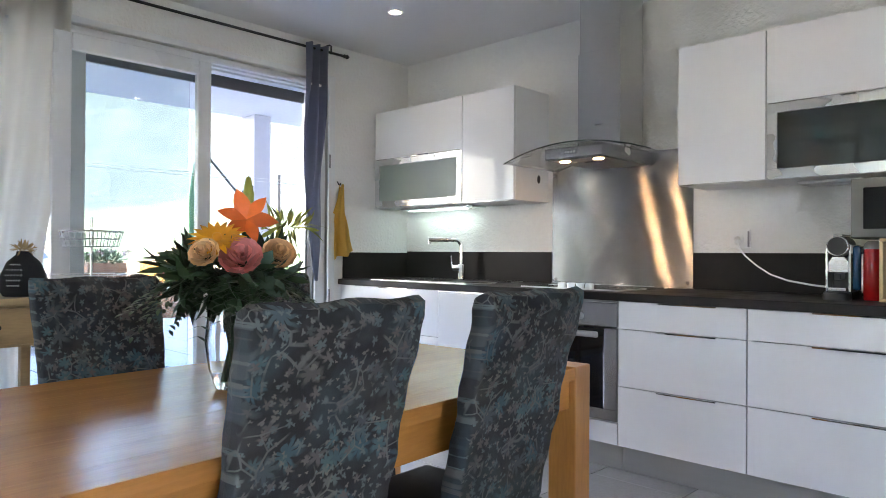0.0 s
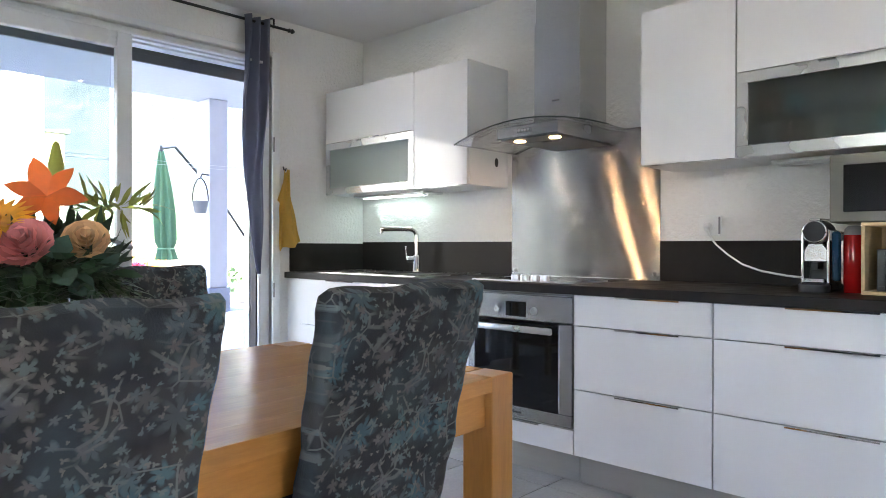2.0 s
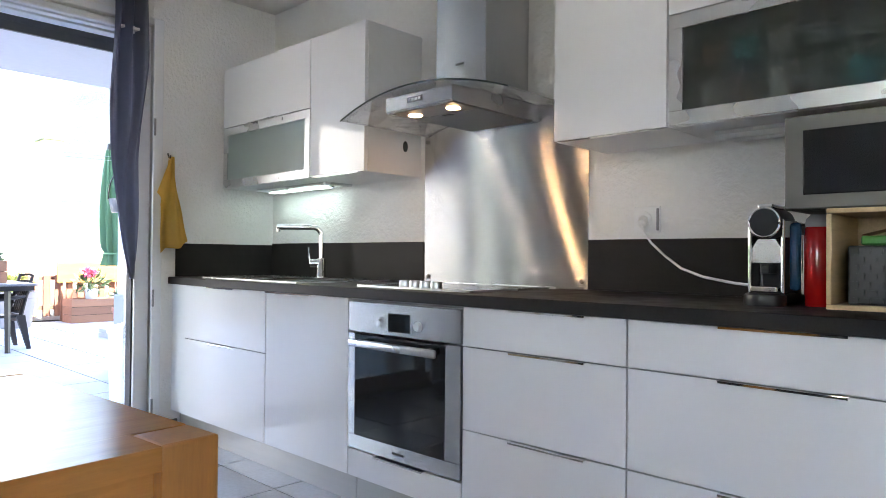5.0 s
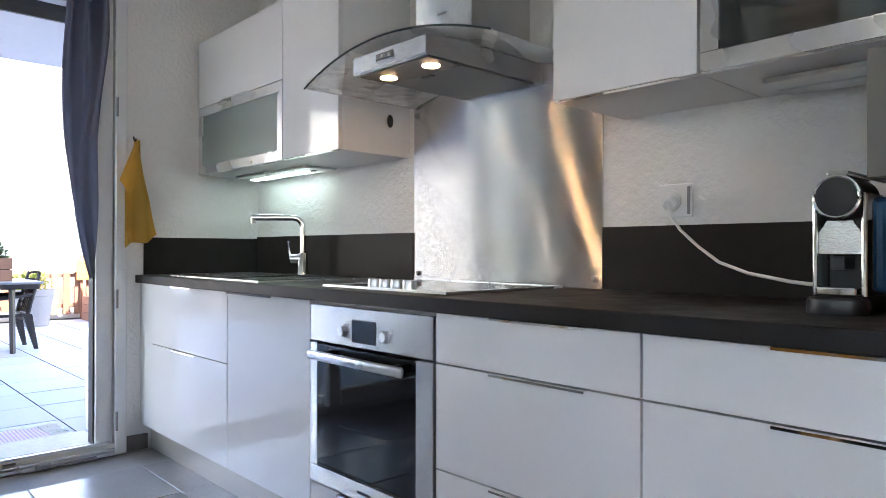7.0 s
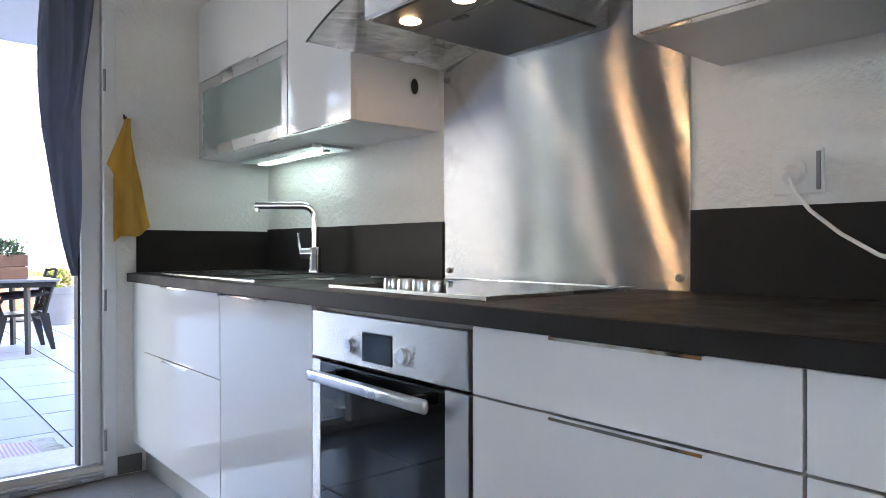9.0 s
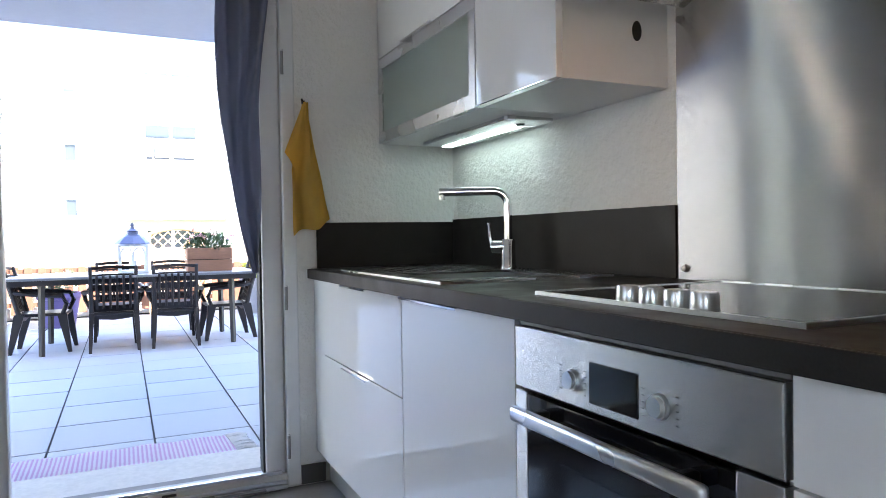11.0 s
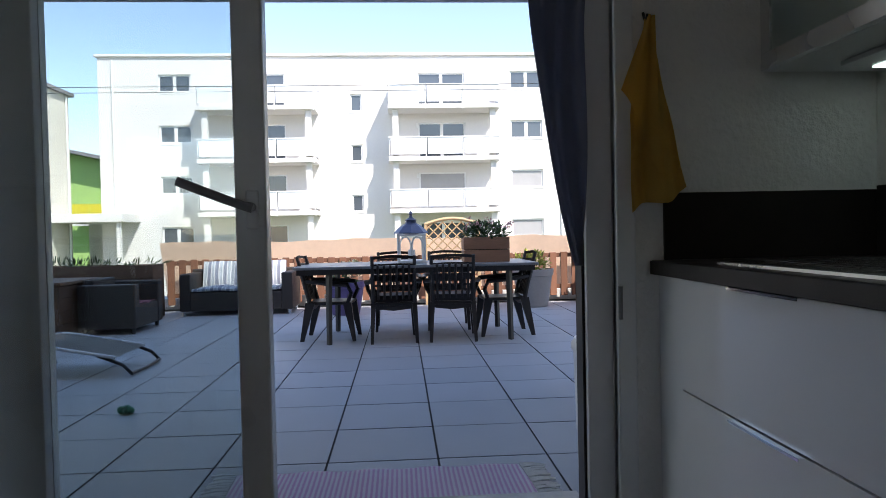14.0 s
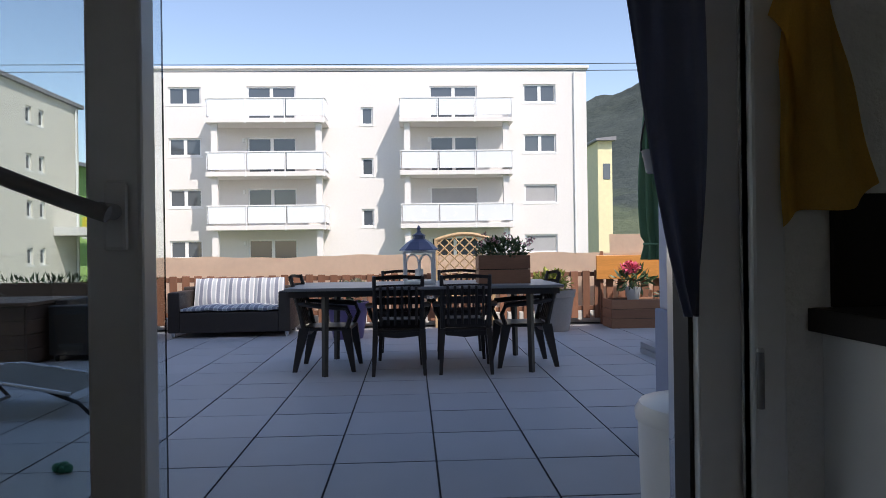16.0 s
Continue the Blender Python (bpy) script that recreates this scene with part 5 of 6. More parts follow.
# ---- terrace ----
def garden_chair():
    """A dark resin garden armchair with a latticed back; it faces -x, its back at +x."""
    c = thing("garden_chair", (0, 0, 0), "dark brown resin garden armchair with a latticed back", "chair", "garden chairs")
    w = 0.225

    def bx(z):
        return 0.20 + 0.12 * (z - 0.40) / 0.45

    def blade(name, top, foot, y, d0, d1, wide0, wide1):
        """A tapering moulded leg from (x, z) at the top down to x at the foot."""
        bm = bmesh.new()
        rings = []
        for k in range(5):
            f = k / 4
            x, z = top[0] * (1 - f) + foot * f, top[1] * (1 - f)
            d, v = d0 * (1 - f) + d1 * f, wide0 * (1 - f) + wide1 * f
            yy = y * (1 + 0.10 * f)
            rings.append([bm.verts.new(p) for p in ((x - d, yy - v, z), (x + d, yy - v, z), (x + d, yy + v, z), (x - d, yy + v, z))])
        for a, b in zip(rings, rings[1:]):
            for k in range(4):
                bm.faces.new((a[k], a[(k + 1) % 4], b[(k + 1) % 4], b[k]))
        bm.faces.new(rings[0])
        bm.faces.new(rings[-1][::-1])
        part(name, bm, M_DKPL, c)

    def bowed(name, z0, z1, half, rise=0.0):
        part(name, sheet(lambda u, v: (bx(z0) + 0.028 - 0.022 * (2 * u - 1) ** 2 + v * (z1 - z0) * 0.27, (u - 0.5) * 2 * half, z0 + (z1 - z0) * v + rise * math.sin(u * math.pi)), 10, 2, 0.014), M_DKPL, c)

    for s in (-1, 1):
        y = s * (w - 0.02)
        blade("back_leg", (0.195, 0.40), 0.285, y, 0.048, 0.020, 0.024, 0.015)
        blade("front_leg", (-0.185, 0.40), -0.255, y, 0.045, 0.018, 0.024, 0.015)
        part("back_post", tube([(0.195, y, 0.36), (0.255, y * 1.01, 0.62), (0.325, y * 1.03, 0.875)], [0.026, 0.021, 0.017], 8), M_DKPL, c)
        part("armrest", tube([(-0.19, y, 0.39), (-0.235, s * (w + 0.035), 0.50), (-0.20, s * (w + 0.05), 0.585), (0.0, s * (w + 0.05), 0.60), (0.252, y, 0.62)], [0.022, 0.022, 0.026, 0.026, 0.018], 8), M_DKPL, c)
    part("seat", B((-0.225, 0.215, -w + 0.01, w - 0.01, 0.372, 0.405), bevel=0.012), M_DKPL, c)
    part("apron", prism([(-w + 0.02, 0.372), (w - 0.02, 0.372), (w - 0.05, 0.335), (0.0, 0.318), (-w + 0.05, 0.335)], "x", 0.180, 0.200), M_DKPL, c)
    half = w - 0.028
    bowed("lower_band", 0.41, 0.475, half)
    bowed("middle_band", 0.625, 0.690, half)
    bowed("top_rail", 0.842, 0.872, half + 0.004, 0.014)
    bowed("upper_rail", 0.778, 0.796, half, 0.006)
    for z in (0.517, 0.567):
        bowed("slat", z, z + 0.020, half)
    bowed("slat", 0.730, 0.746, half)
    for k in range(6):
        y = (k - 2.5) * 0.062
        part("lattice_bar", tube([(bx(0.42) + 0.030, y, 0.44), (bx(0.62) + 0.030, y, 0.64), (bx(0.78) + 0.030, y, 0.785)], 0.0125, 6), M_DKPL, c)
    return c


OTX0, OTX1, OTY0, OTY1, OTZ = -9.13, -8.13, 1.274, 3.525, 0.660
gt = thing("garden_table", (-8.5, 2.48, TZ), "dark garden table with a grey top and slim legs", "table")
part("tabletop", B((OTX0, OTX1, OTY0, OTY1, OTZ - 0.025, OTZ), bevel=0.006), plain("grey_table_top", (0.22, 0.22, 0.23), 0.35, var=0.08), gt)
part("frame", B((OTX0 + 0.03, OTX1 - 0.03, OTY0 + 0.03, OTY0 + 0.06, OTZ - 0.075, OTZ - 0.026), (OTX0 + 0.03, OTX1 - 0.03, OTY1 - 0.06, OTY1 - 0.03, OTZ - 0.075, OTZ - 0.026), (OTX0 + 0.03, OTX0 + 0.06, OTY0 + 0.06, OTY1 - 0.06, OTZ - 0.075, OTZ - 0.026), (OTX1 - 0.06, OTX1 - 0.03, OTY0 + 0.06, OTY1 - 0.06, OTZ - 0.075, OTZ - 0.026)), M_DKPL, gt)
for x in (OTX0 + 0.05, OTX1 - 0.07):
    for y, s in ((OTY0 + 0.31, -1), (OTY1 - 0.26, 1)):
        part("leg", tube([(x, y, TZ), (x, y - s * 0.01, OTZ - 0.03)], [0.026, 0.03], 4), M_DKPL, gt)
gc = garden_chair()
gc.scale = (0.92, 0.92, 0.92)
for x, y, r in ((-8.42, 2.74, -3), (-9.16, 2.20, 180), (-9.16, 2.75, 178), (-8.62, 1.58, -94), (-8.63, 3.25, 93)):
    copy_thing(gc, pose(x, y, TZ, 0, 0, r))
gc.matrix_basis = pose(-8.42, 2.175, TZ, 0, 0, 2) @ Matrix.Diagonal((0.92, 0.92, 0.92, 1))

ln = thing("lantern", (-8.6, 2.36, OTZ), "large white garden lantern with a dark blue metal roof", "lantern")
LX, LY = -8.6, 2.36
part("base", B((LX - 0.14, LX + 0.14, LY - 0.14, LY + 0.14, OTZ, OTZ + 0.03), bevel=0.006), M_WHITEP, ln)
for sx in (-1, 1):
    for sy in (-1, 1):
        part("post", B((LX + sx * 0.125 - 0.013, LX + sx * 0.125 + 0.013, LY + sy * 0.125 - 0.013, LY + sy * 0.125 + 0.013, OTZ + 0.03, OTZ + 0.265), bevel=0.003), M_WHITEP, ln)
part("top_frame", B((LX - 0.14, LX + 0.14, LY - 0.14, LY + 0.14, OTZ + 0.265, OTZ + 0.29), bevel=0.004), M_WHITEP, ln)
for side in range(4):
    am = Matrix.Translation((LX, LY, OTZ)) @ Euler((0, 0, side * math.pi / 2)).to_matrix().to_4x4()
    ab = bmesh.new()
    for s in (-1, 1):
        pts = [(0.125, s * 0.058 + 0.054 * math.cos(a * math.pi / 10), 0.17 + 0.085 * math.sin(a * math.pi / 10)) for a in range(11)]
        tube([am @ Vector((0.125, s * 0.058 + 0.054, 0.03))] + [am @ Vector(p) for p in pts] + [am @ Vector((0.125, s * 0.058 - 0.054, 0.03))], 0.008, 6, ab)
    part("arch", ab, M_WHITEP, ln, "white pointed arch tracery")
M_NAVY = plain("navy_sheet_metal", (0.10, 0.115, 0.20), 0.35, 0.2, var=0.1)
part("roof", lathe([(0.172, 0.0), (0.166, 0.012), (0.105, 0.070), (0.055, 0.10), (0.05, 0.125), (0.06, 0.13), (0.02, 0.155), (0.012, 0.18), (0.02, 0.19), (0.006, 0.215), (0, 0.22)], (LX, LY, OTZ + 0.29), 8), M_NAVY, ln, "dark blue pagoda roof with finial")
part("candle", C((LX, LY, OTZ + 0.03), (LX, LY, OTZ + 0.13), 0.035, None, 18), M_WHITEP, ln, smooth=True)

rgt = random.Random(21)


def planter_box(name, x0, x1, y0, y1, z0, z1, rows, label, mat=M_BOX):
    p = thing(name, ((x0 + x1) / 2, (y0 + y1) / 2, z0), label, "planter")
    h = (z1 - z0) / rows
    for k in range(rows):
        a, b = z0 + h * k, z0 + h * (k + 1) - 0.006
        part("board", B((x1 - 0.02, x1, y0, y1, a, b), bevel=0.003, seg=1), mat, p)
        part("board", B((x0, x0 + 0.02, y0, y1, a, b), bevel=0.003, seg=1), mat, p)
        part("board", B((x0 + 0.02, x1 - 0.02, y0, y0 + 0.02, a, b), bevel=0.003, seg=1), mat, p)
        part("board", B((x0 + 0.02, x1 - 0.02, y1 - 0.02, y1, a, b), bevel=0.003, seg=1), mat, p)
    part("soil", B((x0 + 0.02, x1 - 0.02, y0 + 0.02, y1 - 0.02, z0 + 0.01, z1 - 0.03)), plain("potting_soil", (0.03, 0.022, 0.016), 0.95, var=0.3, fine=30, relief=0.8, dist=0.01), p)
    return p


planter_box("table_planter", -8.68, -8.40, 2.86, 3.30, OTZ, OTZ + 0.245, 2, "brown wooden flower box standing on the garden table")
fp = thing("geranium_plant", (-8.54, 3.08, OTZ + 0.21), "leafy green plant with small pink flowers in the box", "plant")
part("foliage", spray(rgt, (-8.54, 3.08, OTZ + 0.27), 620, (0.15, 0.24, 0.11), 0.05, 0.022, 0.5), M_LEAF, fp)
fb = bmesh.new()
for k in range(14):
    spray(rgt, (-8.54 + rgt.uniform(-0.12, 0.12), 3.08 + rgt.uniform(-0.24, 0.24), OTZ + rgt.uniform(0.32, 0.42)), 12, (0.015, 0.015, 0.012), 0.024, 0.016, 0.3, 1, fb)
part("blossom", fb, foliage("pale_pink_petal", (0.62, 0.36, 0.38)), fp)

# wicker sofa with striped cushions
sf = thing("wicker_sofa", (-11.05, 0.15, TZ), "dark wicker two-seat garden sofa", "sofa")
S0, S1 = -0.60, 0.84
zf = TZ
part("base", B((-11.46, -10.86, S0 + 0.14, S1 - 0.14, zf + 0.06, zf + 0.30), bevel=0.012), M_WICK, sf)
for a, b in ((S0, S0 + 0.14), (S1 - 0.14, S1)):
    part("armrest", B((-11.46, -10.86, a, b, zf + 0.06, zf + 0.54), bevel=0.015), M_WICK, sf)
part("backrest", B((-11.57, -11.44, S0, S1, zf + 0.06, zf + 0.58), bevel=0.015), M_WICK, sf)
for y in (S0 + 0.05, S1 - 0.05):
    for x in (-11.5, -10.92):
        part("foot", C((x, y, zf), (x, y, zf + 0.062), 0.025, None, 10), M_ALU, sf)
stm, nt, bs = shader("striped_cushion_cloth")
sv = coords(nt, (1, 1, 1))
wv2 = nt.nodes.new("ShaderNodeTexWave")
wv2.bands_direction, wv2.inputs["Scale"].default_value, wv2.inputs["Distortion"].default_value = "Y", 3.0, 1.0
nt.links.new(sv, wv2.inputs["Vector"])
nt.links.new(ramp(nt, wv2.outputs["Fac"], [(0.25, (0.20, 0.22, 0.28)), (0.45, (0.50, 0.52, 0.55)), (0.6, (0.66, 0.66, 0.66)), (0.85, (0.36, 0.40, 0.44))]), bs.inputs["Base Color"])
bs.inputs["Roughness"].default_value = 0.9
bump(nt, bs, noise_tex(nt, sv, 18), 0.4, 0.01)


def pad(name, c, size, tilt, label, seed):
    q = random.Random(seed)
    bm = B((-size[0] / 2, size[0] / 2, -size[1] / 2, size[1] / 2, -size[2] / 2, size[2] / 2))
    bmesh.ops.subdivide_edges(bm, edges=bm.edges[:], cuts=6, use_grid_fill=True)
    for v in bm.verts:
        r = max(abs(v.co.y) / size[1], abs(v.co.z) / size[2]) * 2 if size[0] < size[2] else max(abs(v.co.y) / size[1], abs(v.co.x) / size[0]) * 2
        k = 0.35 + 0.65 * (1 - min(1, r) ** 4)
        if size[0] < size[2]:
            v.co.x *= k
            v.co.x += 0.012 * math.sin(v.co.y * 30 + seed)
        else:
            v.co.z *= k
            v.co.z += 0.008 * math.sin(v.co.y * 25 + seed)
    bmesh.ops.transform(bm, matrix=Matrix.Translation(c) @ Euler((0, radians(tilt), 0)).to_matrix().to_4x4(), verts=bm.verts)
    return solo(name, bm, stm, (c[0], c[1], c[2] - size[2] / 2), label, "cushion", "sofa cushions", smooth=True)


pad("seat_cushion", (-11.15, 0.12, zf + 0.335), (0.56, 1.14, 0.075), 0, "grey striped seat cushion on the wicker sofa", 1)
for k in range(3):
    pad("back_cushion", (-11.36, -0.23 + 0.36 * k, zf + 0.51), (0.14, 0.38, 0.35), -14, "grey and white striped back cushion leaning on the sofa", 2 + k)

# fence with slats and the wall behind it
fn = thing("fence", (-11.6, 1.7, TZ), "brown wooden slat fence along the terrace edge", "fence")
for z in (0.12, 0.57):
    part("rail", B((-11.63, -11.60, -1.0, 5.7, z, z + 0.06), bevel=0.004), M_SLAT, fn)
k = 0
y = -0.98
while y < 5.65:
    part("slat", B((-11.598, -11.576, y, y + 0.095, 0.02, 0.645 + 0.008 * math.sin(k * 7)), bevel=0.004, seg=1), M_SLAT, fn)
    y += 0.158
    k += 1
setting("parapet", B((-12.3, -11.75, -6, 9, TZ, 0.10), bevel=0.01), plain("pale_parapet", (0.60, 0.60, 0.58), 0.8), "pale concrete terrace kerb", "wall")
tp2 = thing("shade_cloth", (-11.9, 2.0, 0.10), "peach coloured privacy cloth stretched behind the fence", "screen")
part("cloth", sheet(lambda u, v: (-11.80 + 0.012 * math.sin(u * 40) * v, -1.15 + 6.9 * u + 0.10 * (1 - v) * (1 if u < 0.01 else 0), 0.10 + (0.785 + 0.012 * math.sin(u * 19) + 0.006 * math.sin(u * 67)) * v), 70, 4, 0.006), M_PEACH, tp2, smooth=True)
part("cloth", sheet(lambda u, v: (-11.86 + 0.01 * math.sin(u * 12) * v, 5.0 + 1.6 * u, 0.10 + 1.03 * v), 16, 4, 0.006), M_PEACH, tp2, "taller end panel", smooth=True)

# trellis behind the table
te = thing("trellis", (-11.3, 2.9, TZ), "pale wooden lattice trellis with an arched top", "trellis")
M_TREL = wood("pale_trellis_wood", (0.52, 0.36, 0.20), "z", 0.6)
ty0, ty1 = 2.61, 3.35
for y in (ty0, ty1):
    part("post", B((-11.46, -11.42, y - 0.02, y + 0.02, TZ, 1.09), bevel=0.004), M_TREL, te)
part("arch", tube([(-11.44, ty0 + (ty1 - ty0) * k / 16, 1.075 + 0.075 * math.sin(math.pi * k / 16)) for k in range(17)], 0.024, 8), M_TREL, te, smooth=True)
part("rail", B((-11.455, -11.425, ty0 + 0.02, ty1 - 0.02, 0.30, 0.34), bevel=0.003), M_TREL, te)
for k in range(-5, 10):
    for s in (-1, 1):
        pts = []
        for z in (0.34, 1.11):
            pts.append((k * 0.13 + ty0 + (z - 0.34) * (1 if s > 0 else -1) + (0 if s > 0 else 0.35), z))
        (ya, za), (yb, zb) = pts
        f0, f1 = 0.0, 1.0
        if yb != ya:
            for lim in (ty0 + 0.02, ty1 - 0.02):
                t = (lim - ya) / (yb - ya)
                if (yb > ya) == (lim > (ty0 + ty1) / 2):
                    f1 = min(f1, t)
                else:
                    f0 = max(f0, t)
        if f1 - f0 > 0.05:
            a = (ya + (yb - ya) * f0, za + (zb - za) * f0)
            b = (ya + (yb - ya) * f1, za + (zb - za) * f1)
            part("lath", tube([(-11.44 + s * 0.007, a[0], a[1]), (-11.44 + s * 0.007, b[0], b[1])], 0.010, 4), M_TREL, te)

# pots and planters
def pot(x, y, z, r, h, mat, label, name="flower_pot"):
    p = thing(name, (x, y, z), label, "flower pot", "flower pots")
    part("pot", lathe([(r * 0.68, 0), (r * 0.72, 0.005), (r * 0.95, h * 0.82), (r, h * 0.83), (r * 1.03, h), (r * 0.93, h), (r * 0.88, h * 0.85), (0, h * 0.84)], (x, y, z), 26), mat, p, smooth=True)
    return p


M_GREYPOT = plain("grey_taupe_pot", (0.32, 0.29, 0.28), 0.6, var=0.1)
pot(-10.95, 4.02, TZ, 0.27, 0.50, M_GREYPOT, "large grey-brown plant pot by the fence")
yb = thing("yellow_shrub", (-10.95, 4.02, TZ + 0.42), "bushy yellow-green plant in the grey pot", "plant")
part("foliage", spray(rgt, (-10.95, 3.98, TZ + 0.58), 420, (0.22, 0.26, 0.14), 0.07, 0.03, 0.4), M_LEAFY, yb)
pot(-10.6, 1.55, TZ, 0.24, 0.42, plain("purple_plastic", (0.11, 0.08, 0.20), 0.4), "purple plastic plant pot by the fence")
pp = thing("flowering_plant", (-10.6, 1.55, TZ + 0.35), "leafy plant with cream flowers in the purple pot", "plant")
part("foliage", spray(rgt, (-10.6, 1.52, TZ + 0.5), 200, (0.2, 0.22, 0.12), 0.08, 0.03, 0.4), M_LEAF, pp)
part("blossom", spray(rgt, (-10.55, 1.65, TZ + 0.62), 70, (0.10, 0.12, 0.04), 0.05, 0.035, 0.4), foliage("cream_petal", (0.70, 0.60, 0.35)), pp)
planter_box("wooden_planter", -11.40, -11.0, 4.76, 5.9, TZ, TZ + 0.36, 3, "low planter box of reddish wooden boards by the fence")
ob = thing("orange_board", (-11.45, 5.1, 0.45), "orange varnished board standing on the fence", "board")
part("board", B((-11.545, -11.51, 4.72, 5.72, 0.53, 0.845), bevel=0.006), M_ORANGE, ob)
for y in (4.78, 5.6):
    part("strut", B((-11.575, -11.5465, y, y + 0.04, TZ, 0.9)), M_SLAT, ob)
pot(-11.2, 5.1, TZ + 0.33, 0.10, 0.17, M_WHITEP, "white flower pot standing in the planter box")
pk = thing("pink_flowers", (-11.2, 5.1, TZ + 0.47), "pink flowering plant with long leaves", "plant")
part("foliage", spray(rgt, (-11.2, 5.1, TZ + 0.58), 150, (0.16, 0.22, 0.12), 0.13, 0.035, 0.2), M_LEAF, pk)
part("blossom", spray(rgt, (-11.17, 5.05, TZ + 0.74), 130, (0.08, 0.11, 0.06), 0.06, 0.04, 0.4), M_PINK, pk)
sp2 = thing("succulent", (-11.15, 5.6, TZ + 0.33), "small pale green succulent plant in the planter box", "plant")
part("foliage", spray(rgt, (-11.15, 5.6, TZ + 0.40), 110, (0.14, 0.2, 0.07), 0.1, 0.03, 0.8), M_LEAFB, sp2)
pv = thing("paver_stack", (-8.9, 4.75, TZ), "stack of two grey paving slabs on the terrace", "paving slabs")
for k in range(2):
    part("paver", B((-9.1 + 0.01 * k, -8.62, 4.47, 4.95, TZ + 0.055 * k, TZ + 0.05 + 0.055 * k), bevel=0.004), M_STONE, pv)
pot(-8.87, 4.72, TZ + 0.105, 0.17, 0.26, M_TERRA, "terracotta flower pot on a stack of slabs")
bn = thing("waste_bin", (-4.52, 3.115, TZ), "white lidded round bin on the terrace", "bin")
part("body", lathe([(0.17, 0), (0.18, 0.01), (0.195, 0.53), (0.195, 0.535), (0, 0.535)], (-4.52, 3.115, TZ), 32), M_WHITEP, bn, smooth=True)
part("lid", lathe([(0.202, 0), (0.204, 0.02), (0.19, 0.045), (0.12, 0.062), (0, 0.066)], (-4.52, 3.115, TZ + 0.5355), 32), M_WHITEP, bn, smooth=True)

# parasol, furled, on a cantilever arm
M_GRCL = plain("green_canvas", (0.15, 0.30, 0.17), 0.8, var=0.12, fine=60, coarse=4)
pa = thing("parasol", (-9.6, 4.72, TZ), "furled green cantilever parasol on a dark arm", "parasol")
PX, PY = -9.6, 4.75


def furled(u, v):
    a = 2 * math.pi * u
    r = 0.03 + 0.105 * math.sin(min(1, v * 1.15) * math.pi * 0.62) * (0.78 if v > 0.86 else 1)
    r *= 1 + 0.22 * math.sin(a * 8 + v * 2)
    if v > 0.86:
        r *= 0.85 + 0.5 * (v - 0.86) / 0.14
    return (PX + r * math.cos(a), PY + r * math.sin(a) + 0.08 * v, 2.37 - 1.55 * v)


part("canopy", sheet(furled, 64, 26, 0.004), M_GRCL, pa, smooth=True)
part("strap", tube([(PX + 0.12 * math.cos(a * math.pi / 12), PY + 0.069 + 0.12 * math.sin(a * math.pi / 12), 0.98) for a in range(24)], 0.012, 6, None, True), M_GRCL, pa)
part("arm", tube([(PX, PY, 2.41), (PX - 0.1, PY + 0.25, 2.47), (PX - 0.5, PY + 1.2, 1.75), (PX - 0.75, PY + 1.9, 1.0)], 0.02, 8), M_BLACK, pa, smooth=True)
part("hub", C((PX, PY, 2.35), (PX, PY, 2.45), 0.03, 0.02, 12), M_BLACK, pa)
part("mast", C((PX - 0.75, PY + 1.9, TZ), (PX - 0.75, PY + 1.9, 2.4), 0.03, None, 12), M_BLACK, pa)
part("base_plate", B((PX - 1.15, PX - 0.35, PY + 1.5, PY + 2.3, TZ, TZ + 0.06), bevel=0.005), M_STONE, pa)

# lounger, armchair and the long planter on the far side
lg = thing("sun_lounger", (-7.0, -0.2, TZ), "sun lounger with pale mesh cloth on a curved metal frame", "sun lounger")
M_MESH = plain("pale_mesh_cloth", (0.34, 0.33, 0.30), 0.8, var=0.08, fine=200)
LZ = TZ


def lounge(u, v):
    y = 0.15 - 1.6 * u
    z = LZ + 0.14 + 0.33 * min(u, 0.36) - 0.06 * max(0, u - 0.36) + 0.9 * max(0, u - 0.66)
    return (-7.62 + 0.58 * v + 0.12 * u, y, z)


part("mesh", sheet(lounge, 30, 2, 0.008), M_MESH, lg, smooth=True)
for v in (0.0, 1.0):
    part("side_rail", tube([lounge(u / 24, v) for u in range(25)], 0.013, 8), M_ALU, lg, smooth=True)
for ya in (0.20, -0.62):
    x0, x1 = -7.62, -7.04
    zt = lounge((0.33 - ya) / 1.6, 0)[2] - 0.008
    part("leg", tube([(x0, ya - 0.18, zt), (x0, ya, LZ + 0.085), (x0, ya + 0.06, LZ + 0.02), ((x0 + x1) / 2, ya + 0.07, LZ + 0.014), (x1, ya + 0.06, LZ + 0.02), (x1, ya, LZ + 0.085), (x1, ya - 0.18, zt)], 0.013, 8), M_BLACK, lg, smooth=True)
lp = planter_box("long_planter", -11.0, -10.6, -3.4, -0.83, TZ, 0.63, 4, "long dark brown planter box along the terrace side", M_DWOOD)
hp = thing("planter_greenery", (-10.8, -1.9, 0.58), "low sparse greenery growing in the long planter", "plant")
part("foliage", spray(rgt, (-10.8, -1.9, 0.63), 300, (0.15, 1.2, 0.05), 0.09, 0.02, 0.7), M_LEAF, hp)
ac = thing("wicker_armchair", (-9.7, -0.85, TZ), "dark wicker garden armchair", "armchair")
part("base", B((-9.97, -9.41, -1.03, -0.56, TZ + 0.06, TZ + 0.30), bevel=0.012), M_WICK, ac)
part("armrest", B((-10.10, -9.97, -1.15, -0.55, TZ + 0.06, TZ + 0.53), bevel=0.015), M_WICK, ac)
part("armrest", B((-9.41, -9.28, -1.15, -0.55, TZ + 0.06, TZ + 0.53), bevel=0.015), M_WICK, ac)
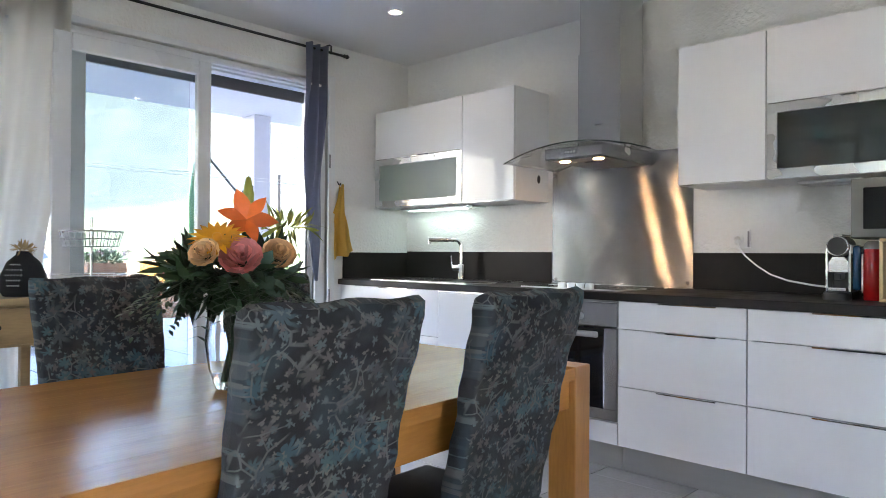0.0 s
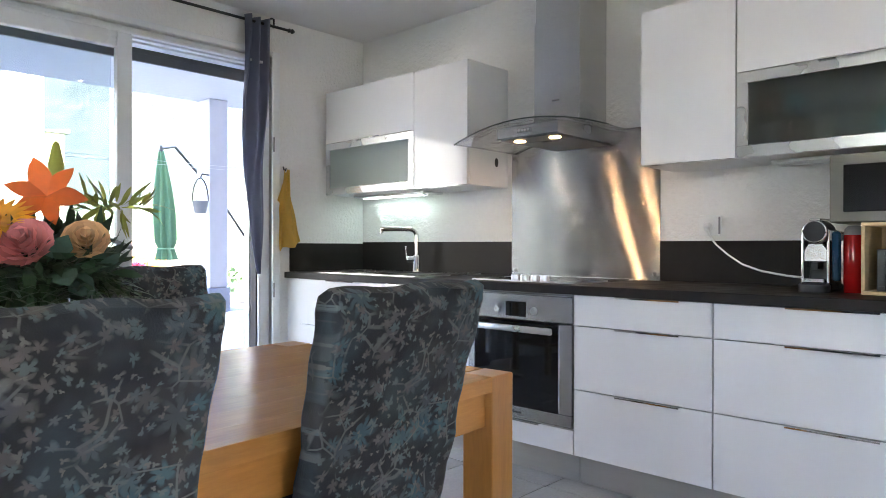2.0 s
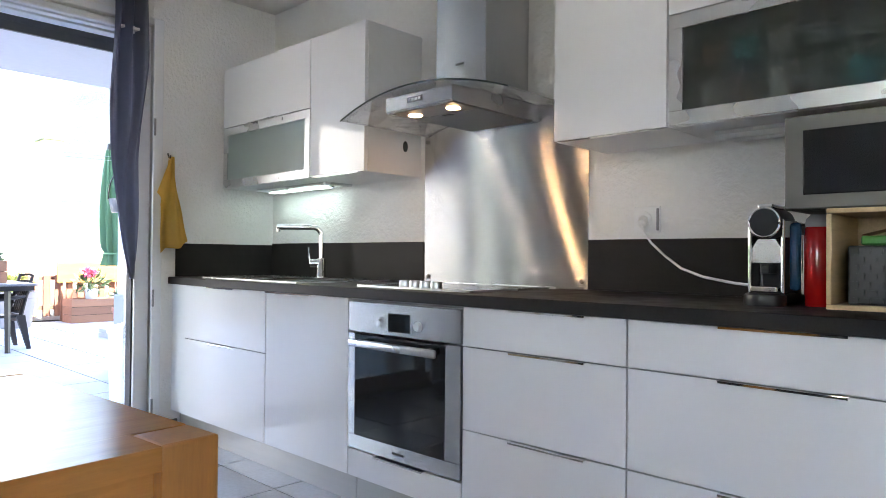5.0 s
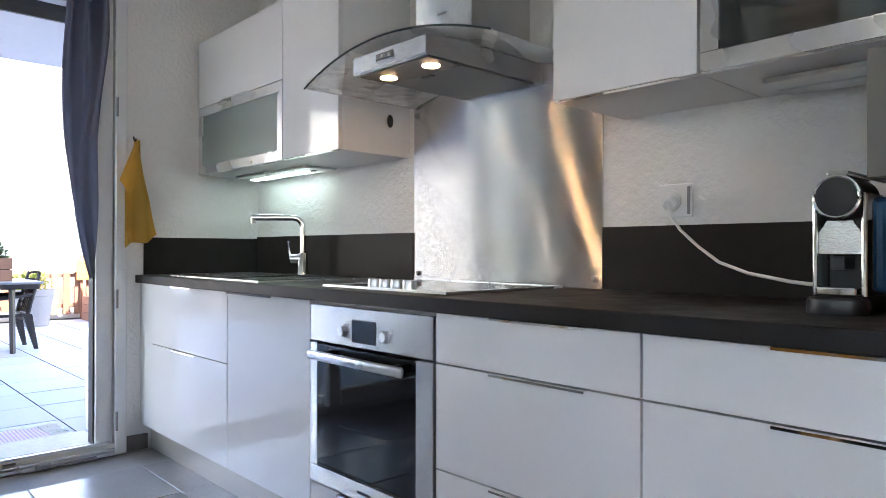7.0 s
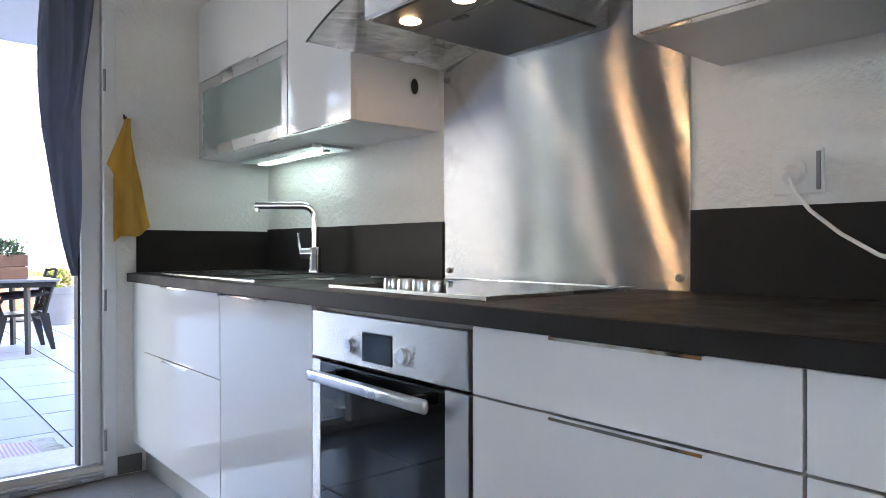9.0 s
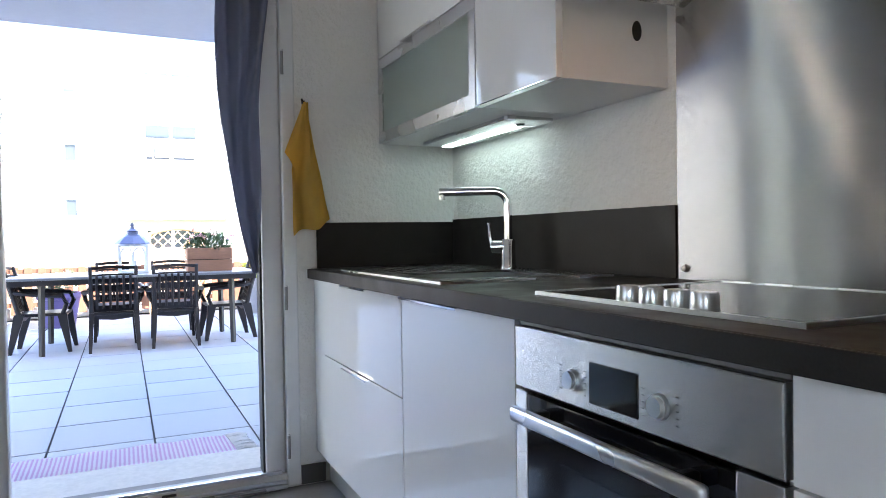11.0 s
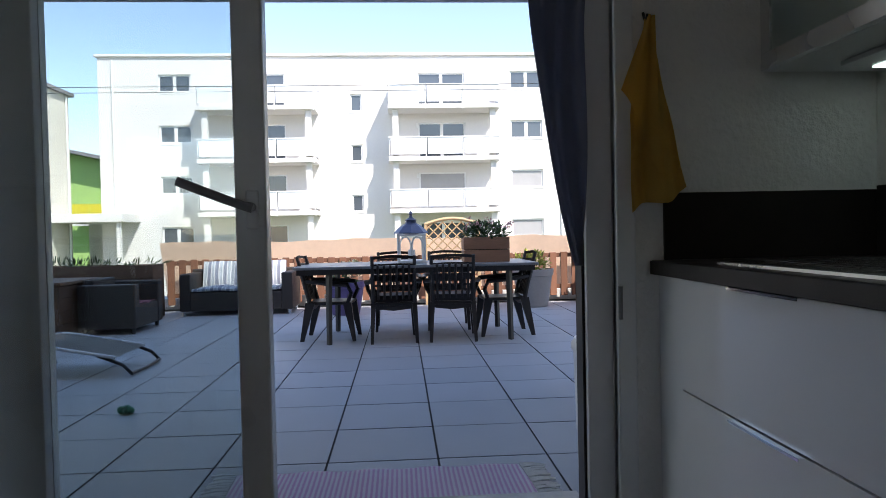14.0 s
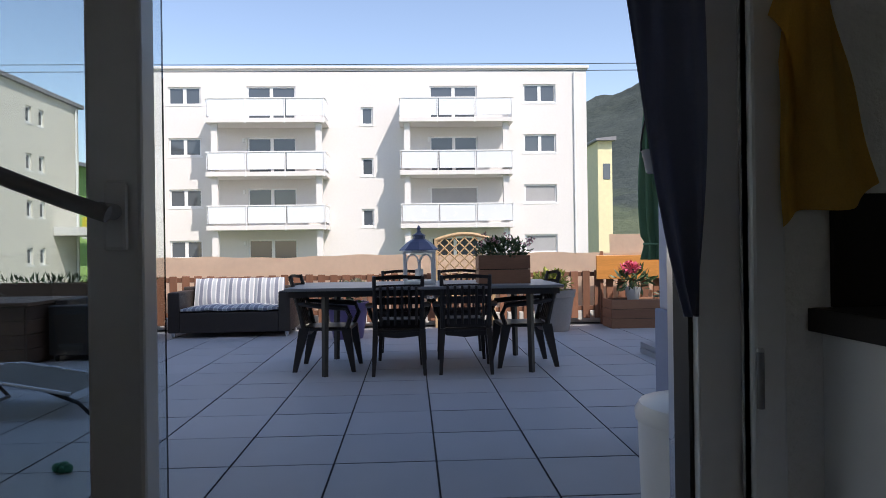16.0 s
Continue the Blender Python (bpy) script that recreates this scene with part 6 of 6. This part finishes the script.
part("backrest", B((-9.97, -9.41, -1.15, -1.03, TZ + 0.06, TZ + 0.58), bevel=0.015), M_WICK, ac)
for x in (-10.04, -9.34):
    for y in (-1.1, -0.6):
        part("foot", C((x, y, TZ), (x, y, TZ + 0.062), 0.022, None, 10), M_BLACK, ac)
solo("folded_cloth", sheet(lambda u, v: (-9.9 + 0.4 * u, -0.86 + 0.3 * v, TZ + 0.312 + 0.02 * math.sin(u * 9) * math.sin(v * 6 + 1)), 12, 8, 0.01), plain("bright_print_cloth", (0.55, 0.25, 0.30), 0.9, var=0.5, fine=6, coarse=4), (-9.7, -0.71, TZ + 0.31), "bright printed cloth lying on the armchair", "cloth", smooth=True)
tb = thing("toy_ball", (-5.93, 0.655, TZ), "small green knobbly toy on the terrace slabs", "toy")
tbm = bmesh.new()
for dx, dy, r in ((0, -0.026, 0.024), (0.006, 0.028, 0.022), (-0.010, 0.002, 0.026), (0.016, 0.004, 0.018)):
    bmesh.ops.create_icosphere(tbm, subdivisions=2, radius=r, matrix=Matrix.Translation((-5.93 + dx, 0.655 + dy, TZ + r)))
part("body", tbm, plain("green_rubber", (0.02, 0.20, 0.10), 0.4), tb, smooth=True)

# striped rag rug outside the door
rgm, nt, bs = shader("pink_white_rag_weave")
rv = coords(nt)
w4 = nt.nodes.new("ShaderNodeTexWave")
w4.bands_direction, w4.inputs["Scale"].default_value, w4.inputs["Distortion"].default_value, w4.inputs["Detail Scale"].default_value = "Y", 16.0, 1.4, 6.0
nt.links.new(rv, w4.inputs["Vector"])
nt.links.new(ramp(nt, w4.outputs["Fac"], [(0.3, (0.82, 0.56, 0.76)), (0.6, (0.94, 0.90, 0.94))]), bs.inputs["Base Color"])
bs.inputs["Roughness"].default_value = 0.95
bump(nt, bs, noise_tex(nt, rv, 120), 0.5, 0.002)
rug = thing("rug", (-4.5, 2.1, TZ), "pink and white striped rag rug with fringed ends", "rug")
part("weave", sheet(lambda u, v: (-4.80 + 0.42 * u, 1.55 + 1.19 * v + 0.02 * u, TZ + 0.006 + 0.003 * math.sin(v * 30 + u * 5)), 12, 60, 0.008), rgm, rug, smooth=True)
fr = bmesh.new()
for k in range(22):
    x = -4.79 + 0.0193 * k
    for y, s in ((1.55, -1), (2.74, 1)):
        q = rgt.uniform(-0.03, 0.03)
        tube([(x, y + 0.02 * k / 22, TZ + 0.008), (x + q * 0.5, y + s * 0.05 + 0.02 * k / 22, TZ + 0.012), (x + q, y + s * rgt.uniform(0.08, 0.11) + 0.02 * k / 22, TZ + 0.006)], 0.0055, 5, fr)
tagged(part("fringe", fr, M_WHITEP, rug, "white cotton fringe"), kind="stuff")

# dark storage box beside the armchair, and the clothes lines
bxm = thing("storage_box", (-9.4, -1.7, TZ), "dark brown wooden garden storage box", "storage box")
for k in range(4):
    part("board", B((-9.90, -9.0, -1.21, -1.19, TZ + 0.03 + 0.13 * k, TZ + 0.155 + 0.13 * k), bevel=0.003, seg=1), M_DWOOD, bxm)
    part("board", B((-9.02, -9.0, -2.2, -1.212, TZ + 0.03 + 0.13 * k, TZ + 0.155 + 0.13 * k), bevel=0.003, seg=1), M_DWOOD, bxm)
part("body", B((-9.88, -9.022, -2.18, -1.212, TZ, TZ + 0.54)), M_DWOOD, bxm)
part("lid", B((-9.93, -8.97, -2.23, -1.16, TZ + 0.552, TZ + 0.585), bevel=0.006), M_DWOOD, bxm)
part("clasp", B((-9.0, -8.99, -1.72, -1.64, TZ + 0.40, TZ + 0.43), bevel=0.003), M_ALU, bxm, "small metal clasp")
cl = thing("clothes_line", (-5.4, 0.0, 1.6), "two thin pale clothes lines stretched under the canopy", "clothes line")
for z in (1.672, 1.700):
    part("line", tube([(-5.4, -5.9 + 0.59 * k, z + 0.0002 * (k - 10) ** 2) for k in range(21)], 0.0016, 5), M_WHITEP, cl)
for y in (-5.9, 5.9):
    part("hanger", B((-5.41, -5.39, y - 0.01, y + 0.01, 1.65, SOFFIT)), M_ALU, cl)

# ---- buildings, mountain, cables ----
M_PANE = plain("window_glass_far", (0.07, 0.085, 0.10), 0.04, var=0.02, relief=0.0, spec=1.0)
M_FRAME = plain("white_window_frame", (0.78, 0.78, 0.77), 0.4)
M_BALC = plain("frosted_white_balustrade", (0.72, 0.75, 0.77), 0.25, var=0.02)
M_BLIND = plain("grey_blind", (0.36, 0.36, 0.36), 0.6)
AX = -41.0


def far_window(x, y0, y1, z0, z1, parent, kind="double", face="x"):
    """A framed window in a far facade that looks along +x or +y."""
    q = (lambda a, b, c, d, e, f: (x + a, x + b, c, d, e, f)) if face == "x" else (lambda a, b, c, d, e, f: (c, d, x + a, x + b, e, f))
    t = 0.09
    m = (y0 + y1) / 2
    bars = [q(-0.03, 0.03, y0, y1, z1 - t, z1), q(-0.03, 0.03, y0, y1, z0, z0 + t), q(-0.03, 0.03, y0, y0 + t, z0 + t, z1 - t), q(-0.03, 0.03, y1 - t, y1, z0 + t, z1 - t)]
    if kind == "double":
        bars.append(q(-0.03, 0.03, m - 0.09, m + 0.09, z0 + t, z1 - t))
    w = part("window", B(*bars), M_FRAME, parent)
    part("pane", B(q(-0.02, 0.0, y0 + t, y1 - t, z0 + t, z1 - t)), M_BLIND if kind == "blind" else M_PANE, w)
    part("sill", B(q(-0.02, 0.14, y0 - 0.08, y1 + 0.08, z0 - 0.08, z0 - 0.003)), M_FRAME, w)


def pierced(x0, x1, y0, y1, z0, z1, holes, axis="x"):
    """A wall slab with rectangular openings cut right through it."""
    us = sorted({y0, y1, *[h[0] for h in holes], *[h[1] for h in holes]})
    vs2 = sorted({z0, z1, *[h[2] for h in holes], *[h[3] for h in holes]})
    boxes = []
    for a, b in zip(us, us[1:]):
        for c, d in zip(vs2, vs2[1:]):
            solid = not any(h[0] - 1e-6 <= a and b <= h[1] + 1e-6 and h[2] - 1e-6 <= c and d <= h[3] + 1e-6 for h in holes)
            if solid:
                boxes.append((a, b, (c, d)))
    bm = B(*[((x0, x1, a, b, r[0], r[1]) if axis == "x" else (a, b, x0, x1, r[0], r[1])) for a, b, r in boxes])
    bmesh.ops.remove_doubles(bm, verts=bm.verts, dist=0.001)
    return bm


ab = thing("apartment_building", (-46, -0.4, -3.6), "white rendered four-storey apartment building with balconies", "building")
wins, doors = [], []
for k in range(4):
    zt = 10.12 - 2.84 * k
    wins.append((-11.04, -9.26, zt - 1.0, zt, "double"))
    wins.append((8.74, 10.60, zt + 0.1 - 1.03, zt + 0.1, "blind" if k >= 2 else "double"))
    for y0 in (-6.74, 3.42):
        doors.append((y0, y0 + 2.70, zt - 2.0, zt + 0.02, "blind" if (k == 2 and y0 > 0) else "double"))
for k in range(3):
    zt = 8.95 - 2.85 * k
    wins.append((-0.42, 0.24, zt - 0.99, zt, "single"))
part("wall", pierced(AX - 0.35, AX, -14.3, 12.36, -3.6, 11.1, [w[:4] for w in wins + doors]), M_STUCCO, ab)
part("side_wall", B((-55, AX - 0.35, 12.01, 12.36, -3.6, 11.1), (-55, AX - 0.35, -14.3, -13.95, -3.6, 11.1), (-55, -54.7, -13.95, 12.01, -3.6, 10.9)), M_STUCCO, ab)
part("inner_floor", B(*[(-54.7, AX - 0.36, -13.95, 12.01, 7.3 - 2.83 * k, 7.5 - 2.83 * k) for k in range(4)], (-46, -45.8, -13.95, 12.01, -3.6, 10.5)), M_BLIND, ab)
rf = part("roof", B((-55.15, AX + 0.12, -14.45, 12.5, 11.1, 11.25), bevel=0.02), M_STUCCO, ab)
part("chimney", lathe([(0.18, 0), (0.18, 0.25), (0.30, 0.27), (0.30, 0.40), (0, 0.45)], (AX - 2, 0.3, 11.25), 14), M_ALU, rf)
for w in wins + doors:
    far_window(AX - 0.12, *w[:4], ab, w[4])
for y in (11.65, -13.5):
    part("drainpipe", C((AX + 0.06, y, -3.6), (AX + 0.06, y, 10.9), 0.055, None, 8), M_FRAME, ab)
for y0, y1 in ((-8.54, -2.20), (1.74, 7.92)):
    for k in range(3):
        zs = 7.95 - 2.86 * k
        bl = part("balcony", B((AX, AX + 1.75, y0, y1, zs - 0.14, zs + 0.10), bevel=0.01), M_STUCCO, ab)
        nn = 3
        for j in range(nn):
            a, b = y0 + 0.06 + (y1 - y0 - 0.12) * j / nn, y0 + 0.06 + (y1 - y0 - 0.12) * (j + 1) / nn
            part("balustrade", B((AX + 1.70, AX + 1.73, a + 0.06, b - 0.06, zs + 0.22, zs + 1.12)), M_BALC, bl)
            part("post", B((AX + 1.69, AX + 1.76, b - 0.05, b + 0.0, zs - 0.18, zs + 1.18)), M_FRAME, bl)
        part("handrail", B((AX + 1.68, AX + 1.76, y0, y1, zs + 1.13, zs + 1.19), (AX, AX + 1.68, y0, y0 + 0.06, zs + 1.13, zs + 1.19), (AX, AX + 1.68, y1 - 0.06, y1, zs + 1.13, zs + 1.19)), M_FRAME, bl)
        part("side_panel", B((AX + 0.05, AX + 1.66, y0 + 0.02, y0 + 0.05, zs + 0.22, zs + 1.12)), M_BALC, bl)
        part("side_panel", B((AX + 0.05, AX + 1.66, y1 - 0.05, y1 - 0.02, zs + 0.22, zs + 1.12)), M_BALC, bl)
        for y in (y0 + 0.40, y1 - 0.40):
            part("column", B((AX + 1.25, AX + 1.5, y - 0.16, y + 0.16, zs - 2.66, zs - 0.142)), M_STUCCO, bl)
        part("lamp", B((AX, AX + 0.1, y0 + 1.55, y0 + 1.68, zs - 0.95, zs - 0.70), bevel=0.02), M_FRAME, bl)

# neighbour on the left, seen along its side wall
nb = thing("beige_building", (-30, -20, -3.6), "beige rendered neighbouring block with narrow paired windows", "building")
holes = []
for x in (-36.12,):
    for dx in (0, 1.15):
        for k in range(4):
            zt = 8.14 - 2.29 * k
            holes.append((x - dx - 0.52, x - dx, zt - 0.82, zt, "single"))
part("wall", pierced(-16.4, -16.05, -41.3, -20, -3.6, 9.0, [h[:4] for h in holes], "y"), M_BEIGE, nb)
part("side_wall", B((-41.3, -41.0, -30, -16.4, -3.6, 9.0), (-20.3, -20, -30, -16.4, -3.6, 9.0), (-41.0, -20.3, -30, -29.7, -3.6, 9.0)), M_BEIGE, nb)
part("roof", B((-41.6, -19.8, -30.2, -15.85, 9.0, 9.2)), M_ROOF, nb)
part("inner_wall", B((-40.9, -20.4, -18.2, -18.0, -3.6, 8.9)), M_BLIND, nb)
for h in holes:
    far_window(-16.17, *h[:4], nb, "single", "y")
part("canopy", B((-43.5, -38.5, -16.04, -12.2, 1.9, 2.35), bevel=0.02), M_STUCCO, nb, "flat white porch roof")
part("porch_wall", B((-43.5, -43.3, -16.04, -12.3, -3.6, 1.9)), M_BEIGE, nb)
part("porch_door", B((-43.29, -43.22, -14.3, -13.0, -3.6, 0.9)), M_PANE, nb, "dark glazed porch door")
part("porch_post", B((-38.9, -38.7, -12.6, -12.4, -3.6, 1.9)), M_STUCCO, nb)
part("drainpipe", C((-40.9, -15.98, -3.6), (-40.9, -15.98, 8.9), 0.055, None, 8), M_FRAME, nb)

gh = thing("green_house", (-64, -24, -3.6), "light green house with yellow balcony panels", "house")
M_GREENH = plain("light_green_render", (0.36, 0.55, 0.18), 0.9, var=0.05, fine=6, coarse=0.3)
part("wall", prism([(-34, -3.6), (-16, -3.6), (-16, 6.3), (-34, 10.2)], "x", -70, -62), M_GREENH, gh)
part("roof", prism([(-34.6, 10.35), (-15.4, 6.2), (-15.4, 6.5), (-34.6, 10.65)], "x", -70.5, -60.6), M_ROOF, gh)
part("window", B((-62.0, -61.95, -21.0, -19.2, 5.0, 7.0), (-62.0, -61.95, -21.0, -19.2, 0.2, 2.0)), M_PANE, gh)
bl = part("balcony", B((-62, -60.6, -25, -16.5, 2.2, 2.5)), M_STUCCO, gh)
for k in range(6):
    part("panel", B((-60.68, -60.6, -25 + 1.42 * k, -23.65 + 1.42 * k, 2.55, 4.0)), plain("yellow_panel", (0.75, 0.62, 0.05), 0.5), bl, "yellow balcony panel")
yh = thing("yellow_house", (-70, 22, -3.6), "small pale yellow house far off", "house")
part("wall", B((-76, -68, 20.5, 21.9, -3.6, 11.2)), plain("yellow_render", (0.74, 0.68, 0.42), 0.9), yh)
part("roof", prism([(20.2, 11.2), (22.2, 11.2), (22.2, 11.6), (20.2, 11.4)], "x", -76.5, -67.5), M_ROOF, yh)
part("window", B((-68, -67.95, 21.0, 21.7, 7.5, 9.0)), M_PANE, yh)

# wooded mountain, one far sheet of land rising on the valley's other side
mm, nt, bs = shader("wooded_mountainside")
mv = coords(nt)
wood_c = ramp(nt, noise_tex(nt, mv, 0.05, 8, 0.75), [(0.3, (0.022, 0.034, 0.031)), (0.5, (0.040, 0.056, 0.049)), (0.7, (0.070, 0.088, 0.074))])
mead = ramp(nt, noise_tex(nt, mv, 0.02, 5, 0.6), [(0.35, (0.07, 0.095, 0.05)), (0.65, (0.12, 0.145, 0.075))])
sep = nt.nodes.new("ShaderNodeSeparateXYZ")
nt.links.new(mv, sep.inputs[0])
mr = nt.nodes.new("ShaderNodeMapRange")
mr.inputs["From Min"].default_value, mr.inputs["From Max"].default_value = 15, 95
nt.links.new(sep.outputs["Z"], mr.inputs["Value"])
patchy = mix(nt, 0.6, mr.outputs["Result"], noise_tex(nt, mv, 0.012, 4))
nt.links.new(mix(nt, ramp(nt, patchy, [(0.38, (0, 0, 0)), (0.5, (1, 1, 1))]), mead, wood_c), bs.inputs["Base Color"])
bs.inputs["Roughness"].default_value = 0.95
bump(nt, bs, noise_tex(nt, mv, 0.12, 6, 0.7), 1.0, 6.0)


def slope(u, v):
    az = radians(178 - 58 * u)
    d = 420 + 1500 * v
    top = 0.205 + 0.36 * min(0.6, max(0, u - 0.2))
    h = -3.6 + d * top * (v ** 0.75) * min(1, u * 5 + 0.0) * (1 + 0.10 * noise.noise((u * 9, v * 5, 1)) + 0.05 * noise.noise((u * 31, v * 17, 3)))
    return (d * math.cos(az), d * math.sin(az), h)


tagged(part("mountain", sheet(slope, 90, 50), mm, None, "", True), "wooded mountainside with meadows across the valley", "mountain", "", "structure")
vn = thing("hillside_trees", (-60, 30, -3.6), "leafy bushes and trees below the mountain", "trees", kind="stuff")
tbm = bmesh.new()
rgf = random.Random(8)
for k in range(26):
    az = radians(rgf.uniform(140, 164))
    d = rgf.uniform(22, 70)
    c = (d * math.cos(az), d * math.sin(az), -3.6 + rgf.uniform(0.8, 2.4))
    spray(rgf, c, 130, (1.6, 1.6, 1.9), 0.5, 0.28, 0.3, 1, tbm)
part("foliage", tbm, M_LEAF, vn)

# ---- floor tiles and terrace slabs ----
def slabs(parent_name, mat, x0, x1, y0, y1, px, py, size, gap, z, thick, parent, deep=None):
    """Square pieces that share one mesh, on a grid through (px, py)."""
    deep = deep or size
    h, w = size / 2 - gap / 2, deep / 2 - gap / 2
    bm = B((-h, h, -w, w, -thick, 0), bevel=0.002, seg=1)
    me = bpy.data.meshes.new(parent_name)
    bm.to_mesh(me)
    bm.free()
    me.materials.append(mat)
    me.materials.append(M_JOINT)
    for f in me.polygons:
        f.material_index = 1 if abs(f.normal.z) < 0.2 else 0
    i0, i1 = math.floor((x0 - px) / size), math.ceil((x1 - px) / size)
    j0, j1 = math.floor((y0 - py) / deep), math.ceil((y1 - py) / deep)
    for i in range(i0, i1):
        for j in range(j0, j1):
            cx, cy = px + (i + 0.5) * size, py + (j + 0.5) * deep
            if x0 <= cx <= x1 and y0 <= cy <= y1:
                o = new(parent_name, me)
                o.parent = parent
                o.location = (cx, cy, z + 0.0008 * math.sin(i * 5 + j * 3))


slabs("tile", M_TILE, -3.6, 2.4, -2.6, 3.4, -3.47, 2.42, 0.45, 0.006, 0.0, 0.005, bpy.data.objects["floor"])
slabs("slab", M_STONE, -11.6, -4.1, -3.2, 6.2, -5.94, 2.89, 0.507, 0.009, TZ, 0.011, bpy.data.objects["terrace_base"], 0.490)
spot(-2.94, 2.73)
spot(-0.9, 2.6)
spot(-1.0, -0.6)
spot(-2.4, -0.6)
